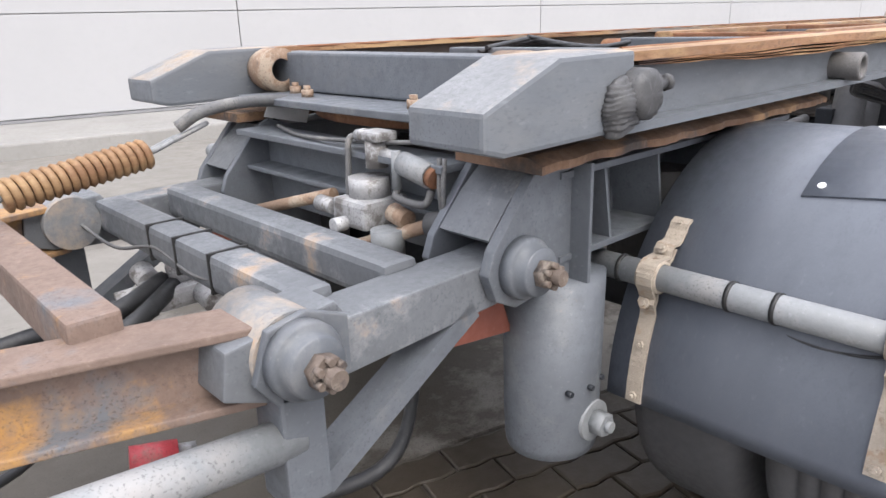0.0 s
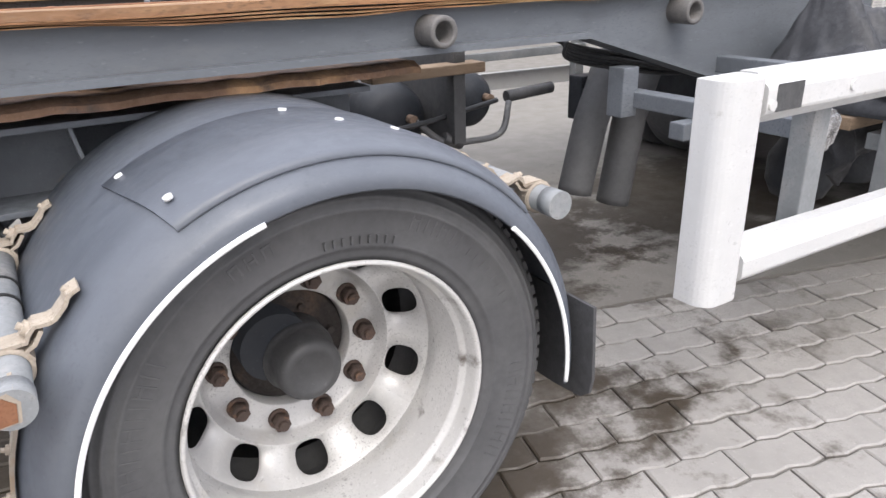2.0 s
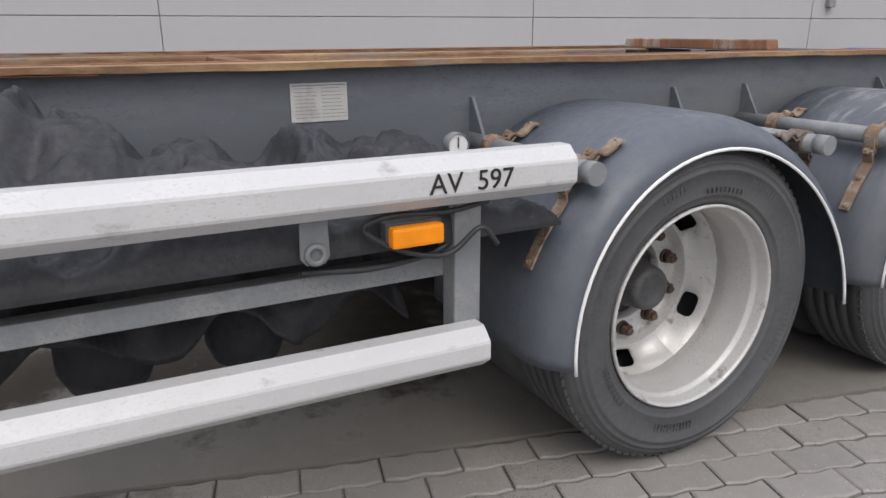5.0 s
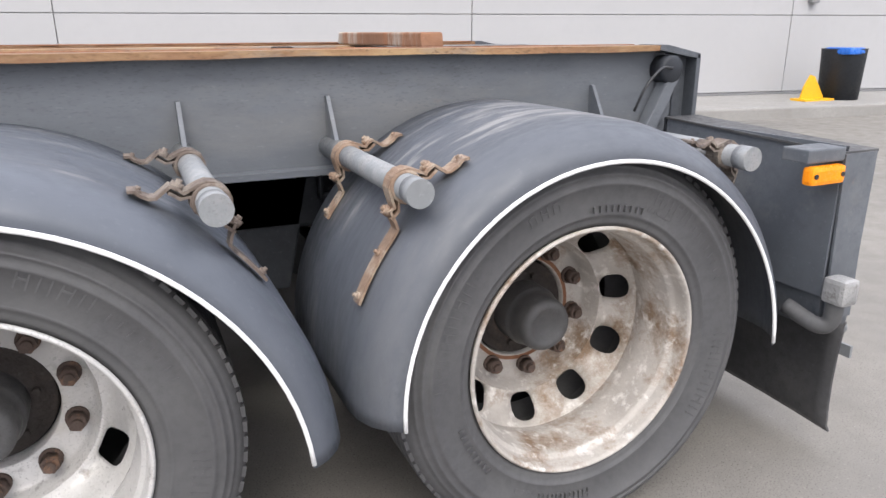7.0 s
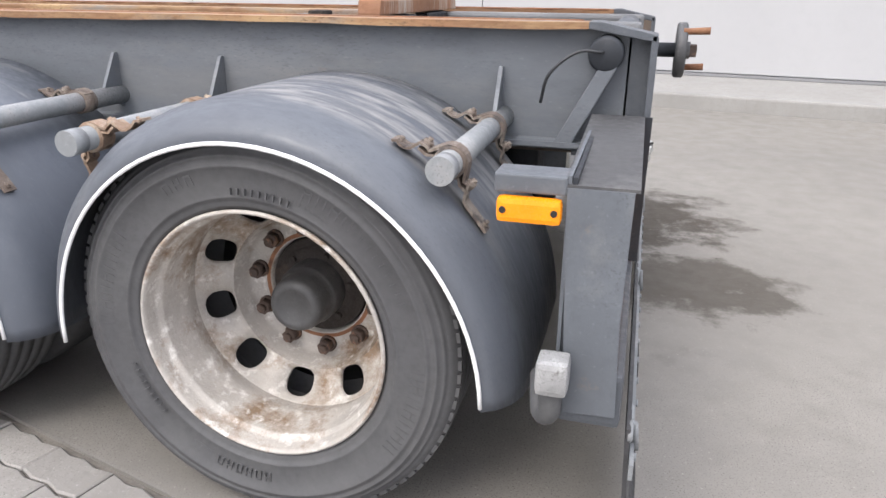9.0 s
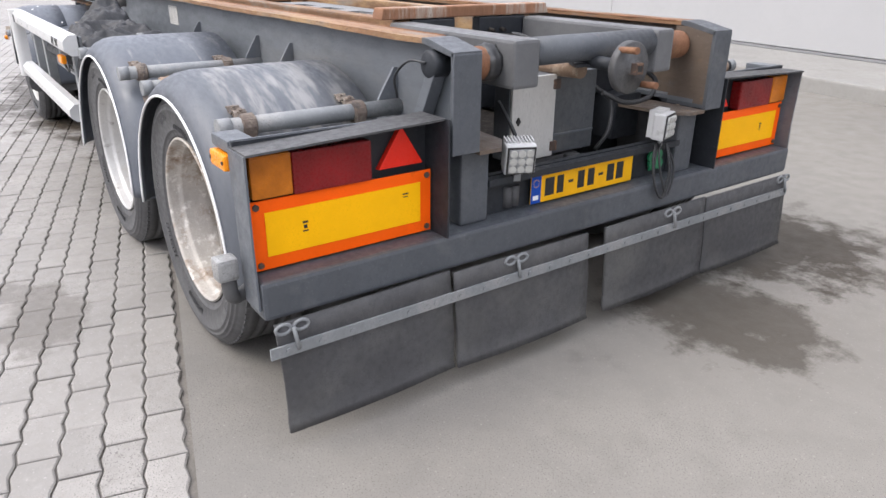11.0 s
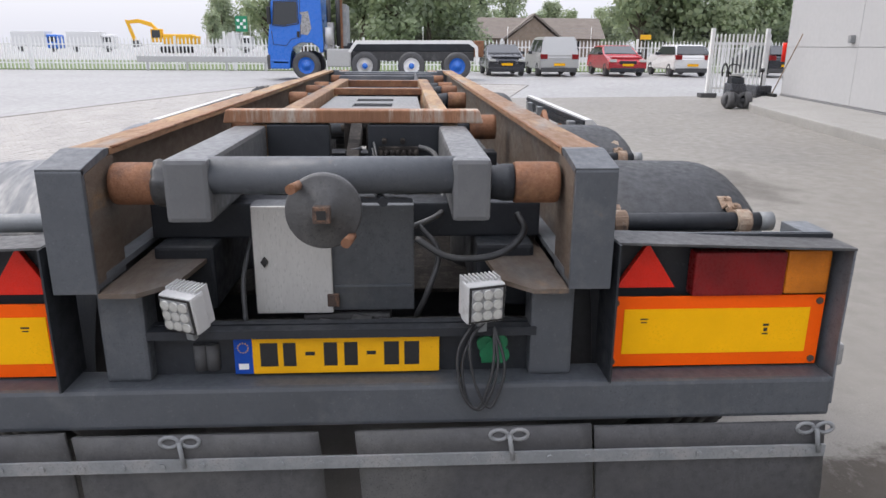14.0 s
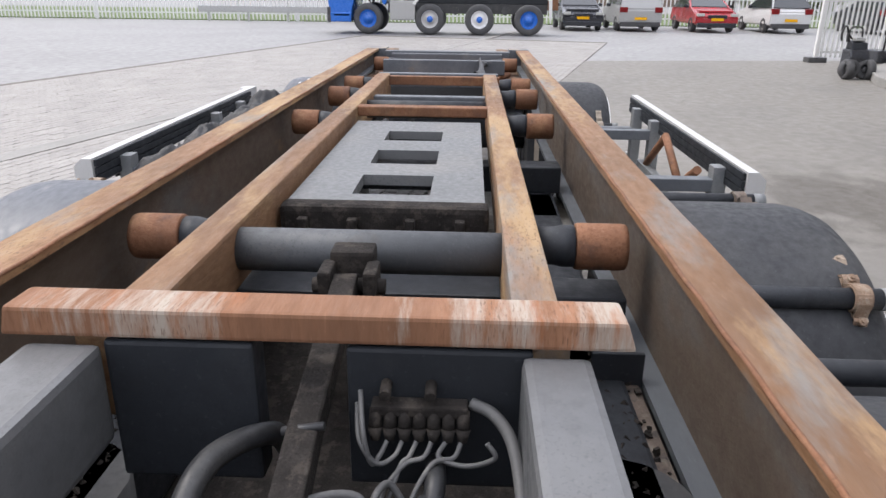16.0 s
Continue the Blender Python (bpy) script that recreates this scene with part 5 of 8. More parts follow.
cable("cable", [(0.34, -0.12, 0.83), (0.22, -0.13, 0.93), (0.12, -0.12, 0.965), (0.02, -0.07, 0.94), (-0.05, -0.06, 0.85)], 0.017, hose_black, label="thick dark air hose")
cable("cable", [(0.16, 0.165, 0.78), (0.15, 0.16, 0.88), (0.1, 0.165, 0.93), (0.02, 0.16, 0.9), (-0.04, 0.15, 0.82)], 0.014, hose_black)
for y in (0.15, 0.168):
    cable("cable", [(0.13, y, 0.93), (0.14, y, 0.85), (0.15, y + 0.01, 0.72)], 0.006, hose_black)
cable("cable", [(0.58, 0.19, 0.84), (0.62, 0.28, 0.80), (0.63, 0.40, 0.81), (0.60, 0.47, 0.86), (0.55, 0.46, 0.90)], 0.0095, hose_black, label="thick dark cable")
for dy, sag in ((0.0, 0.0), (0.012, -0.02), (0.03, 0.03)):
    cable("lamp_cable", [(0.74, 0.34 + dy, 0.68), (0.77, 0.29 + dy, 0.60 + sag), (0.79, 0.30 + dy, 0.50 + sag), (0.795, 0.34 + dy, 0.46), (0.785, 0.375 + dy, 0.56), (0.75, 0.38, 0.66)], 0.004)
cable("cable", [(0.57, 0.19, 0.62), (0.60, 0.22, 0.70), (0.57, 0.25, 0.80), (0.52, 0.2, 0.86)], 0.008)
cable("cable", [(0.66, -0.25, 0.64), (0.6, -0.26, 0.75), (0.5, -0.25, 0.84)], 0.007)
bm = nb()
for k, (y, z) in enumerate(((-0.07, 0.60), (0.02, 0.61), (0.09, 0.60))):
    rod(bm, (0.58, y, z), (0.6, y + 0.05, z), 0.02, 12)
box(bm, 0.40, 0.55, -0.12, 0.12, 0.54, 0.62, 0.01)
part("valve_block", bm, hub_grey, trailer)

# mudflap row on a perforated bar
bm = nb()
box(bm, 0.80, 0.808, -1.27, 1.25, 0.305, 0.338)
for k in range(26):
    y = -1.22 + k * 0.097
    rod(bm, (0.808, y, 0.322), (0.813, y, 0.322), 0.008, 8)
flap_bar = part("flap_bar", bm, pipe_grey, trailer, "riveted steel strip holding the mudflaps")
for y0, y1, tilt in ((-1.245, -0.67, 0.02), (-0.655, -0.055, 0.0), (0.035, 0.635, 0.01), (0.642, 1.25, 0.0)):
    bm = nb()
    n = 14
    rows = []
    for i in range(n + 1):
        y = y0 + (y1 - y0) * i / n
        row = []
        for j, z in enumerate((0.40, 0.345, 0.30, 0.22, 0.14, 0.085, 0.065)):
            bulge = 0.012 * math.sin(math.pi * i / n) * (0.34 - min(z, 0.34)) / 0.3
            xx = 0.797 + bulge + (0.34 - min(z, 0.34)) * 0.05 + (0.01 if j == 6 else 0)
            row.append((xx, y + 0.01 * math.sin(z * 9), z + tilt * (y - y0)))
        rows.append(row)
    front = [[bm.verts.new(p) for p in r] for r in rows]
    back = [[bm.verts.new((p[0] - 0.008, p[1], p[2])) for p in r] for r in rows]
    for S in (front, back):
        for i in range(n):
            for j in range(6):
                bm.faces.new((S[i][j], S[i + 1][j], S[i + 1][j + 1], S[i][j + 1])).smooth = True
    for i in range(n):
        for j in (0, 6):
            bm.faces.new((front[i][j], front[i + 1][j], back[i + 1][j], back[i][j]))
    for i in (0, n):
        for j in range(6):
            bm.faces.new((front[i][j], front[i][j + 1], back[i][j + 1], back[i][j]))
    part("mudflap", bm, flap_rubber, flap_bar, "dusty black rubber mudflap")
for y in (-1.20, -0.40, 0.42, 1.22):
    bm = nb()
    for dy in (-0.026, 0.026):
        sweep(bm, [(0.797, y + dy + 0.022 * math.cos(2 * math.pi * k / 14), 0.383 + 0.014 * math.sin(2 * math.pi * k / 14)) for k in range(14)], 0.0055, 6, closed=True)
    rod(bm, (0.805, y, 0.385), (0.812, y + 0.01, 0.32), 0.006, 8)
    part("chain_link", bm, pipe_grey, flap_bar, "steel chain link hanger")

# ---- side guards ----
def side_guard(s, full):
    def yy(a, b):
        return sorted((s * a, s * b))
    def profile(x0, x1, z0, z1, zr=0.0):
        bm = nb()
        pts = [(1.20, z0), (1.20, z1), (1.238, z1), (1.266, z1 - 0.026), (1.268, z1 - 0.032), (1.268, z0 + 0.030), (1.266, z0 + 0.024), (1.238, z0)]
        lo = [bm.verts.new((x0, s * y, z)) for y, z in pts]
        hi = [bm.verts.new((x1, s * y, z + zr)) for y, z in pts]
        n = len(pts)
        bm.faces.new(lo)
        bm.faces.new(hi[::-1])
        for i in range(n):
            bm.faces.new((lo[i], lo[(i + 1) % n], hi[(i + 1) % n], hi[i]))
        return bm
    g = part("side_guard", profile(-3.69, -1.645, 0.833, 0.934, -0.006), white_paint, trailer, "dented white side guard with lettering" if s < 0 else "dented white side guard")
    for z0 in (0.838, 0.868, 0.898):
        part("inner_groove", box(nb(), -3.66, -1.66, *yy(1.188, 1.1995), z0 - 0.002, z0 + 0.024, 0.002), dark_shade_paint, g)
    part("lower_profile", profile(-3.69, -1.868, 0.484, 0.578, -0.026), white_paint, g)
    if full:
        bm = nb()
        arc = [(-3.785 + 0.035 * math.cos(radians(a)), -1.238 + 0.042 * math.sin(radians(a))) for a in range(180, 271, 15)] + [(-3.735 + 0.035 * math.cos(radians(a)), -1.238 + 0.042 * math.sin(radians(a))) for a in range(270, 361, 15)]
        prism(bm, [(-3.82, -1.20)] + arc + [(-3.70, -1.20)], 0.474, 0.932, axis="z", bev=0.002)
        part("end_post", bm, white_paint, g, "bent white end post")
        bm = nb()
        box(bm, -3.66, -3.575, -1.2692, -1.2682, 0.858, 0.912)
        part("bare_patch", bm, hub_grey, g, "bare grey patch")
        for x, y, z in ((-3.675, -1.262, 0.873), (-3.39, -1.262, 0.883), (-2.935, -1.262, 0.883), (-3.76, -1.27, 0.62)):
            part("bolt_head", rod(nb(), (x, y, z), (x, y - 0.011, z), 0.011, 12), white_paint, g)
        words("AV  597", 0.057, Matrix.Translation((-1.897, -1.2688, 0.877)) @ Matrix.Rotation(radians(0.3), 4, "Y") @ Matrix.Rotation(math.pi / 2, 4, "X"), g, "stencil_code")
    for x in (-3.36, -2.935, -1.89):
        bm = nb()
        box(bm, x - 0.032, x + 0.032, *yy(1.145, 1.20), 0.47, 0.90, 0.004)
        part("upright", bm, pipe_grey, g)
        bm = nb()
        box(bm, x - 0.03, x + 0.03, *yy(0.6, 1.15), 0.80 if x > -3 else 0.745, 0.85 if x > -3 else 0.79, 0.004)
        part("outrigger", bm, rail_paint, g)
    bm = nb()
    box(bm, -2.93, -1.9, *yy(1.10, 1.145), 0.645, 0.69, 0.003)
    part("shelf_rail", bm, pipe_grey, g)
    if not full:
        for x0, x1, za, zb in ((-2.80, -2.50, 0.70, 0.90), (-2.50, -2.20, 0.90, 0.74), (-2.20, -1.98, 0.74, 0.86)):
            bm = nb()
            rod(bm, (x0, s * 1.12, za), (x1, s * 1.12, zb), 0.018, 12)
            part("brace", bm, rust, g)
    return g


sg = side_guard(-1, True)
side_guard(1, False)
bm = nb()
box(bm, -3.43, -3.37, -0.66, -0.60, 0.72, 0.86, 0.004)
box(bm, -3.45, -2.93, -0.90, -0.85, 0.70, 0.745, 0.004)
part("hanger_bracket", bm, rail_paint, trailer)
# shelf with old boards and crumpled tarpaulin
for k, (y, z) in enumerate(((-1.03, 0.712), (-0.92, 0.715), (-0.81, 0.71))):
    bm = nb()
    box(bm, -2.95 + 0.03 * k, -1.75, y - 0.05, y + 0.05, z - 0.015, z + 0.02, 0.004)
    tagged(part("board", bm, wood_old), "weathered wooden board on the side shelf", "board", "shelf boards")

# added plate: blocks ground bounce so the space between the rails goes dark
bm = nb()
box(bm, -1.95, 0.29, -0.40, 0.40, 0.585, 0.60, 0.004)
part("underbody_plate", bm, mud, trailer, "dark plate added under the frame to block light")

gauge = part("pressure_gauge", lathe(nb(), [(0, -0.86), (0.028, -0.86), (0.031, -0.868), (0.031, -0.894), (0.0285, -0.897), (0.0275, -0.892)], 32, centre=(-1.735, 0, 0.885)), pipe_grey, trailer, "small round pressure gauge")
part("dial", rod(nb(), (-1.735, -0.888, 0.885), (-1.735, -0.892, 0.885), 0.0275, 28), white_strip, gauge, "white dial face")
part("needle", box(nb(), -1.737, -1.7335, -0.894, -0.8925, 0.878, 0.905), ink, gauge)
part("stem", rod(nb(), (-1.735, -0.875, 0.86), (-1.735, -0.875, 0.78), 0.008, 10), pipe_grey, gauge)
# ---- front: turntable, leg, drawbar ----
bm = nb()
box(bm, -5.16, -5.06, -0.50, 0.50, 0.975, 1.075, 0.006)
part("front_cross_member", bm, grey_paint, trailer)
bm = nb()
box(bm, -5.32, -5.12, -0.44, 0.44, 0.955, 0.972, 0.003)
fp = part("bolt_plate", bm, grey_paint, trailer)
for x, y in ((-5.24, 0.22), (-5.17, -0.31), (-5.25, -0.2), (-5.2, 0.34)):
    bm = nb()
    rod(bm, (x, y, 0.972), (x, y, 0.99), 0.016, 6)
    rod(bm, (x, y, 0.985), (x, y, 1.0), 0.009, 10)
    part("bolt", bm, clamp_rust, fp)
for s in (-1, 1):
    bm = nb()
    lathe(bm, [(0.03, s * 0.50), (0.05, s * 0.50), (0.058, s * 0.47), (0.058, s * 0.40), (0.03, s * 0.40)], 28, centre=(-5.2, 0, 1.03))
    part("front_roller", bm, clamp_rust, trailer, "rusty greasy front roller")
bm = nb()                              # black sealant lump on the rail's flank
bmesh.ops.create_icosphere(bm, subdivisions=5, radius=0.05, matrix=Matrix.Translation((-5.20, -0.665, 0.998)) @ Matrix.Diagonal((1.0, 0.5, 0.95, 1)))
for v in bm.verts:
    v.co += (v.co - Vector((-5.20, -0.665, 0.998))).normalized() * (0.010 * noise.noise(v.co * 30) + 0.0022 * math.sin(v.co.z * 760 + 6 * noise.noise(v.co * 22)))
n0 = len(bm.verts)
lathe(bm, [(0.0, -0.699), (0.028, -0.699), (0.041, -0.693), (0.043, -0.685), (0.043, -0.66)], 32, centre=(-5.155, 0, 1.018))
bm.verts.ensure_lookup_table()
for v in bm.verts[n0:]:
    v.co += Vector((0, 0.0018 * math.sin(v.co.z * 700), 0))
rod(bm, (-5.118, -0.672, 1.026), (-5.075, -0.672, 1.03), 0.010, 10)
rod(bm, (-5.077, -0.672, 1.03), (-5.067, -0.672, 1.031), 0.015, 8)
for f in bm.faces:
    f.smooth = True
part("grease_lump", bm, hub_grey, near_rail, "black grease lump")
bm = nb()
lathe(bm, [(0.0, 0.925), (0.50, 0.925), (0.50, 0.955), (0, 0.955)], 48)
bmesh.ops.transform(bm, matrix=Matrix.Translation((-4.72, 0, 0)) @ Matrix.Rotation(math.pi / 2, 4, "X"), verts=bm.verts[:])
part("turntable_ring", bm, rust, trailer, "rusty turntable ring")
rust_plate = mat("rust_plate", (0.13, 0.075, 0.045), 0.85, vary=0.4, scale=5, spot=(0.27, 0.16, 0.08), spot_scale=4, spot_at=0.52, spot_soft=0.12, spot2=(0.05, 0.04, 0.035), spot2_scale=7, spot2_at=0.53, bump=0.7, grain=60)
for y in (-0.515, 0.515):
    bm = nb()
    rows = []
    for i in range(61):
        x = -5.29 + 1.2 * i / 60
        w = Vector((x * 9, y * 5, 1.7))
        yo = y + math.copysign(0.105 + 0.02 * noise.noise(w) + 0.008 * noise.noise(w * 4), y)
        dz = 0.006 * noise.noise(w * 1.7)
        rows.append([bm.verts.new(p) for p in ((x, y - math.copysign(0.1, y), 0.903), (x, yo, 0.904 + dz), (x, yo, 0.918 + dz), (x, yo - math.copysign(0.03, y), 0.93 + dz), (x, y - math.copysign(0.1, y), 0.925))])
    for A, B in zip(rows, rows[1:]):
        for q in range(5):
            bm.faces.new((A[q], A[(q + 1) % 5], B[(q + 1) % 5], B[q]))
    bm.faces.new(rows[0])
    bm.faces.new(rows[-1][::-1])
    part("wear_plate", bm, rust_plate, trailer, "rusty layered wear plate")
bm = nb()
box(bm, -4.95, -4.85, -0.3, 0.3, 0.86, 0.93, 0.01)
part("dark_core", bm, dark_shade_paint, trailer)

drawbar = thing("drawbar", (-5.9, 0, 0), "grey and rust-brown steel drawbar frame hinged to the turntable", "drawbar")


def sub(name, bm, m, parent=drawbar, label=""):
    return part(name, bm, m, parent, label)


for s in (-1, 1):
    def yy(a, b):
        return sorted((s * a, s * b))
    bm = nb()                          # subframe channel with ribs
    box(bm, -5.176, -4.2, *yy(0.455, 0.605), 0.728, 0.741, 0.002)
    box(bm, -5.176, -4.2, *yy(0.455, 0.47), 0.741, 0.886)
    box(bm, -5.176, -4.2, *yy(0.455, 0.605), 0.886, 0.899, 0.002)
    chan = sub("subframe", bm, grey_paint, drawbar, "grey ribbed subframe channel")
    for x in (-5.04, -4.85, -4.62):
        sub("rib", prism(nb(), [(x + 0.03, 0.741), (x + 0.038, 0.741), (x + 0.01, 0.886), (x + 0.002, 0.886)], s * 0.47, s * 0.598), grey_paint, chan)
    sub("lower_gusset", prism(nb(), [(-5.17, 0.728), (-4.95, 0.728), (-5.0, 0.69), (-5.06, 0.66), (-5.17, 0.65)], s * 0.535, s * 0.55), grey_paint, chan)
    bm = nb()                          # ear plates and pin
    ear = [(-5.19, 0.90), (-5.19, 0.70), (-5.27, 0.685), (-5.345, 0.675), (-5.395, 0.70), (-5.415, 0.75), (-5.40, 0.79), (-5.30, 0.905), (-5.26, 0.925)]
    sub("ear_plate", prism(bm, ear, s * 0.575, s * 0.60, bev=0.003), grey_paint, drawbar, "welded grey ear plate")
    sub("ear_plate", prism(nb(), ear, s * 0.42, s * 0.44, bev=0.003), grey_paint, drawbar, "welded grey ear plate")
    sub("ear_flange", prism(nb(), [(-5.19, 0.915), (-5.181, 0.915), (-5.181, 0.64), (-5.19, 0.66)], s * 0.50, s * 0.645, bev=0.002), grey_paint, drawbar)
    bm = nb()
    flat_arm(bm, [(-5.275, s * 0.5075, 0.905), (-5.33, s * 0.5075, 0.86), (-5.385, s * 0.5075, 0.80)], 0.13, 0.010)
    sub("ear_web", bm, worn_beam)
    for px, pz, nm in ((-5.335, 0.75, 0.0), (-5.848, 0.738, 0.01)):
        bm = nb()
        lathe(bm, [(0, s * 0.60), (0.056, s * 0.60), (0.056, s * 0.622), (0.052, s * 0.626), (0.046, s * 0.627), (0.044, s * 0.648), (0.041, s * 0.652), (0, s * 0.652)], 32, centre=(px, 0, pz))
        pin = sub("pin_washer", bm, grey_paint, drawbar)
        bm = nb()
        rod(bm, (px, s * 0.645, pz), (px, s * 0.674, pz), 0.025, 6)
        for k in range(6):
            a = k * math.pi / 3 + 0.5
            rod(bm, (px + 0.019 * math.cos(a), s * 0.67, pz + 0.019 * math.sin(a)), (px + 0.019 * math.cos(a), s * 0.684, pz + 0.019 * math.sin(a)), 0.006, 6)
        rod(bm, (px, s * 0.67, pz), (px, s * 0.70, pz), 0.0135, 16)
        for k in range(5):
            lathe(bm, [(0.0130, s * (0.685 + k * 0.003)), (0.0145, s * (0.6865 + k * 0.003)), (0.0130, s * (0.688 + k * 0.003))], 16, centre=(px, 0, pz))
        sub("castle_nut", bm, clamp_dull, pin, "rusty castle nut")
    bm = nb()                          # side beam with fork end
    prism(bm, [(-5.32, 0.770), (-5.42, 0.764), (-5.72, 0.758), (-5.74, 0.79), (-5.91, 0.768), (-5.92, 0.70), (-5.85, 0.672), (-5.72, 0.668), (-5.42, 0.682), (-5.30, 0.69)], s * 0.47, s * 0.575, bev=0.004)
    sub("side_beam", bm, worn_beam, drawbar, "grey side beam with white paint worn off")
    bm = nb()
    prism(bm, [(-5.915, 0.718), (-5.885, 0.678), (-5.825, 0.675), (-5.765, 0.69), (-5.765, 0.775), (-5.83, 0.80), (-5.89, 0.788)], s * 0.585, s * 0.60, bev=0.003)
    sub("fork_plate", bm, grey_paint)
    bm = nb()                          # boss in the fork
    rod(bm, (-5.848, s * 0.44, 0.738), (-5.848, s * 0.585, 0.738), 0.062, 28)
    sub("pivot_boss", bm, nose_worn, drawbar, "rusty pivot boss")
    bm = nb()                          # diagonal brace and hanging leg
    flat_arm(bm, [(-5.46, s * 0.54, 0.69), (-5.78, s * 0.54, 0.50)], 0.07, 0.035, (0, 1, 0))
    sub("brace", bm, grey_paint)
    bm = nb()
    box(bm, -5.885, -5.815, *yy(0.52, 0.60), 0.505, 0.69, 0.006)
    sub("hanging_leg", bm, grey_paint)
    bm = nb()                          # fork arm towards the towing eye
    p0, p1 = Vector((-5.87, s * 0.515, 0)), Vector((-7.45, s * 0.06, 0))
    ang = math.atan2((p1 - p0).y, (p1 - p0).x)
    m = Matrix.Translation(p0) @ Matrix.Rotation(ang, 4, "Z")
    L = (p1 - p0).length
    box(bm, 0, L, -0.05, 0.05, 0.77, 0.783, 0.003, m)
    box(bm, 0, L, -0.05, 0.05, 0.665, 0.678, 0.003, m)
    box(bm, 0, L, -0.006, 0.006, 0.678, 0.77, 0, m)
    sub("fork_arm", bm, arm_rust, drawbar, "rusty yellow-brown drawbar arm")
    bm = nb()
    prism(bm, [(-5.3, 0.66), (-5.43, 0.67), (-5.43, 0.60), (-5.27, 0.58)], s * 0.50, s * 0.515)
    sub("red_lug", bm, mat("red_primer%d" % s, (0.23, 0.075, 0.05), 0.7, vary=0.25, spot=(0.12, 0.10, 0.09), bump=0.2), drawbar, "faded red lug")
    bm = nb()                          # round spring leg
    lathe(bm, [(0, 0.30), (0.082, 0.302), (0.097, 0.312), (0.101, 0.335), (0.103, 0.40), (0.105, 0.69), (0, 0.69)], 36)
    bmesh.ops.transform(bm, matrix=Matrix.Translation((-5.168, s * 0.545, 0)) @ Matrix.Rotation(math.pi / 2, 4, "X") @ Matrix.Identity(4), verts=bm.verts[:])
    leg = sub("spring_leg", bm, grey_paint, drawbar, "grey round hanger leg with a hex bolt")
    bm = nb()
    rod(bm, (-5.155, s * 0.62, 0.387), (-5.155, s * 0.652, 0.387), 0.043, 24)
    rod(bm, (-5.155, s * 0.65, 0.387), (-5.155, s * 0.683, 0.387), 0.025, 6)
    rod(bm, (-5.155, s * 0.68, 0.387), (-5.155, s * 0.695, 0.387), 0.012, 12)
    sub("hex_bolt", bm, pipe_grey, leg)
    for k in range(3):
        yk = s * (0.645 if k == 1 else 0.632)
        sub("rivet", rod(nb(), (-5.225 + k * 0.05, yk, 0.47), (-5.225 + k * 0.05, yk + s * 0.014, 0.47), 0.006, 8), dark_shade_paint, leg)
for x, w in ((-5.735, 0.075), (-5.535, 0.075)):
    bm = nb()
    box(bm, x - w / 2, x + w / 2, -0.48, 0.48, 0.705, 0.778, 0.014)
    tube = sub("cross_tube", bm, worn_beam, drawbar, "grey square cross tube with bare spots")
    if x < -5.6:
        for y in (-0.18, -0.02, 0.12):
            bm = nb()
            box(bm, x - w / 2 - 0.003, x + w / 2 + 0.003, y - 0.004, y + 0.004, 0.702, 0.781, 0.002)
            sub("cable_tie", bm, ink, tube)
bm = nb()
box(bm, -6.11, -6.04, -0.43, 0.43, 0.74, 0.812, 0.006)
sub("front_cross_beam", bm, arm_rust, drawbar, "rust-yellow cross beam")
bm = nb()
rod(bm, (-7.45, 0, 0.75), (-7.9, 0, 0.75), 0.045, 20)
sweep(bm, [(-8.0 + 0.1 * math.cos(k * math.pi / 8), 0.1 * math.sin(k * math.pi / 8), 0.75) for k in range(16)], 0.028, 10, closed=True)
sub("towing_eye", bm, nut_rust, drawbar)
bm = nb()
rod(bm, (-6.3, -0.60, 0.66), (-5.88, -0.57, 0.605), 0.032, 20)
sub("lower_tube", bm, pipe_grey)

# centre of the turntable front: channel, valves, rods
bm = nb()
box(bm, -5.27, -5.255, -0.42, 0.42, 0.70, 0.905)
box(bm, -5.36, -5.255, -0.42, 0.42, 0.893, 0.908, 0.003)
box(bm, -5.34, -5.255, -0.42, 0.42, 0.80, 0.812, 0.003)
sub("front_channel", bm, rail_paint, drawbar, "rust-stained front channel")
def cyl_part(name, p0, p1, r, m, parent=drawbar, seg=20, label=""):
    return part(name, rod(nb(), p0, p1, r, seg), m, parent, label)


valve = sub("brake_valve", box(nb(), -5.42, -5.30, -0.24, -0.12, 0.76, 0.82, 0.012), alloy, drawbar, "grey cast brake valve")
for p0, p1, r, m in (((-5.36, -0.18, 0.82), (-5.36, -0.18, 0.86), 0.045, alloy), ((-5.40, -0.10, 0.79), (-5.40, -0.04, 0.79), 0.018, alloy), ((-5.44, -0.20, 0.78), (-5.47, -0.20, 0.78), 0.015, alloy),
                     ((-5.37, -0.27, 0.80), (-5.37, -0.32, 0.79), 0.02, clamp_rust), ((-5.40, -0.29, 0.72), (-5.40, -0.29, 0.775), 0.035, pipe_grey)):
    cyl_part("port", p0, p1, r, m, valve)
v2 = sub("relay_valve", box(nb(), -5.375, -5.32, -0.235, -0.165, 0.935, 0.955, 0.006), alloy, drawbar, "small grey relay valve")
for p0, p1, r, m in (((-5.35, -0.20, 0.88), (-5.35, -0.20, 0.935), 0.024, alloy), ((-5.35, -0.225, 0.91), (-5.35, -0.28, 0.905), 0.012, alloy), ((-5.35, -0.165, 0.945), (-5.35, -0.135, 0.94), 0.012, alloy)):
    cyl_part("port", p0, p1, r, m, v2)
v3 = cyl_part("line_filter", (-5.36, -0.30, 0.90), (-5.36, -0.385, 0.885), 0.024, pipe_grey)
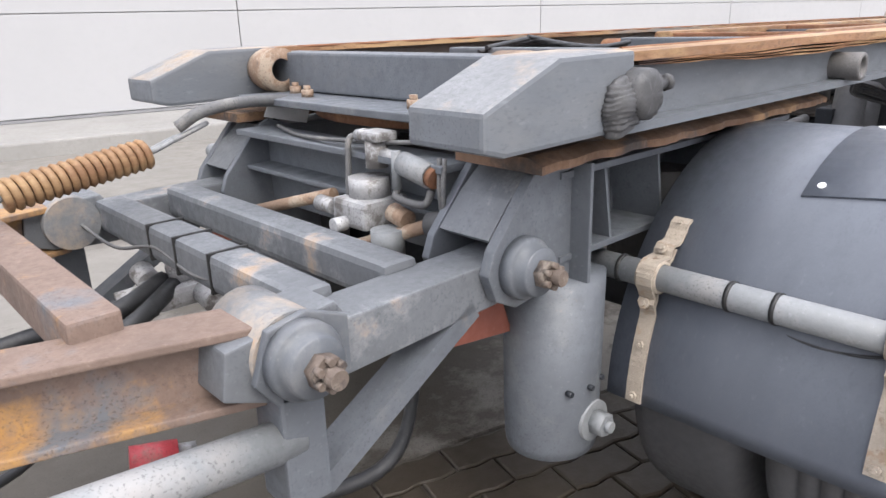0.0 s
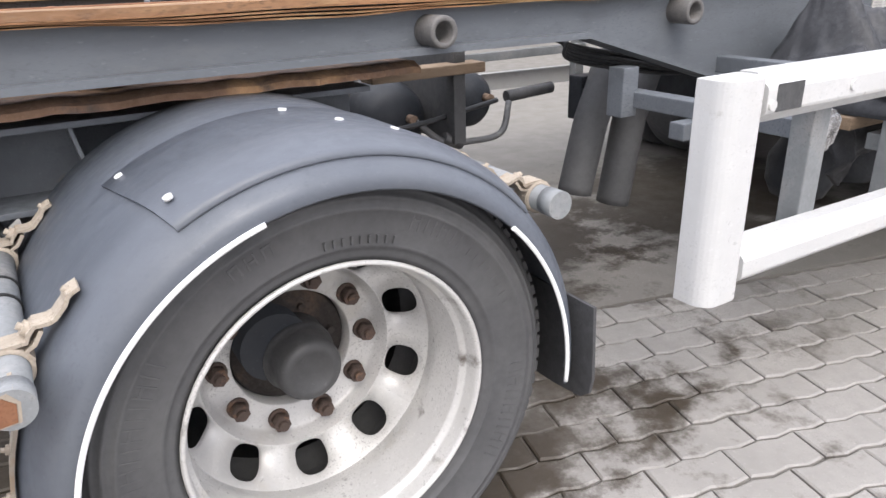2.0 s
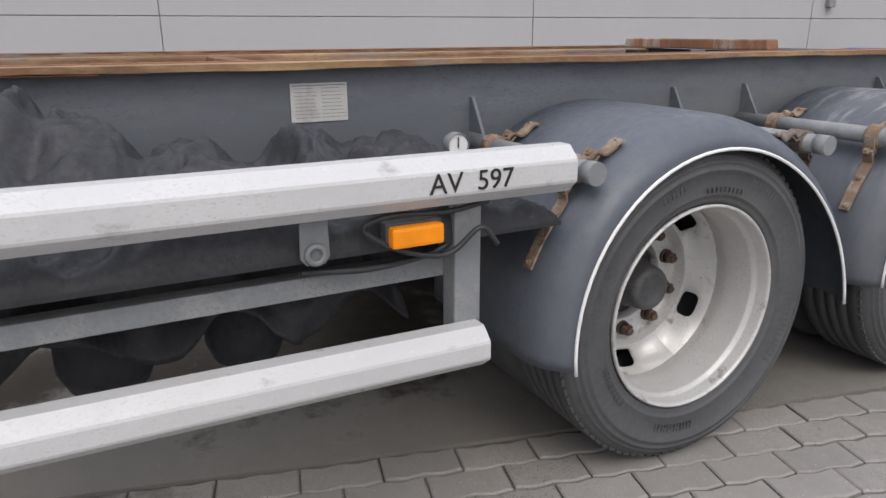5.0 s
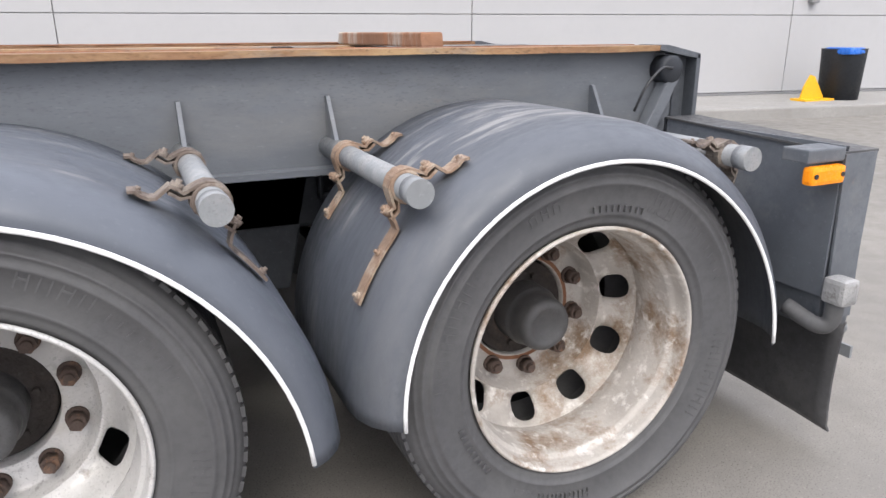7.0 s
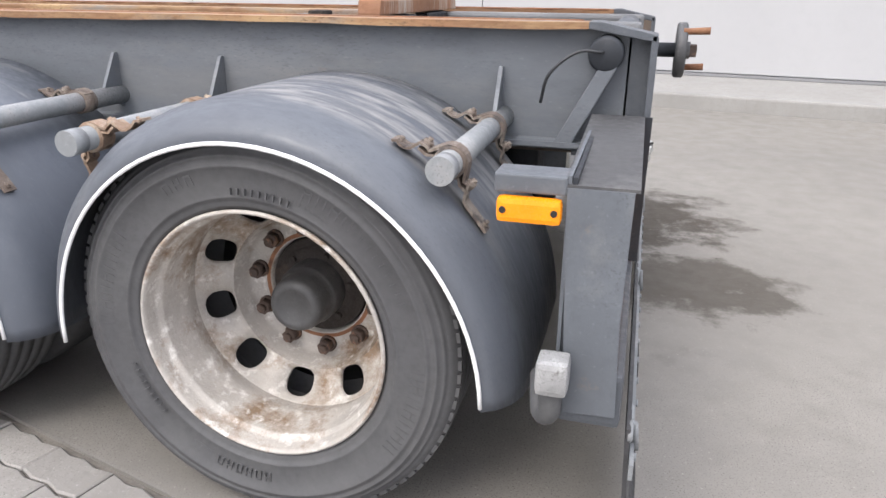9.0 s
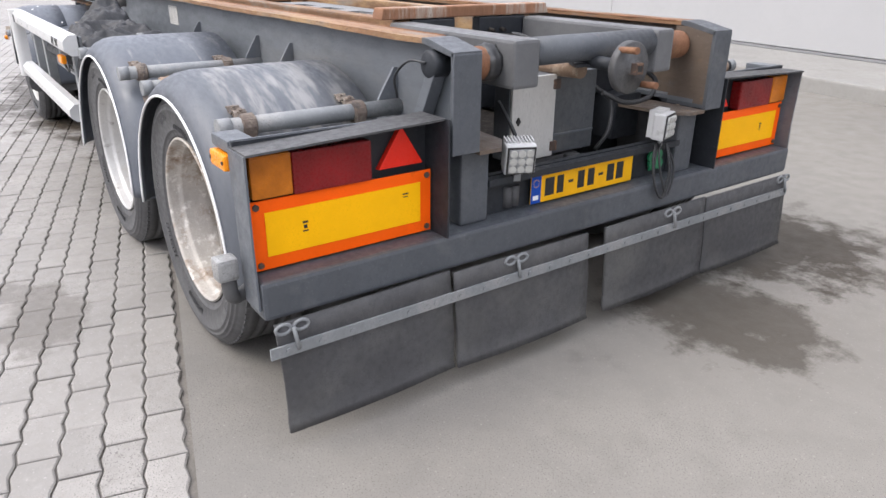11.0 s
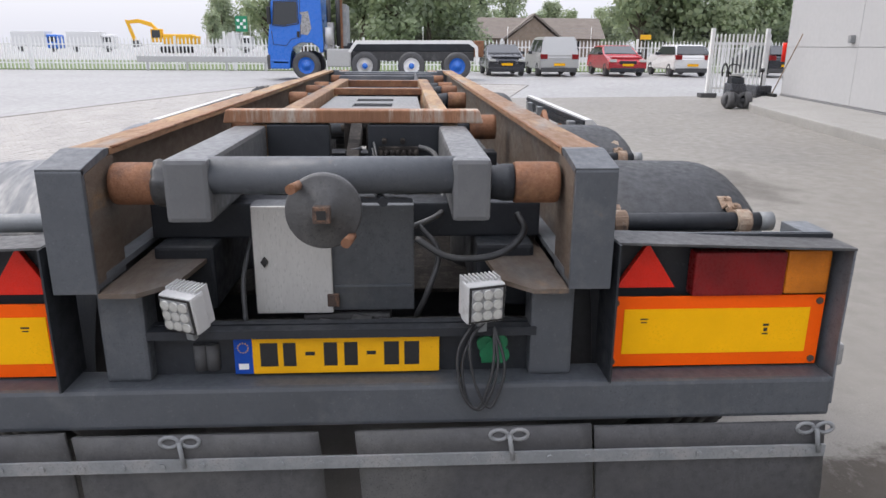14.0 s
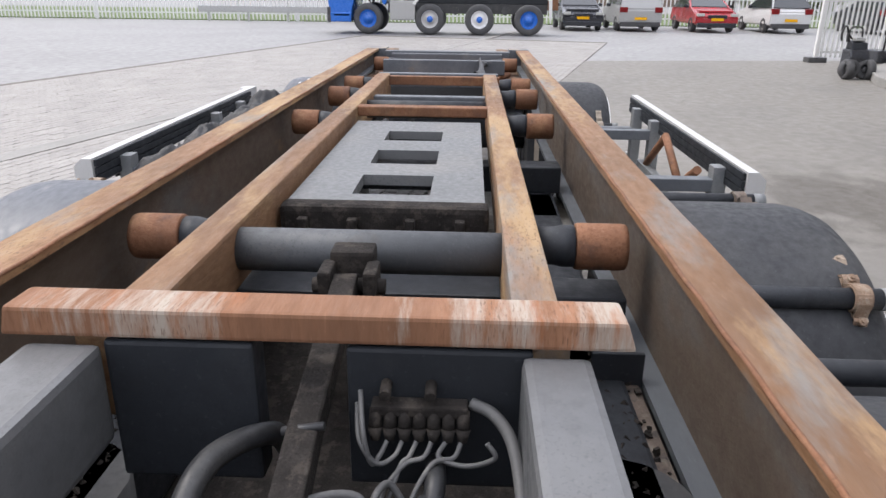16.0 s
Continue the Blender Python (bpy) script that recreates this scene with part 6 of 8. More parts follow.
cyl_part("filter_cap", (-5.36, -0.385, 0.885), (-5.36, -0.40, 0.882), 0.02, rust, v3)
cyl_part("pipe_stub", (-5.37, -0.29, 0.925), (-5.37, -0.29, 0.85), 0.010, pipe_grey, v3)
cyl_part("track_rod", (-5.42, 0.30, 0.715), (-5.36, -0.03, 0.80), 0.014, clamp_rust)
cyl_part("track_rod", (-5.44, -0.14, 0.705), (-5.36, -0.38, 0.79), 0.014, clamp_rust)
cyl_part("rubber_bellows", (-5.36, -0.38, 0.79), (-5.35, -0.43, 0.80), 0.026, black_rubber)
for pts, r in (([(-5.35, -0.135, 0.94), (-5.37, -0.125, 0.93), (-5.38, -0.13, 0.86), (-5.39, -0.14, 0.80)], 0.007), ([(-5.37, -0.29, 0.85), (-5.38, -0.30, 0.835), (-5.37, -0.37, 0.83), (-5.36, -0.385, 0.86)], 0.008),
               ([(-5.35, -0.40, 0.92), (-5.36, -0.41, 0.86), (-5.35, -0.405, 0.80)], 0.005), ([(-5.35, -0.415, 0.92), (-5.365, -0.425, 0.86), (-5.36, -0.42, 0.80)], 0.005),
               ([(-5.30, 0.30, 0.92), (-5.34, 0.1, 0.915), (-5.34, -0.2, 0.93), (-5.30, -0.35, 0.94)], 0.005)):
    cable("air_line", pts, r, hose_grey, drawbar)
for pts, r, m in (([(-6.5, 0.25, 0.5), (-6.1, 0.22, 0.57), (-5.92, 0.13, 0.61), (-5.78, 0.2, 0.63)], 0.02, hose_black), ([(-6.5, 0.1, 0.48), (-6.05, 0.06, 0.55), (-5.9, 0.06, 0.6), (-5.77, 0.17, 0.62)], 0.02, hose_black),
                  ([(-6.6, 0.3, 0.5), (-6.2, 0.30, 0.52), (-5.95, 0.28, 0.48), (-5.7, 0.2, 0.45), (-5.5, 0.0, 0.5)], 0.012, hose_black), ([(-6.4, 0.0, 0.5), (-6.1, 0.1, 0.56), (-6.0, 0.2, 0.54), (-6.2, 0.3, 0.5)], 0.014, hose_black),
                  ([(-5.83, 0.47, 0.74), (-5.80, 0.30, 0.70), (-5.78, 0.1, 0.735), (-5.78, -0.1, 0.72), (-5.77, -0.3, 0.75)], 0.004, hose_grey),
                  ([(-5.3, 0.35, 0.68), (-5.4, 0.2, 0.70), (-5.42, 0.0, 0.66), (-5.4, -0.2, 0.62)], 0.009, hose_black),
                  ([(-6.6, -0.1, 0.25), (-6.1, -0.2, 0.22), (-5.77, -0.27, 0.27), (-5.5, -0.36, 0.31), (-5.3, -0.25, 0.42), (-5.15, -0.16, 0.60)], 0.016, hose_black)):
    cable("hose", pts, r, m, drawbar)
coup = sub("hose_coupling", box(nb(), -5.77, -5.62, 0.13, 0.25, 0.575, 0.625, 0.014), alloy, drawbar, "grey cast hose coupling")
for p0, p1, r in (((-5.69, 0.19, 0.625), (-5.69, 0.19, 0.672), 0.03), ((-5.62, 0.2, 0.605), (-5.58, 0.2, 0.605), 0.034), ((-5.66, 0.13, 0.60), (-5.66, 0.07, 0.59), 0.03), ((-5.74, 0.25, 0.615), (-5.74, 0.30, 0.63), 0.027), ((-5.83, 0.2, 0.60), (-5.77, 0.19, 0.605), 0.027), ((-5.64, 0.23, 0.62), (-5.61, 0.26, 0.66), 0.026), ((-5.83, 0.15, 0.59), (-5.77, 0.155, 0.595), 0.027)):
    sub("coupling_knob", rod(nb(), p0, p1, r, 16), alloy, coup)
for pts in ([(-6.5, 0.27, 0.44), (-6.2, 0.26, 0.50), (-5.98, 0.23, 0.565), (-5.83, 0.2, 0.60)], [(-6.5, 0.16, 0.40), (-6.15, 0.17, 0.46), (-5.97, 0.15, 0.545), (-5.83, 0.15, 0.59)]):
    cable("hose", pts, 0.022, hose_black, drawbar)
red_cap = mat("red_cap", (0.42, 0.05, 0.06), 0.5, vary=0.25, scale=12, spot=(0.2, 0.12, 0.1), spot_at=0.55, bump=0.2)
for a, b in (((-6.12, 0.02, 0.50), (-6.05, 0.0, 0.52)), ((-6.02, -0.28, 0.50), (-5.95, -0.30, 0.49)), ((-6.15, 0.3, 0.52), (-6.09, 0.28, 0.54))):
    hd = sub("coupling_head", rod(nb(), a, b, 0.028, 14), red_cap, drawbar, "red hose coupling head")
    sub("collar", rod(nb(), b, Vector(b) + (Vector(b) - Vector(a)) * 0.4, 0.02, 12), alloy, hd)
for k in range(5):
    cable("hose", [(-6.5, 0.25 - 0.09 * k, 0.46), (-6.2, 0.22 - 0.1 * k, 0.50 + 0.02 * (k % 2)), (-6.02, 0.25 - 0.05 * k, 0.47), (-5.85, 0.2 - 0.03 * k, 0.45 + 0.01 * k), (-5.7, 0.1, 0.46)], 0.009 + 0.003 * (k % 2), hose_black, drawbar)
# support spring with shackles
bm = nb()
A, B, turns, per = Vector((-6.02, 0.22, 0.865)), Vector((-5.72, 0.25, 0.905)), 17, 12
axis = (B - A).normalized()
e1 = axis.orthogonal().normalized()
e2 = axis.cross(e1)
sweep(bm, [A + (B - A) * i / (turns * per) + 0.027 * (math.cos(2 * math.pi * i / per) * e1 + math.sin(2 * math.pi * i / per) * e2) for i in range(turns * per + 1)], 0.0085, 6)
spr = sub("support_spring", bm, rust_top, drawbar, "rusty coil spring")
for c0, c1 in (((-5.72, 0.25, 0.905), (-5.66, 0.24, 0.93)), ((-5.67, 0.24, 0.925), (-5.60, 0.22, 0.955)), ((-6.02, 0.22, 0.865), (-6.09, 0.21, 0.85))):
    a, b = Vector(c0), Vector(c1)
    d = b - a
    side = d.cross(Vector((0.3, 0, 1))).normalized()
    sub("shackle", sweep(nb(), [a + d * (0.5 - 0.6 * math.cos(2 * math.pi * k / 16)) + side * 0.018 * math.sin(2 * math.pi * k / 16) for k in range(16)], 0.006, 8, closed=True), pipe_grey, spr)
cable("chain_hose", [(-5.60, 0.22, 0.955), (-5.55, 0.20, 0.985), (-5.45, 0.22, 0.995), (-5.33, 0.28, 0.985), (-5.22, 0.34, 0.97)], 0.014, hose_grey, drawbar, "grey sleeved hose")
bm = nb()
prism(bm, [(-5.27, 0.93), (-5.14, 0.90), (-5.12, 0.965), (-5.24, 0.99)], 0.42, 0.425)
sub("white_tag", bm, white_strip, drawbar, "crumpled white sheet tag")
# cable coils between the rails
for k in range(6):
    cable("loose_cable", [(-4.6 + 0.02 * k, 0.33 - 0.015 * k, 1.0 + 0.012 * k), (-4.3, 0.28 + 0.02 * math.sin(k), 1.04 + 0.008 * k), (-4.0 - 0.05 * k, 0.26, 1.03 + 0.01 * k), (-3.75, 0.22 + 0.015 * k, 1.05 - 0.01 * k)], 0.008)

# amber lamp on a bent bracket at the front mudguard tube
bm = nb()                              # a thin strap whose outer flange is folded down and whose end is folded up
flat_arm(bm, [(-5.052, -1.185, 0.689), (-5.075, -1.185, 0.686), (-5.185, -1.18, 0.655), (-5.203, -1.18, 0.652)], 0.046, 0.0035)
prism(bm, [(-5.198, 0.650), (-5.06, 0.688), (-5.048, 0.672), (-5.052, 0.645), (-5.115, 0.640), (-5.192, 0.640)], -1.2095, -1.2065)
flat_arm(bm, [(-5.198, -1.178, 0.651), (-5.208, -1.178, 0.668), (-5.228, -1.175, 0.708)], 0.036, 0.0035)
br = part("lamp_bracket", bm, clamp_dust, trailer, "bent sheet-metal lamp bracket with rust")
part("rust_stain", prism(nb(), [(-5.098, 0.674), (-5.066, 0.683), (-5.053, 0.671), (-5.056, 0.647), (-5.10, 0.643)], -1.2108, -1.2096), rust, br, "orange rust stain")
m = Matrix.Translation((-5.14, -1.207, 0.622)) @ Matrix.Rotation(radians(-12), 4, "Z") @ Matrix.Rotation(radians(-9), 4, "Y")
bm = nb()
outline = [(0.04 * e + 0.0165 * math.cos(radians(a)), 0.0165 * math.sin(radians(a))) for e, a0 in ((1, -90), (-1, 90)) for a in range(a0, a0 + 181, 20)]
prism(bm, outline, -0.012, 0.012, bev=0.004)
bmesh.ops.transform(bm, matrix=m, verts=bm.verts[:])
part("amber_marker", bm, orange_lens, br, "bright amber marker lamp")
part("lamp_core", box(nb(), -0.014, 0.014, -0.0135, 0.0, -0.010, 0.010, 0.001, m), orange_dirty, br)
for x in (-0.037, 0.037):
    bm = rod(nb(), (x, 0, 0), (x, -0.0135, 0), 0.0055, 12)
    bmesh.ops.transform(bm, matrix=m, verts=bm.verts[:])
    part("screw", bm, ink, br)
cable("lamp_cable", [(-5.03, -0.72, 0.645), (-5.04, -0.85, 0.63), (-5.05, -0.95, 0.615), (-5.05, -1.03, 0.62), (-5.07, -1.10, 0.648), (-5.08, -1.15, 0.645)], 0.003, hose_black, br)

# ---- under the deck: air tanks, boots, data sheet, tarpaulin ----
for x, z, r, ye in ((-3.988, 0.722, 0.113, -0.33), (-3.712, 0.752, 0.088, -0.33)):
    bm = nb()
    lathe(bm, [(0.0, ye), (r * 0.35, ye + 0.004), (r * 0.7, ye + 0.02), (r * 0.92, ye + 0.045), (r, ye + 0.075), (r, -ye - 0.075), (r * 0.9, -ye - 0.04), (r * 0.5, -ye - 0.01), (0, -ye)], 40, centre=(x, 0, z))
    tk = part("air_tank", bm, dark_shade_paint, trailer, "round dark grey air tank")
    part("fitting", rod(nb(), (x + 0.03, ye + 0.01, z + 0.01), (x + 0.03, ye - 0.025, z + 0.01), 0.014, 8), clamp_rust, tk)
    part("tank_strap", lathe(nb(), [(r + 0.001, ye + 0.14), (r + 0.005, ye + 0.14), (r + 0.005, ye + 0.18), (r + 0.001, ye + 0.18)], 40, centre=(x, 0, z)), hub_grey, tk)
bm = nb()
box(bm, -3.86, -3.82, -0.42, 0.42, 0.66, 0.96, 0.004)
part("tank_bracket", bm, hub_grey, trailer)
bm = nb()
box(bm, -4.13, -3.775, -0.45, -0.38, 0.860, 0.888, 0.004)
part("timber_strip", bm, wood_old, trailer, "pale wooden strip")
cable("air_line", [(-4.15, -0.36, 0.712), (-3.95, -0.37, 0.722), (-3.8, -0.37, 0.742), (-3.67, -0.36, 0.757)], 0.008)
cable("air_line", [(-3.95, -0.36, 0.727), (-3.88, -0.39, 0.667), (-3.8, -0.4, 0.657), (-3.68, -0.4, 0.667), (-3.62, -0.36, 0.747)], 0.01, hose_grey)
part("drain_valve", rod(nb(), (-3.88, -0.39, 0.677), (-3.82, -0.39, 0.652), 0.018, 10), hub_grey, trailer)
part("tank_valve", rod(nb(), (-3.60, -0.33, 0.757), (-3.42, -0.33, 0.767), 0.018, 12), hub_grey, trailer)
for x, dz in ((-3.40, 0.0), (-3.22, -0.07)):
    bm = nb()
    sweep(bm, [(x + 0.16, -0.42, 0.86), (x + 0.06, -0.44, 0.66), (x, -0.45, 0.46 + dz), (x - 0.004, -0.45, 0.44 + dz)], 0.055, 20)
    part("rubber_boot", bm, black_rubber, trailer, "hanging black rubber sleeve")
for k in range(6):
    cable("brake_hose", [(-3.52, -0.46 - 0.012 * k, 0.93), (-3.44 - 0.01 * k, -0.50, 0.905 - 0.006 * k), (-3.25, -0.52 + 0.01 * math.sin(k * 2), 0.868 - 0.009 * k), (-3.05, -0.52, 0.825 - 0.006 * k), (-2.85, -0.5, 0.80)], 0.0055)
bm = nb()
box(bm, -3.35, -2.1, -0.40, -0.34, 0.66, 0.80, 0.005)
part("inner_sill", bm, dark_shade_paint, trailer)
bm = nb()
for x, r, h in ((-2.62, 0.11, 0.16), (-2.30, 0.10, 0.14)):
    lathe(bm, [(0, 0.36), (r * 0.8, 0.37), (r, 0.42), (r, 0.50), (r * 0.7, 0.56), (r * 0.7, 0.72), (0, 0.72)], 28)
    bmesh.ops.transform(bm, matrix=Matrix.Translation((x, -0.75, 0)) @ Matrix.Rotation(math.pi / 2, 4, "X"), verts=[v for v in bm.verts if not v.tag])
    for v in bm.verts:
        v.tag = True
part("storage_canister", bm, dark_shade_paint, trailer, "dusty canister under the shelf")
bm = nb()
box(bm, -2.095, -1.94, -0.6145, -0.6115, 0.93, 1.03)
sheet = part("data_sheet", bm, sheet_white, near_rail, "weathered paper data sheet")
bm = nb()
for k in range(9):
    w = random.uniform(0.05, 0.07)
    for x in (-2.085, -2.012):
        box(bm, x, x + w, -0.6152, -0.6146, 0.94 + k * 0.0095, 0.9415 + k * 0.0095)
box(bm, -2.09, -1.945, -0.6152, -0.6146, 1.023, 1.026)
part("text_bar", bm, seam_dark, sheet)
bm = nb()
box(bm, -2.085, -1.972, -1.245, -1.215, 0.752, 0.795, 0.008)
mk = part("side_marker", bm, orange_lens, sg, "amber side marker lamp")
part("lamp_base", box(nb(), -2.09, -1.967, -1.22, -1.19, 0.748, 0.80, 0.004), hub_grey, mk)
cable("marker_cable", [(-1.85, -1.21, 0.82), (-1.95, -1.22, 0.81), (-2.08, -1.22, 0.815), (-2.13, -1.21, 0.79), (-2.05, -1.22, 0.74), (-1.95, -1.22, 0.72), (-1.88, -1.23, 0.77), (-1.84, -1.235, 0.73)], 0.006, hose_black, sg)
cable("marker_cable", [(-2.25, -1.17, 0.71), (-2.1, -1.18, 0.70), (-1.95, -1.18, 0.72), (-1.90, -1.19, 0.78)], 0.007, hose_black, sg)
bm = nb()
sweep(bm, [(-2.235 + 0.017 * math.cos(k * math.pi / 8), -1.215, 0.757 + 0.017 * math.sin(k * math.pi / 8)) for k in range(16)], 0.006, 8, closed=True)
part("lashing_ring", bm, pipe_grey, sg, "galvanised lashing ring")
part("ring_strap", prism(nb(), [(-2.262, 0.84), (-2.208, 0.84), (-2.206, 0.75), (-2.216, 0.735), (-2.252, 0.735), (-2.264, 0.75)], -1.21, -1.203, bev=0.002), pipe_grey, sg)
bm = nb()                              # crumpled clear wrapping with sharp facets
bmesh.ops.create_icosphere(bm, subdivisions=4, radius=1.0)
for v in bm.verts:
    d = Vector([math.copysign(abs(c) ** 0.55, c) for c in v.co])
    k = 1 + 0.22 * noise.noise(v.co * 2.6) + 0.10 * abs(noise.noise(v.co * 7))
    v.co = Matrix.Rotation(0.3, 3, "Y") @ Vector((d.x * 0.036 * k, d.y * 0.026 * k, d.z * 0.05 * k)) + Vector((-3.17, -1.10, 0.73))
part("foil_lamp", bm, foil, sg, "lamp wrapped in shiny crumpled foil")


def tarp(name, label, spots, x0, x1, y0, y1, base, seed, nx=150, ny=54):
    """A heap of creased sheet: humps (x, y, height, width) with folds, closed below."""
    bm = nb()
    top, low = [], []
    for i in range(nx + 1):
        rt, rl = [], []
        for j in range(ny + 1):
            x, y = x0 + (x1 - x0) * i / nx, y0 + (y1 - y0) * j / ny
            e = min(1.0, 5.0 * min(i / nx, 1 - i / nx, j / ny, 1 - j / ny)) ** 0.5
            hgt = 0.11 + max(h_ * math.exp(-((((x - cx) / w_) ** 2 + ((y - cy) / (w_ * 1.5)) ** 2) ** 1.35)) for cx, cy, h_, w_ in spots)
            p = Vector((x * 6, y * 6, seed))
            fold = abs(noise.noise(p)) * 0.10 + abs(noise.noise(p * 2.3 + Vector((4, 0, 0)))) * 0.07 + abs(noise.noise(p * 5.1 + Vector((0, 7, 0)))) * 0.035
            sh = noise.noise_vector(p * 0.9) * 0.05
            rt.append(bm.verts.new((x + sh.x * e, y + sh.y * e * 0.6, base + (hgt - fold * 0.75) * e + 0.01)))
            rl.append(bm.verts.new((x, y, base)))
        top.append(rt)
        low.append(rl)
    for i in range(nx):
        for j in range(ny):
            bm.faces.new((top[i][j], top[i + 1][j], top[i + 1][j + 1], top[i][j + 1])).smooth = True
    ring = [(i, 0) for i in range(nx)] + [(nx, j) for j in range(ny)] + [(i, ny) for i in range(nx, 0, -1)] + [(0, j) for j in range(ny, 0, -1)]
    for (a, b), (c, d) in zip(ring, ring[1:] + ring[:1]):
        bm.faces.new((top[a][b], top[c][d], low[c][d], low[a][b]))
    for rl in low:
        for v in rl:
            if not v.link_faces:
                bm.verts.remove(v)
    for v in bm.verts:
        v.co.x += lay(v.co.x)
    return tagged(part(name, bm, tarp_black), label, "tarpaulin")


heap = tarp("tarpaulin", "crumpled black tarpaulin heaped on the side shelf", [(-2.74, -0.82, 0.24, 0.11), (-2.60, -0.84, 0.17, 0.14), (-2.87, -0.9, 0.12, 0.12), (-2.42, -0.9, 0.10, 0.2), (-2.12, -0.84, 0.12, 0.12), (-1.92, -0.88, 0.09, 0.2), (-1.7, -0.9, 0.06, 0.1)], -2.98, -1.62, -1.19, -0.66, 0.735, 2.7)

# the sheet's loose end hangs behind the guard, below the shelf
bm = nb()
def fold(x, z, back):
    p = Vector((x * 7, z * 5, 9.1))
    return Vector((x + 0.02 * noise.noise(p * 1.7), -1.03 + 0.09 * noise.noise(p) + 0.05 * abs(noise.noise(p * 2.4)) + back, z + 0.03 * noise.noise(p * 1.3)))
grid = [[[bm.verts.new(fold(-2.86 + 0.94 * i / 50, 0.75 - (0.20 + 0.05 * math.sin(i * 0.4)) * j / 14, b)) for j in range(15)] for i in range(51)] for b in (0.0, 0.012)]
for g in grid:
    for i in range(50):
        for j in range(14):
            bm.faces.new((g[i][j], g[i + 1][j], g[i + 1][j + 1], g[i][j + 1])).smooth = True
for i in range(50):
    for j in (0, 14):
        bm.faces.new((grid[0][i][j], grid[0][i + 1][j], grid[1][i + 1][j], grid[1][i][j]))
for j in range(14):
    for i in (0, 50):
        bm.faces.new((grid[0][i][j], grid[0][i][j + 1], grid[1][i][j + 1], grid[1][i][j]))
part("hanging_fold", bm, tarp_black, heap, "hanging fold of black sheet")

# ---- pavers ----
U = Vector((math.cos(math.atan(SLOPE)), math.sin(math.atan(SLOPE)), 0))
V = Vector((U.y, -U.x, 0))            # towards the open yard
O = Vector((0, edge_y(0), 0))
PL, PW = 0.222, 0.112
zig = [(0, 0), (PL / 4, 0.010), (PL / 2, 0), (3 * PL / 4, 0.010), (PL, 0)]


def paver_mesh(bm, base_u, base_v, dz, tilt):
    gap, drop = 0.003, 0.004
    lo = [(u, v) for u, v in zig]
    hi = [(u, v + PW) for u, v in zig[::-1]]
    ring = lo + hi
    cu, cv = PL / 2, PW / 2 + 0.005
    outs, ins = [], []
    for u, v in ring:
        du, dv = cu - u, cv - v
        gu, gv = math.copysign(1, du) if abs(du) > 0.01 else 0, math.copysign(1, dv)
        def place(k, z):
            p = O + (base_u + u + gu * k) * U + (base_v + v + gv * k) * V
            return bm.verts.new((p.x, p.y, z + dz + tilt * (u - cu)))
        outs.append((place(gap, -0.02), place(gap, -drop)))
        ins.append(place(gap + 0.005, 0.0))
    n = len(ring)
    for i in range(n):
        j = (i + 1) % n
        bm.faces.new((outs[i][0], outs[j][0], outs[j][1], outs[i][1]))
        bm.faces.new((outs[i][1], outs[j][1], ins[j], ins[i]))
    # the top, as four convex quads
    for k in range(4):
        bm.faces.new((ins[k], ins[k + 1], ins[8 - k], ins[9 - k]))


bm = nb()
q = [O + a * U + b * V for a, b in ((-24.5, 0.0), (6, 0.0), (6, 8.8), (-24.5, 8.8))]
bm.faces.new([bm.verts.new((p.x, p.y, -0.012)) for p in q])
paving = tagged(part("paving", bm, joint_dirt), "grey interlocking concrete pavers with dark dirty joints", "paving", kind="structure")

# ---- the yard beyond: truck, cars, fence, trees ----
blue_paint = mat("blue_paint", (0.008, 0.13, 0.55), 0.3, vary=0.08, scale=2, bump=0.0, coat=0.5)
white_car = mat("white_car", (0.62, 0.62, 0.61), 0.3, vary=0.04, bump=0.0, coat=0.5)
silver_car = mat("silver_car", (0.42, 0.42, 0.41), 0.35, metal=0.3, vary=0.05, bump=0.0, coat=0.5)
red_car = mat("red_car", (0.35, 0.012, 0.02), 0.3, vary=0.05, bump=0.0, coat=0.5)
black_car = mat("black_car", (0.012, 0.014, 0.02), 0.25, vary=0.1, bump=0.0, coat=0.5)
car_glass = mat("car_glass", (0.02, 0.024, 0.028), 0.08, vary=0.1, bump=0.0, coat=0.5)
yellow_paint = mat("yellow_paint", (0.75, 0.40, 0.01), 0.45, vary=0.12, scale=3, bump=0.05)
fence_white = mat("fence_white", (0.72, 0.72, 0.70), 0.5, vary=0.05, bump=0.0)
bark = mat("bark", (0.09, 0.07, 0.05), 0.9, vary=0.3, bump=0.6)
# leaf greens paler than real foliage: distant haze mixed into the colour
hazy_leaf_mats = [mat("leaf_%d" % i, c, 0.6, vary=0.35, scale=0.8, bump=0.0) for i, c in enumerate(((0.22, 0.265, 0.17), (0.25, 0.30, 0.18), (0.205, 0.25, 0.175), (0.28, 0.315, 0.195)))]
for m_ in hazy_leaf_mats:                   # thin leaves let part of the light through; the pale tint adds to the haze
    nt_ = m_.node_tree
    glow, blend = nt_.nodes.new("ShaderNodeBsdfTranslucent"), nt_.nodes.new("ShaderNodeMixShader")
    glow.inputs[0].default_value = (0.38, 0.45, 0.26, 1)
    blend.inputs[0].default_value = 0.45
    nt_.links.new(nt_.nodes["Principled BSDF"].outputs[0], blend.inputs[1])
    nt_.links.new(glow.outputs[0], blend.inputs[2])
    nt_.links.new(blend.outputs[0], nt_.nodes["Material Output"].inputs[0])
roof_tile = mat("roof_tile", (0.16, 0.135, 0.115), 0.8, vary=0.2, scale=1.0, bump=0.3, stretch=(1, 1, 4))
brick_wall = mat("brick_wall", (0.22, 0.17, 0.13), 0.85, vary=0.2, scale=2, bump=0.3)
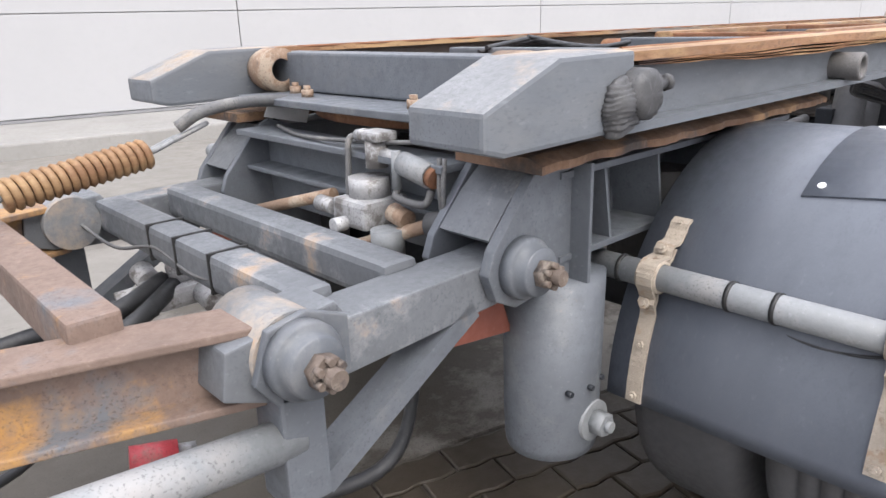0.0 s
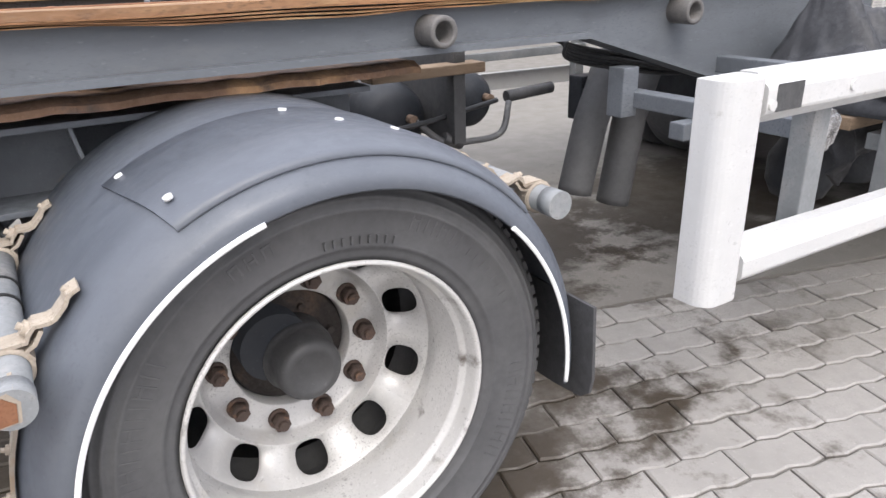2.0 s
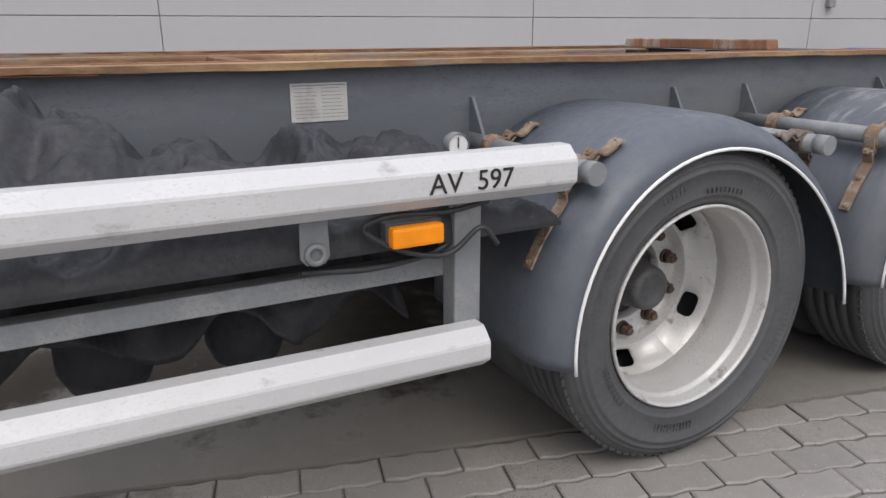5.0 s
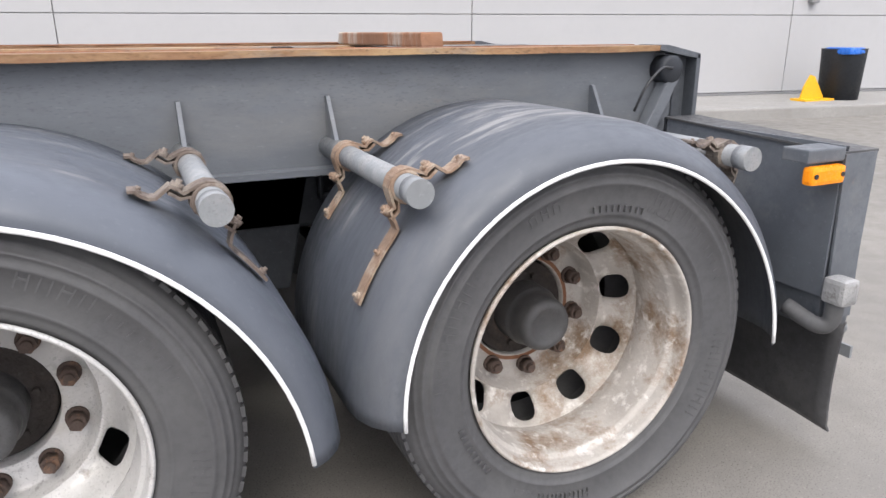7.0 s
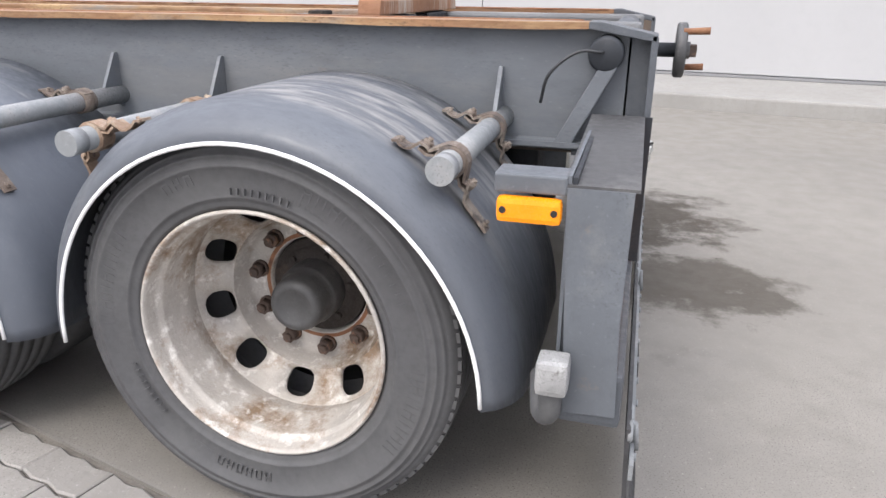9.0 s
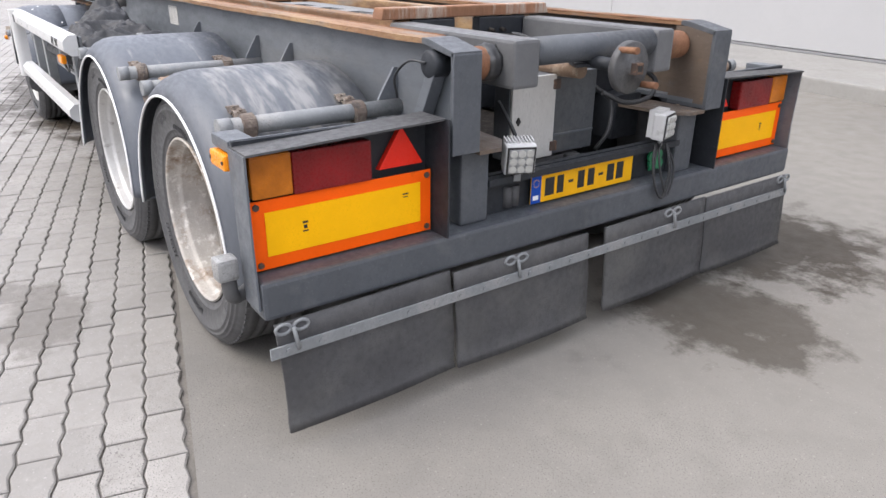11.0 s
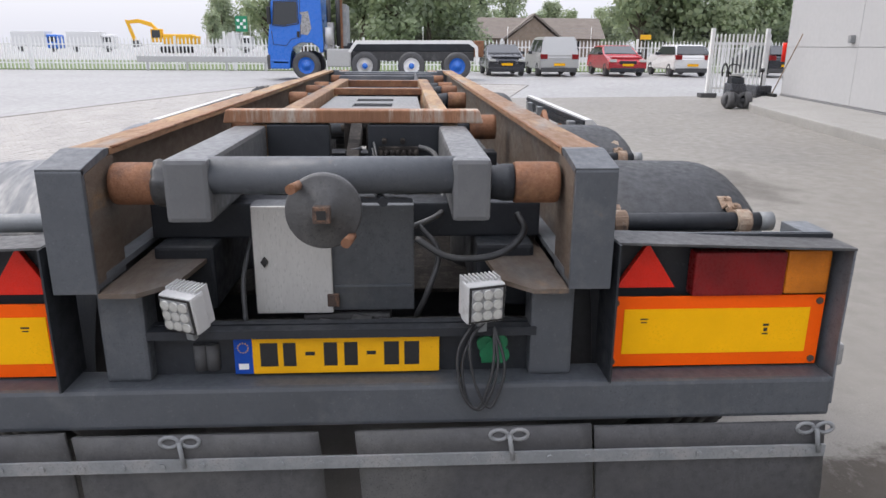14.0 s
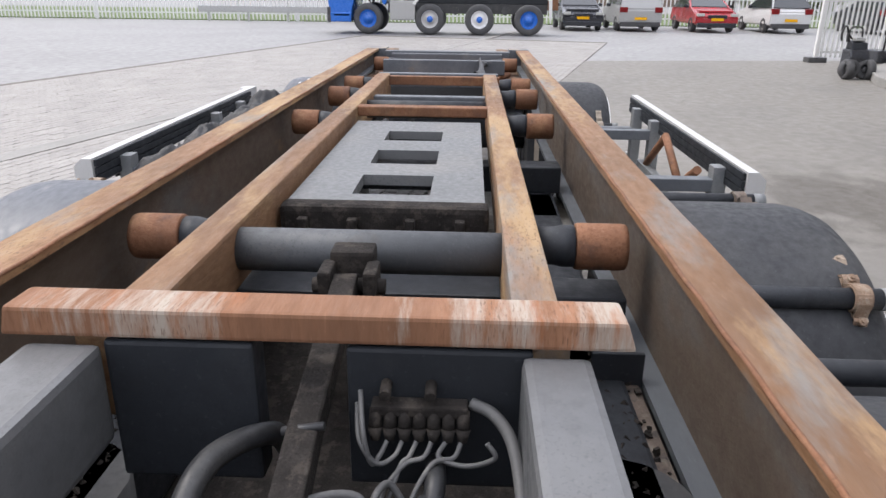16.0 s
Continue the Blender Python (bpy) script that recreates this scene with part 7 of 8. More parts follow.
grass_green = mat("grass_green", (0.10, 0.14, 0.045), 0.9, vary=0.3, scale=1.0, bump=0.3)
sign_green = mat("sign_green", (0.01, 0.22, 0.10), 0.4, vary=0.05, bump=0)
paver_field_mat = mat("paver_field_grey", (0.285, 0.27, 0.25), 0.58, vary=0.2, scale=1.6, spot=(0.225, 0.212, 0.195), spot_scale=0.9, spot_at=0.58, spot_soft=0.2, spot2=(0.28, 0.265, 0.245), spot2_scale=9, spot2_at=0.6, bump=0.3, grain=80, damp_shade=((-5.2, -0.45, 2.2, 1.3, 0.97), (-4.2, -0.8, 0.9, 0.5, 0.7), (-6.3, -0.6, 1.0, 0.8, 0.7)))


def far_wheel(parent, x, y, r, w, axis, rim, hub=None):
    """A wheel of a vehicle standing off; axis 'x' or 'y' is its axle, w signed towards the outside."""
    prof = [(r * 0.58, 0), (r * 0.62, w * 0.04), (r * 0.9, w * 0.06), (r, -w * 0.1), (r, -w * 0.9), (r * 0.9, -w), (r * 0.55, -w)]
    turn = Matrix.Translation((x, y, r)) @ (Matrix.Rotation(-math.pi / 2, 4, "Z") if axis == "x" else Matrix())
    bm = lathe(nb(), prof, 32)
    bmesh.ops.transform(bm, matrix=turn, verts=bm.verts[:])
    t = part("wheel", bm, black_rubber, parent)
    bm = lathe(nb(), [(r * 0.6, 0.0), (r * 0.56, -w * 0.05), (r * 0.5, -w * 0.25), (r * 0.32, -w * 0.28), (r * 0.3, -w * 0.12), (0, -w * 0.12)], 28)
    bmesh.ops.transform(bm, matrix=turn, verts=bm.verts[:])
    part("rim", bm, rim, t)
    if hub:
        bm = lathe(nb(), [(0, w * 0.05), (r * 0.2, w * 0.04), (r * 0.22, -w * 0.2)], 20)
        bmesh.ops.transform(bm, matrix=turn, verts=bm.verts[:])
        part("hub", bm, hub, t)


# blue four-axle tractor with a hooklift frame, side on
TX = -26.6
truck = thing("truck", (TX, -1, 0), "bright blue four-axle truck with empty lift frame", "truck")
bm = nb()
prism(bm, [(-5.15, 0.75), (-5.2, 1.15), (-5.12, 1.75), (-4.95, 3.05), (-4.85, 3.15), (-3.05, 3.15), (-3.0, 1.2), (-3.05, 1.05), (-3.15, 1.05), (-3.2, 1.25), (-3.45, 1.42), (-3.9, 1.42), (-4.2, 1.25), (-4.3, 0.95), (-4.35, 0.55), (-5.1, 0.55)], TX - 2.35, TX + 0.05, axis="x", bev=0.04)
cabin = part("cab", bm, blue_paint, truck, "bright blue cab")
win = part("side_window", prism(nb(), [(-4.92, 2.10), (-4.84, 2.92), (-3.98, 2.95), (-3.98, 2.16), (-4.55, 2.06)], TX + 0.052, TX + 0.06, axis="x"), car_glass, cabin)
part("window_frame", sweep(nb(), [(TX + 0.058, a, b) for a, b in ((-4.94, 2.07), (-4.86, 2.95), (-3.95, 2.98), (-3.95, 2.13), (-4.55, 2.03))], 0.022, 6, closed=True), ink, win)
part("door_gap", sweep(nb(), [(TX + 0.052, a, b) for a, b in ((-5.0, 1.85), (-4.95, 1.35), (-4.45, 1.3), (-4.25, 1.55), (-3.88, 1.62), (-3.86, 3.0))], 0.012, 6), ink, cabin)
part("rear_panel", prism(nb(), [(-3.9, 1.75), (-3.8, 2.45), (-3.9, 2.55), (-3.55, 2.6), (-3.45, 1.95), (-3.6, 1.7)], TX + 0.051, TX + 0.058, axis="x"), alloy, cabin, "bare grey panel")
part("door_handle", box(nb(), TX + 0.05, TX + 0.08, -4.02, -3.92, 1.62, 1.85, 0.01), ink, cabin)
part("mirror", box(nb(), TX + 0.08, TX + 0.28, -5.12, -4.98, 2.1, 2.75, 0.04), ink, cabin)
part("step", box(nb(), TX - 0.3, TX + 0.06, -5.0, -4.4, 0.62, 0.72, 0.02), ink, cabin)
part("windscreen", prism(nb(), [(TX + 0.0, 2.0), (TX - 2.3, 2.0), (TX - 2.25, 2.95), (TX - 0.05, 2.95)], -5.06, -5.0, axis="y"), car_glass, cabin)
part("bumper", box(nb(), TX - 2.35, TX + 0.06, -5.22, -4.35, 0.42, 0.78, 0.05), blue_paint, cabin)
part("bumper_trim", box(nb(), TX - 2.35, TX + 0.065, -5.24, -5.1, 0.40, 0.95, 0.03), hub_grey, cabin)
part("mud_arch", lathe(nb(), [(0.64, 0.0), (0.76, 0.0), (0.76, 0.35), (0.64, 0.35)], 28, -12, 182), pipe_grey, cabin)
ar = bpy.data.objects["mud_arch"]
ar.data.transform(Matrix.Translation(Vector((TX + 0.05, -3.72, 0.72)) - Vector(truck.location)) @ Matrix.Rotation(math.pi / 2, 4, "Z"))
part("exhaust_pipe", rod(nb(), (TX - 0.2, -2.78, 1.0), (TX - 0.2, -2.78, 3.4), 0.09, 16), ink, truck)
part("exhaust_pipe", rod(nb(), (TX - 0.2, -2.42, 1.3), (TX - 0.2, -2.42, 3.4), 0.08, 16), ink, truck)
part("headboard", box(nb(), TX - 2.0, TX - 0.3, -2.3, -2.1, 1.3, 2.9, 0.03), pipe_grey, truck)
part("muffler", rod(nb(), (TX - 0.1, -2.8, 1.35), (TX - 0.1, -2.8, 2.0), 0.16, 16), silver_car, truck)
part("air_intake", box(nb(), TX - 0.5, TX - 0.05, -2.85, -2.6, 1.2, 2.2, 0.03), alloy, truck)
part("ladder_frame", box(nb(), TX - 0.35, TX - 0.25, -2.35, -2.25, 1.0, 3.4, 0.01), rust, truck)
part("side_tank", box(nb(), TX - 0.5, TX + 0.0, -2.9, -1.95, 0.5, 1.2, 0.05), silver_car, truck)
part("chassis", box(nb(), TX - 1.7, TX - 0.4, -3.0, 3.0, 0.75, 1.1, 0.02), hub_grey, truck)
for y in (-0.45, 1.4):
    part("drive_unit", rod(nb(), (TX - 0.35, y, 0.85), (TX - 0.1, y, 0.85), 0.13, 16), hub_grey, truck)
part("lift_frame", box(nb(), TX - 1.6, TX - 0.4, -2.4, 3.1, 1.1, 1.42, 0.03), dark_shade_paint, truck)
part("white_guard", prism(nb(), [(-1.95, 1.05), (-1.7, 1.38), (2.75, 1.42), (3.0, 1.25), (3.05, 0.6), (3.15, 0.6), (3.12, 1.3), (2.85, 1.56), (-1.75, 1.52), (-2.05, 1.1)], TX - 0.02, TX + 0.04, axis="x"), fence_white, truck, "white mudguard edge")
part("rear_arm", box(nb(), TX - 1.2, TX - 0.3, 3.0, 3.4, 0.9, 1.55, 0.05), rust, truck)
for y, rm, hb in ((-3.72, blue_paint, blue_paint), (-1.4, rim_silver, blue_paint), (0.46, white_strip, blue_paint), (2.3, blue_paint, blue_paint)):
    far_wheel(truck, TX, y, 0.55, 0.32, "x", rm, hb)
    far_wheel(truck, TX - 2.0, y, 0.55, 0.32, "x", rm, None)


def car(name, y, w, h, paint, label, rear, kind="hatch", x=-31.0, length=4.2):
    c = thing(name, (x - length / 2, y, 0), label, "car", "parked cars")
    hw = w / 2
    if kind == "van":
        side = [(0.0, 0.30), (0.05, 0.9), (-0.18, h), (-2.6, h), (-3.3, 1.05), (-length + 0.1, 0.9), (-length, 0.3)]
    elif rear:
        side = [(0.0, 0.32), (0.04, 0.85), (-0.1, 1.0), (-0.55, h), (-2.2, h), (-3.0, 0.98), (-length + 0.1, 0.8), (-length, 0.3)]
    else:
        side = [(0.0, 0.30), (0.05, 0.62), (-0.15, 0.78), (-1.25, 0.98), (-1.95, h), (-3.3, h - 0.02), (-length + 0.1, 0.95), (-length, 0.35)]
    bm = nb()
    rows = []
    for xx, zz in side:
        t = max(0.0, (zz - 0.9) / (h - 0.9))
        k = hw * (1 - 0.18 * t)
        rows.append([bm.verts.new((x + xx, y + s * k, zz)) for s in (-1, 1)])
    n = len(rows)
    for i in range(n):
        a, b = rows[i], rows[(i + 1) % n]
        bm.faces.new((a[0], a[1], b[1], b[0]))
    bm.faces.new([r[0] for r in rows])
    bm.faces.new([r[1] for r in rows][::-1])
    bmesh.ops.bevel(bm, geom=bm.edges[:], offset=0.06, segments=2, affect="EDGES")
    part("body", bm, paint, c)
    # windows all round: the glass stands a finger's width proud of the cabin
    if kind == "van":
        glass = [(-0.10, 1.08), (-0.20, h - 0.14), (-2.5, h - 0.12), (-3.1, 1.1)]
    elif rear:
        glass = [(-0.10, 1.02), (-0.48, h - 0.09), (-2.15, h - 0.08), (-2.85, 1.0)]
    else:
        glass = [(-1.30, 1.0), (-1.90, h - 0.07), (-3.25, h - 0.09), (-4.0, 0.98)]
    for s in (-1, 1):
        bm = nb()
        ring = []
        for lift in (0.006, -0.02):
            ring.append([bm.verts.new((x + xx, y + s * (hw * (1 - 0.18 * max(0.0, (zz - 0.9) / (h - 0.9))) + lift), zz)) for xx, zz in glass])
        bm.faces.new(ring[0])
        bm.faces.new(ring[1][::-1])
        for i in range(4):
            bm.faces.new((ring[0][i], ring[0][(i + 1) % 4], ring[1][(i + 1) % 4], ring[1][i]))
        part("side_window", bm, car_glass, c)
    (xa, za), (xb, zb) = glass[0], glass[1]
    nrm = Vector((zb - za, 0, xa - xb)).normalized()
    bm = nb()
    ring = []
    for lift in (0.05, 0.0):
        ring.append([bm.verts.new(Vector((x + xx, y + s * hw * k * (1 - 0.18 * max(0.0, (zz - 0.9) / (h - 0.9))), zz)) + nrm * lift) for xx, zz, s, k in ((xa, za, -1, 0.92), (xa, za, 1, 0.92), (xb, zb, 1, 0.86), (xb, zb, -1, 0.86))])
    bm.faces.new(ring[0])
    bm.faces.new(ring[1][::-1])
    for i in range(4):
        bm.faces.new((ring[0][i], ring[0][(i + 1) % 4], ring[1][(i + 1) % 4], ring[1][i]))
    part("tail_window" if rear else "windscreen", bm, car_glass, c)
    for s in (-1, 1):
        part("mirror", box(nb(), x + glass[0][0] - (2.2 if rear else 0.25), x + glass[0][0] - (2.1 if rear else 0.1), *sorted((y + s * hw * 0.98, y + s * (hw + 0.16))), 0.98, 1.12, 0.03), black_car, c)
    for s in (-1, 1):
        part("lamp", box(nb(), x - 0.12, x + 0.065, *sorted((y + s * hw * 0.62, y + s * hw * 0.97)), 0.66 if not rear else 0.78, 0.78 if not rear else 1.0, 0.02), lamp_glass if not rear else red_lens, c)
        for dx in (-0.75, -length + 0.8):
            far_wheel(c, x + dx, y + s * hw, 0.31, 0.2 * s, "y", hub_grey)
    part("number_plate", box(nb(), x + 0.05, x + 0.07, y - 0.26, y + 0.26, 0.48, 0.59), plate_yellow, c)
    part("lower_bumper", box(nb(), x - 0.2, x + 0.055, y - hw * 0.92, y + hw * 0.92, 0.2, 0.40, 0.03), hub_grey if rear else black_car, c)
    if not rear:
        part("grille", box(nb(), x - 0.05, x + 0.062, y - hw * 0.45, y + hw * 0.45, 0.58, 0.72, 0.02), black_car, c)
        part("bonnet", box(nb(), x - 1.15, x - 0.2, y - hw * 0.8, y + hw * 0.8, 0.80, 0.90, 0.03), paint, c)


car("car", 4.95, 1.75, 1.43, black_car, "black hatchback parked with its nose to the yard", False)
car("car", 7.40, 1.85, 1.78, silver_car, "silver people carrier parked with its tail to the yard", True, "van")
car("car", 10.65, 1.8, 1.42, red_car, "red hatchback parked with its nose to the yard", False)
car("car", 13.75, 1.75, 1.47, white_car, "white hatchback parked with its tail to the yard", True)
car("car", 18.3, 1.8, 1.45, black_car, "dark estate car parked behind the gate", True)

# palisade fence
fence = thing("fence", (-37, 0, 0), "white pointed steel palisade fence", "fence")
pale_me = bpy.data.meshes.new("pale")
b = nb()
prism(b, [(-0.035, 0.05), (0.035, 0.05), (0.035, 1.56), (0.0, 1.68), (-0.035, 1.56)], -0.012, 0.012, axis="x")
bmesh.ops.recalc_face_normals(b, faces=b.faces[:])
b.to_mesh(pale_me)
b.free()
pale_me.materials.append(fence_white)
for k in range(296):
    ob = new("pale", pale_me)
    ob.parent = fence
    ob.location = (0, -27 + k * 0.2, 0)
for z in (0.35, 1.3):
    part("fence_rail", box(nb(), -37.05, -37.01, -27, 32.2, z - 0.03, z + 0.03), fence_white, fence)
for y in (-27, -19.5, -12, -9.4, -8.9, -2, 5.5, 13, 20.5, 28):
    part("post", box(nb(), -37.12, -37.02, y - 0.06, y + 0.06, 0, 2.0 if y in (-9.4, -8.9) else 1.75, 0.01), fence_white, fence)
for k in range(9):
    part("wire_post", rod(nb(), (-37.1, -8 + k * 4.6, 1.6), (-37.1, -8 + k * 4.6, 2.35), 0.018, 6), fence_white, fence)
for z in (1.85, 2.0, 2.15, 2.3):
    part("wire", rod(nb(), (-37.1, -9, z), (-37.1, 29, z), 0.004, 4), pipe_grey, fence)
rail2 = thing("guard_rail", (-35.5, -9, 0), "galvanised crash barrier on short posts", "guard rail")
part("rail_beam", box(nb(), -35.5, -35.44, -13.5, -4.5, 0.45, 0.75, 0.02), silver_car, rail2)
for y in (-13, -11, -9, -7, -5):
    part("post", box(nb(), -35.58, -35.5, y - 0.05, y + 0.05, 0, 0.7), silver_car, rail2)
bm = nb()
box(bm, -60, -37.3, -60, 60, -0.1, 0.02)
tagged(part("verge", bm, grass_green), "rough grass verge behind the fence", "grass", kind="structure")

# loose gate panel, tug, wheel chock blocks
gate = thing("gate_panel", (-17.2, 9.4, 0), "white palisade gate panel on heavy feet", "gate")
gx, gy0, gy1 = -17.2, 8.62, 10.16
for y in (gy0, gy1):
    part("post", box(nb(), gx - 0.05, gx + 0.05, y - 0.05, y + 0.05, 0.0, 1.85, 0.01), fence_white, gate)
    part("foot_block", box(nb(), gx - 0.15, gx + 0.15, y - 0.22, y + 0.22, 0.0, 0.12, 0.01), black_rubber, gate)
for k in range(14):
    part("pale", box(nb(), gx - 0.01, gx + 0.01, gy0 + 0.1 + k * 0.115, gy0 + 0.145 + k * 0.115, 0.12, 1.7), fence_white, gate)
for z in (0.25, 1.45):
    part("gate_rail", box(nb(), gx - 0.03, gx + 0.0, gy0, gy1, z - 0.03, z + 0.03), fence_white, gate)
tug = thing("tug", (-13.65, 7.73, 0), "small black battery tug with two rubber wheels", "tug")
part("battery_case", prism(nb(), [(-13.88, 0.2), (-13.50, 0.2), (-13.48, 0.42), (-13.55, 0.56), (-13.86, 0.56)], 7.56, 7.93, bev=0.025), black_car, tug)
part("upper_case", prism(nb(), [(-13.84, 0.55), (-13.57, 0.55), (-13.60, 0.68), (-13.80, 0.72)], 7.60, 7.90, bev=0.02), dark_shade_paint, tug)
part("charger", box(nb(), -13.78, -13.62, 7.66, 7.86, 0.71, 0.78, 0.02), silver_car, tug)
part("handle_bar", sweep(nb(), curve_pts([(-13.80, 7.62, 0.6), (-13.82, 7.62, 0.92), (-13.82, 7.74, 0.97), (-13.82, 7.86, 0.92), (-13.80, 7.86, 0.6)], 6), 0.016, 8), ink, tug)
for y, w in ((7.48, -0.13), (8.01, 0.13)):
    far_wheel(tug, -13.50, y, 0.19, w, "y", hub_grey)
far_wheel(tug, -13.47, 7.60, 0.19, 0.15, "x", hub_grey)
far_wheel(tug, -13.47, 7.90, 0.19, 0.15, "x", hub_grey)
part("tiller", sweep(nb(), curve_pts([(-13.70, 7.58, 0.7), (-13.65, 7.48, 0.95), (-13.60, 7.40, 0.98), (-13.55, 7.34, 0.85), (-13.60, 7.38, 0.72)], 6), 0.02, 8), ink, tug)
part("tiller", sweep(nb(), curve_pts([(-13.65, 7.60, 0.75), (-13.60, 7.48, 0.85), (-13.55, 7.46, 0.7)], 6), 0.016, 8), ink, tug)

# at the hall: extinguisher, broom, box; bin and cone further along
c0 = wall_pt(W_S0, W_D)
ext = thing("fire_extinguisher", (c0.x - 0.12, c0.y + 0.05, 1.0), "red fire extinguisher hung at the hall's corner", "fire extinguisher")
part("cylinder", sweep(nb(), [(c0.x - 0.12, c0.y + 0.05, 1.0), (c0.x - 0.12, c0.y + 0.05, 1.42), (c0.x - 0.12, c0.y + 0.05, 1.47)], 0.09, 18), red_reflex, ext)
part("valve", rod(nb(), (c0.x - 0.12, c0.y + 0.05, 1.46), (c0.x - 0.12, c0.y + 0.05, 1.55), 0.03, 10), ink, ext)
d0 = wall_pt(W_S0 + 0.5, W_D - 0.4)
brm = thing("broom", (d0.x, d0.y, 0.16), "broom leaning on the hall's wall", "broom")
part("stick", rod(nb(), (d0.x, d0.y, 0.2), (d0.x + 0.68, d0.y + 0.22, 1.66), 0.014, 8), wood_old, brm)
part("head", box(nb(), d0.x - 0.2, d0.x + 0.2, d0.y - 0.05, d0.y + 0.05, 0.16, 0.24, 0.01), ink, brm)
d1 = wall_pt(W_S0 + 0.1, W_D - 0.6)
crate = thing("tool_crate", (d1.x, d1.y, 0.16), "black tool crate on the plinth", "crate")
part("crate_body", box(nb(), d1.x - 0.3, d1.x + 0.3, d1.y - 0.2, d1.y + 0.2, 0.16, 0.42, 0.03), black_car, crate)
part("lever", rod(nb(), (d1.x + 0.1, d1.y, 0.4), (d1.x + 0.1, d1.y, 0.75), 0.02, 8), ink, crate)
part("knob", rod(nb(), (d1.x + 0.1, d1.y, 0.74), (d1.x + 0.1, d1.y, 0.84), 0.05, 12), ink, crate)
d2 = Vector((8.85, 4.88, 0.16))
wb = thing("waste_bin", d2, "dark grey waste bin with a blue bag over its rim", "bin")
bm = lathe(nb(), [(0, 0), (0.27, 0), (0.30, 0.7), (0.31, 0.72), (0.29, 0.72), (0.28, 0.7), (0.0, 0.7)], 28)
bmesh.ops.transform(bm, matrix=Matrix.Translation(d2) @ Matrix.Rotation(math.pi / 2, 4, "X"), verts=bm.verts[:])
part("bin_body", bm, dark_shade_paint, wb)
part("blue_bag", box(nb(), d2.x - 0.28, d2.x + 0.05, d2.y - 0.3, d2.y + 0.1, 0.80, 0.90, 0.03), blue_paint, wb, "blue plastic bag")
cone = thing("floor_sign", (8.28, 4.85, 0.16), "fallen yellow plastic warning sign", "sign")
part("sign_panel", prism(nb(), [(8.02, 4.75), (8.58, 4.72), (8.52, 4.98), (8.04, 5.02)], 0.16, 0.19, axis="z"), yellow_paint, cone)
part("sign_panel", prism(nb(), [(8.05, 0.19), (8.52, 0.19), (8.28, 0.50), (8.2, 0.52), (8.1, 0.36)], 4.85, 4.88), yellow_paint, cone)
for s_, z_ in ((9.0, 1.62), (-12.43, 1.52)):
    p = wall_pt(s_, W_D)
    bx = thing("wall_lamp", (p.x, p.y, z_), "small grey junction lamp on the panel wall", "wall lamp", "wall lamps")
    part("lamp_body", slab(nb(), s_ - 0.07, s_ + 0.07, W_D - 0.1, W_D, z_ - 0.08, z_ + 0.08, 0.02), pipe_grey, bx)

# excavator, vans and a sign behind the fence
ex = thing("excavator", (-118, -38, 0), "yellow excavator standing beyond the fence", "excavator")
part("house", box(nb(), -120, -117, -38.5, -34.0, 1.3, 2.9, 0.2), yellow_paint, ex)
part("counterweight", prism(nb(), [(-34.4, 1.2), (-33.2, 1.4), (-33.2, 2.6), (-34.4, 2.8)], -119.8, -117.2, axis="x", bev=0.1), yellow_paint, ex)
cb = part("cabin", box(nb(), -118.4, -117.1, -40.4, -38.7, 1.6, 3.7, 0.15), yellow_paint, ex)
part("cab_window", box(nb(), -117.1, -117.06, -40.2, -38.9, 2.3, 3.5, 0.02), car_glass, cb)
bm = nb()
for (ya, za, ha), (yb, zb, hb) in (((-38.6, 2.6, 0.6), (-40.6, 4.7, 0.75)), ((-40.6, 4.7, 0.75), (-42.6, 5.2, 0.6)), ((-42.6, 5.2, 0.6), (-44.6, 4.9, 0.45))):
    prism(bm, [(ya, za), (yb, zb), (yb + 0.15, zb - hb), (ya + 0.15, za - ha)], -118.9, -118.3, axis="x")
part("boom", bm, yellow_paint, ex)
part("dipper", prism(nb(), [(-44.7, 5.1), (-44.2, 5.0), (-43.2, 1.9), (-43.7, 1.8)], -118.8, -118.4, axis="x", bev=0.03), yellow_paint, ex)
part("bucket", prism(nb(), [(-43.8, 1.9), (-42.9, 1.9), (-42.5, 1.1), (-43.6, 0.8)], -119.2, -118.0, axis="x", bev=0.05), hub_grey, ex)
for x0 in (-120.2, -118.0):
    part("track", box(nb(), x0, x0 + 0.7, -39.2, -34.4, 0, 1.0, 0.3), ink, ex)
for y, col, nm in ((-52, white_car, "white box van parked beyond the fence"), (-61, blue_paint, "blue and white lorry parked beyond the fence"), (-76, white_car, "white lorry parked beyond the fence"), (-29, white_car, "pale van parked beyond the fence")):
    vn = thing("van", (-124, y, 0), nm, "van", "vans beyond the fence")
    part("box_body", box(nb(), -126, -123, y - 4.3, y + 1.2, 0.8, 3.3, 0.08), white_car, vn)
    part("cab", box(nb(), -125.8, -123.2, y + 1.3, y + 3.2, 0.5, 2.8, 0.3), col, vn)
    part("cab_window", box(nb(), -123.25, -123.15, y + 1.6, y + 2.9, 1.6, 2.4, 0.02), car_glass, vn)
    for dy in (-3.0, 2.3):
        far_wheel(vn, -123.2, y + dy, 0.5, 0.28, "x", hub_grey)
sg2 = thing("assembly_sign", (-37.4, -8.5, 0), "green and white sign on a thin post", "sign")
part("sign_post", rod(nb(), (-37.4, -8.5, 0), (-37.4, -8.5, 2.8), 0.04, 8), silver_car, sg2)
part("sign_board", box(nb(), -37.36, -37.34, -8.82, -8.18, 2.0, 2.8), sign_green, sg2)
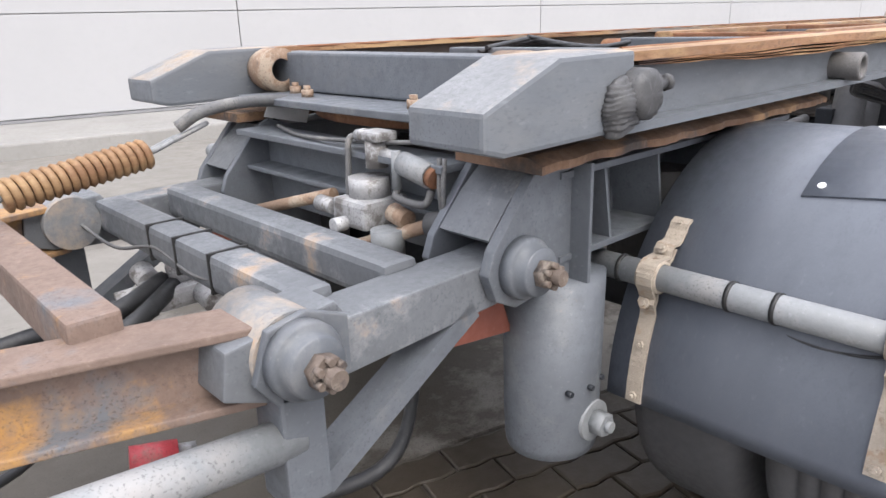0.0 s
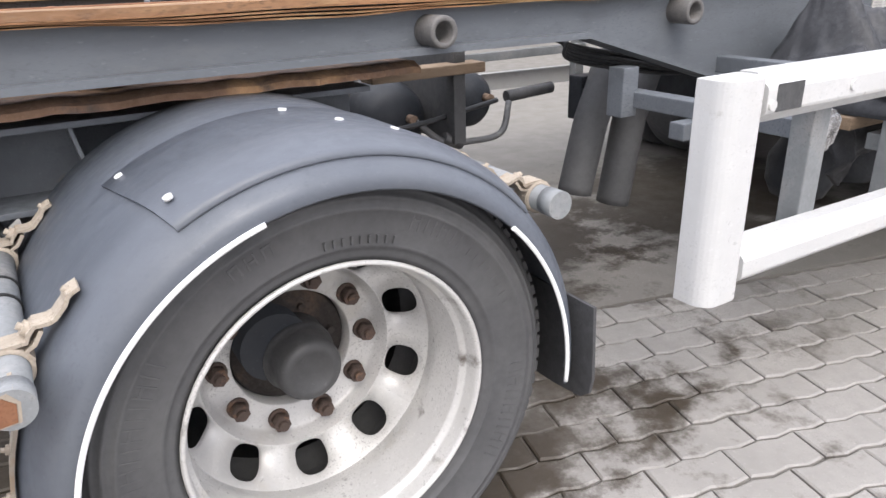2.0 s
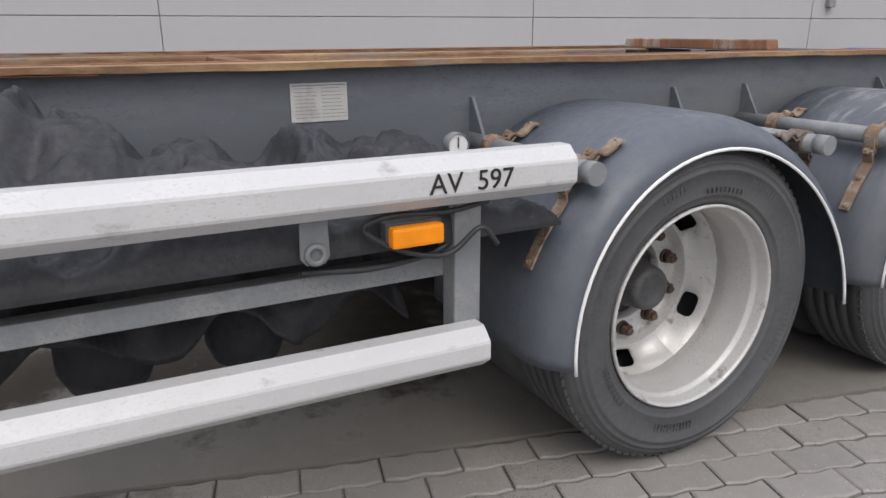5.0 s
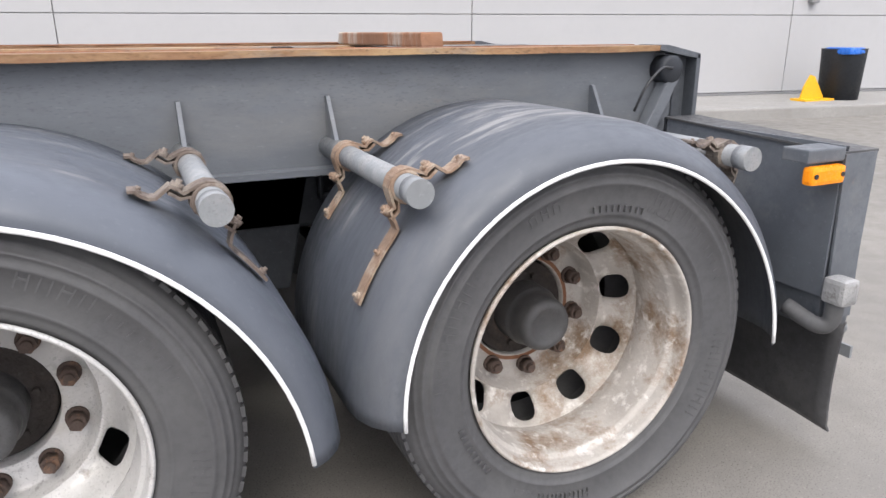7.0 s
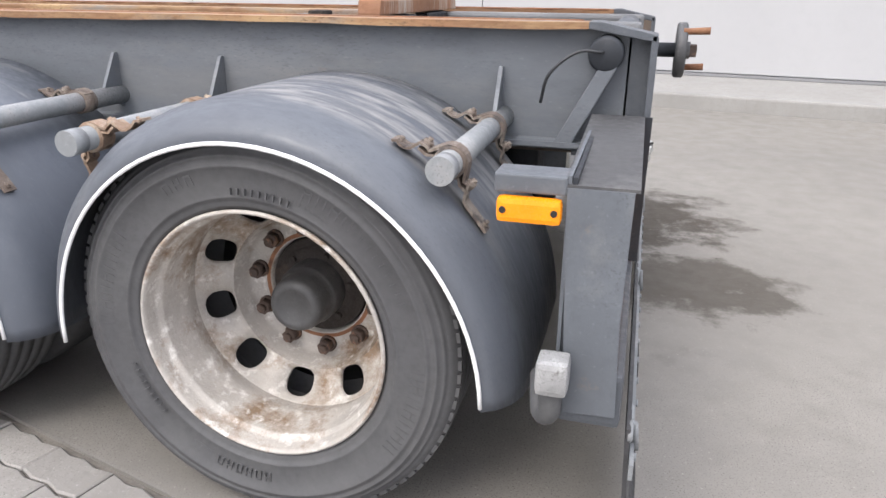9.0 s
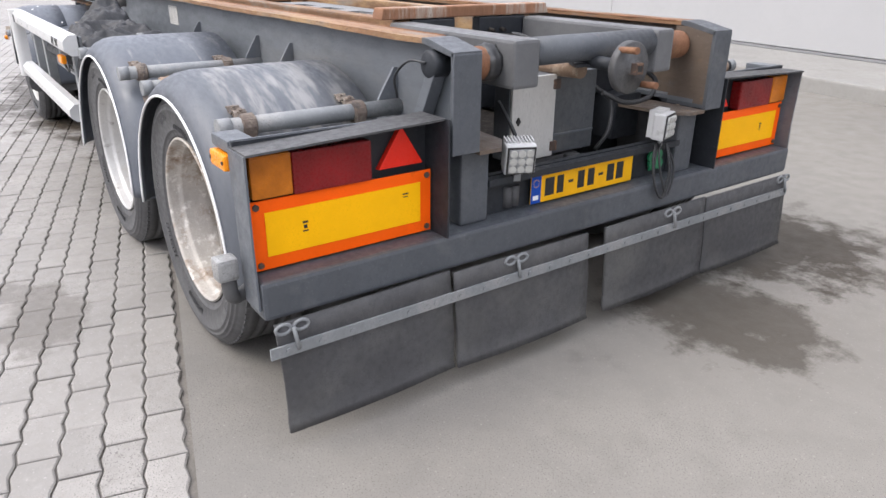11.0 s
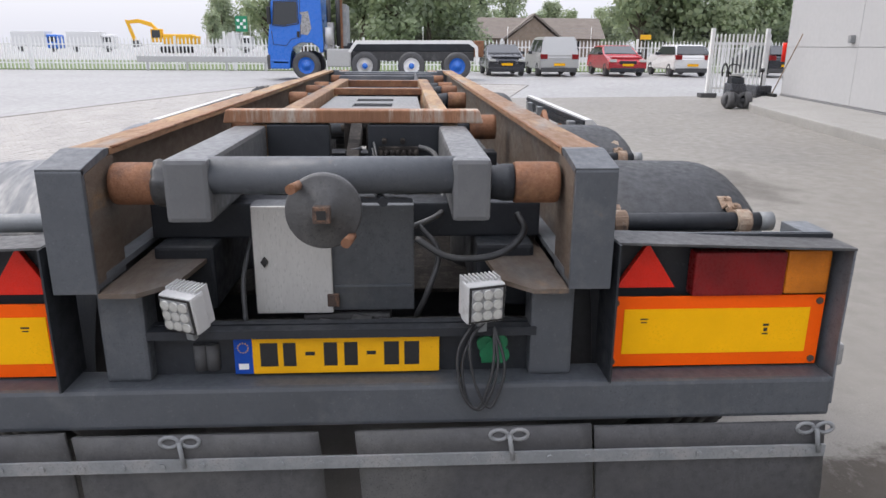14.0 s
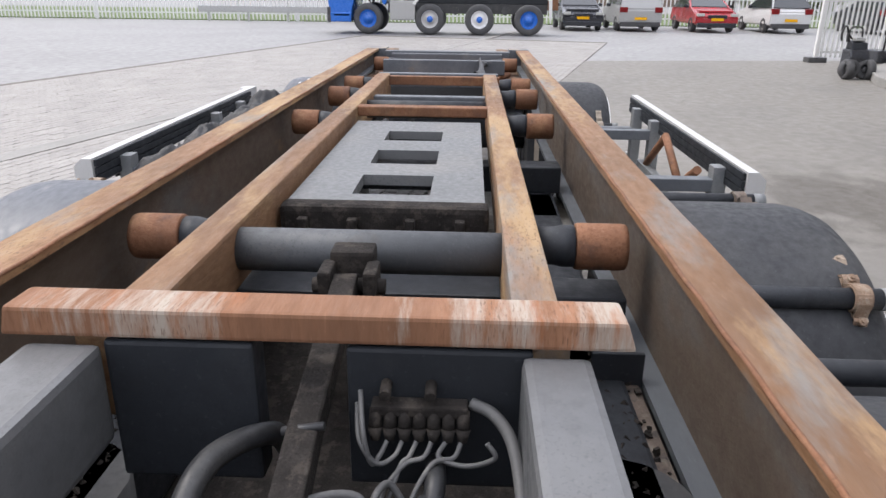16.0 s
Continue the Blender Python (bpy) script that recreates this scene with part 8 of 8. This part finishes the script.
for dy, dz in ((-0.17, 0.17), (0.17, 0.17), (-0.17, -0.17), (0.17, -0.17), (0, 0)):
    part("sign_mark", box(nb(), -37.34, -37.335, -8.5 + dy - 0.07, -8.5 + dy + 0.07, 2.4 + dz - 0.07, 2.4 + dz + 0.07), white_strip, sg2)
ye = thing("fence_plate", (-36.9, 13.4, 1.85), "small yellow plate above the fence", "sign")
part("plate", box(nb(), -36.95, -36.93, 13.1, 13.7, 1.75, 2.0), yellow_paint, ye)
part("plate_post", box(nb(), -36.98, -36.96, 13.38, 13.42, 0, 1.9), silver_car, ye)

# low farmhouse
hs = thing("house", (-98, 14, 0), "low house with a wide brown tiled roof", "house")
part("wall", box(nb(), -103, -96, 3, 27, 0, 2.6), brick_wall, hs)
part("roof", prism(nb(), [(-104, 2.4), (-95.2, 2.4), (-99.5, 5.2)], 2.5, 27.5, axis="y"), roof_tile, hs, "brown tiled roof")
part("gable", prism(nb(), [(14, 0), (21, 0), (21, 2.3), (17.5, 5.0), (14, 2.3)], -96, -94.5, axis="x"), brick_wall, hs)
part("gable_roof", prism(nb(), [(13.4, 2.1), (17.5, 5.3), (21.6, 2.1), (21.6, 2.4), (17.5, 5.6), (13.4, 2.4)], -97, -94.2, axis="x"), roof_tile, hs)
part("chimney", box(nb(), -100, -99.2, 8, 8.8, 4, 6.2), brick_wall, hs)
for y in (5, 8.5, 23.5):
    part("window", box(nb(), -96.0, -95.95, y - 0.7, y + 0.7, 0.9, 2.1), car_glass, hs)


def tree_meshes(seed, height, spread, leaf):
    r = random.Random(seed)
    bm = nb()
    sweep(bm, [(0, 0, 0), (0.1, 0.05, height * 0.25), (-0.05, 0.1, height * 0.55), (0.1, 0, height * 0.85)], height * 0.028, 10, height * 0.006)
    limbs = []
    for k in range(9):
        z0 = height * r.uniform(0.14, 0.7)
        a = r.uniform(0, 6.28)
        L = spread * r.uniform(0.45, 0.9)
        end = Vector((L * math.cos(a), L * math.sin(a), z0 + height * r.uniform(0.08, 0.28)))
        sweep(bm, [(0, 0, z0), end * 0.5 + Vector((0, 0, z0 * 0.42)), end], height * 0.012, 6, height * 0.003)
        limbs.append(end)
    trunk = bpy.data.meshes.new("trunk")
    bm.to_mesh(trunk)
    bm.free()
    trunk.materials.append(bark)
    verts, faces, mats = [], [], []
    centres = [(e, spread * r.uniform(0.35, 0.55)) for e in limbs] + [(Vector((r.uniform(-1, 1) * spread * 0.4, r.uniform(-1, 1) * spread * 0.4, height * r.uniform(0.14, 0.95))), spread * r.uniform(0.3, 0.55)) for _ in range(16)]
    for c, rad in centres:
        for _ in range(190):
            d = Vector((r.gauss(0, 1), r.gauss(0, 1), r.gauss(0, 0.8)))
            d = d.normalized() * rad * r.uniform(0.45, 1.05)
            p = c + d
            s = r.uniform(0.10, 0.27)
            n = (d.normalized() + Vector((r.uniform(-0.8, 0.8), r.uniform(-0.8, 0.8), r.uniform(-0.2, 0.9)))).normalized()
            a = n.orthogonal().normalized()
            b2 = n.cross(a)
            i = len(verts)
            verts += [p + a * s, p + b2 * s * 0.7, p - a * s, p - b2 * s * 0.7]
            faces.append((i, i + 1, i + 2, i + 3))
            mats.append(0 if r.random() < 0.6 else 1)
    crown = bpy.data.meshes.new("crown")
    crown.from_pydata(verts, [], faces)
    crown.materials.append(hazy_leaf_mats[leaf])
    crown.materials.append(hazy_leaf_mats[(leaf + 1) % 4])
    crown.polygons.foreach_set("material_index", mats)
    return trunk, crown


kinds = [tree_meshes(11, 9.0, 3.2, 0), tree_meshes(12, 8.0, 3.4, 1), tree_meshes(13, 10.0, 3.0, 2), tree_meshes(14, 7.0, 3.0, 3)]
r = random.Random(3)
spots = [(-64, -11.5, 0.95, 2), (-67, -9.0, 1.1, 0), (-70, -5.0, 1.2, 2), (-69, 0.8, 1.1, 3), (-68, 4.0, 0.9, 3), (-62, -3.5, 1.15, 2), (-60, -0.5, 1.0, 0), (-63, 2.5, 1.05, 2), (-66, -7.0, 0.95, 3), (-64, 5.2, 0.85, 1)]
spots += [(-64 - r.uniform(0, 6), y, r.uniform(0.95, 1.35), r.randrange(4)) for y in (22.5, 24.5, 27, 29.5, 32, 35, 38, 41, 44, 48, 52, 56, 61, 66, 72)]
spots += [(-130 - r.uniform(0, 15), y, r.uniform(0.85, 1.25), r.randrange(4)) for y in range(-34, 60, 4)]
spots += [(-115, y, r.uniform(0.6, 0.8), r.randrange(4)) for y in (-16, -12, -30)]
for x, y, sc, k in spots:
    t = thing("tree", (x, y, 0), ("dense dark green broadleaf tree", "fresh green broadleaf tree", "tall dark green tree", "light green bushy tree")[k], "tree", "trees beyond the yard")
    t.rotation_euler, t.scale = (0, 0, r.uniform(0, 6.28)), (sc, sc, sc)
    for nm, me in zip(("trunk", "crown"), kinds[k]):
        ob = new(nm, me)
        ob.parent = t
rng = random.Random(5)
variants = []
for k in range(4):
    b = nb()
    paver_mesh(b, 0, 0, 0, 0)
    bmesh.ops.translate(b, vec=-O, verts=b.verts[:])
    bmesh.ops.recalc_face_normals(b, faces=b.faces[:])
    me = bpy.data.meshes.new("paver")
    b.to_mesh(me)
    b.free()
    me.materials.append(paver_grey)
    variants.append(me)
count = 0
rows_v = int(8.6 / PW)
verts, faces = [], []
for rv in range(rows_v):
    shift = (rv % 2) * PL / 2
    for ru in range(int(-24 / PL), int(5.6 / PL)):
        u0, v0 = ru * PL + shift, rv * PW + 0.012
        dz, tl = rng.uniform(-0.003, 0.002), rng.uniform(-0.012, 0.012)
        if -2.9 <= u0 <= 0.9 and 0.0 <= v0 < 1.75 and count < 300:
            ob = new("paver", variants[rng.randrange(4)])
            ob.parent = paving
            p = O + u0 * U + v0 * V
            ob.location = (p.x, p.y, dz)
            count += 1
        else:
            base = O + u0 * U + v0 * V
            n0 = len(verts)
            src = variants[0]
            verts.extend((base.x + w.co.x, base.y + w.co.y, w.co.z + dz + tl * w.co.x) for w in src.vertices)
            faces.extend([n0 + i for i in f.vertices] for f in src.polygons)
me = bpy.data.meshes.new("paver_field")
me.from_pydata(verts, [], faces)
me.materials.append(paver_field_mat)
field = new("paver_field", me)
field["kind"] = "stuff"
field.parent = paving
# pale gutter strip across the yard
bm = nb()
q = [O + a * U + b * V for a, b in ((-40, 4.05), (4.5, 4.05), (4.5, 4.3), (-40, 4.3))]
lo, hi = [bm.verts.new((p.x, p.y, -0.015)) for p in q], [bm.verts.new((p.x, p.y, 0.006)) for p in q]
bm.faces.new(hi)
for i in range(4):
    bm.faces.new((lo[i], lo[(i + 1) % 4], hi[(i + 1) % 4], hi[i]))
tagged(part("gutter", bm, kerb_stone), "pale concrete gutter strip in the paving", "gutter", kind="structure")
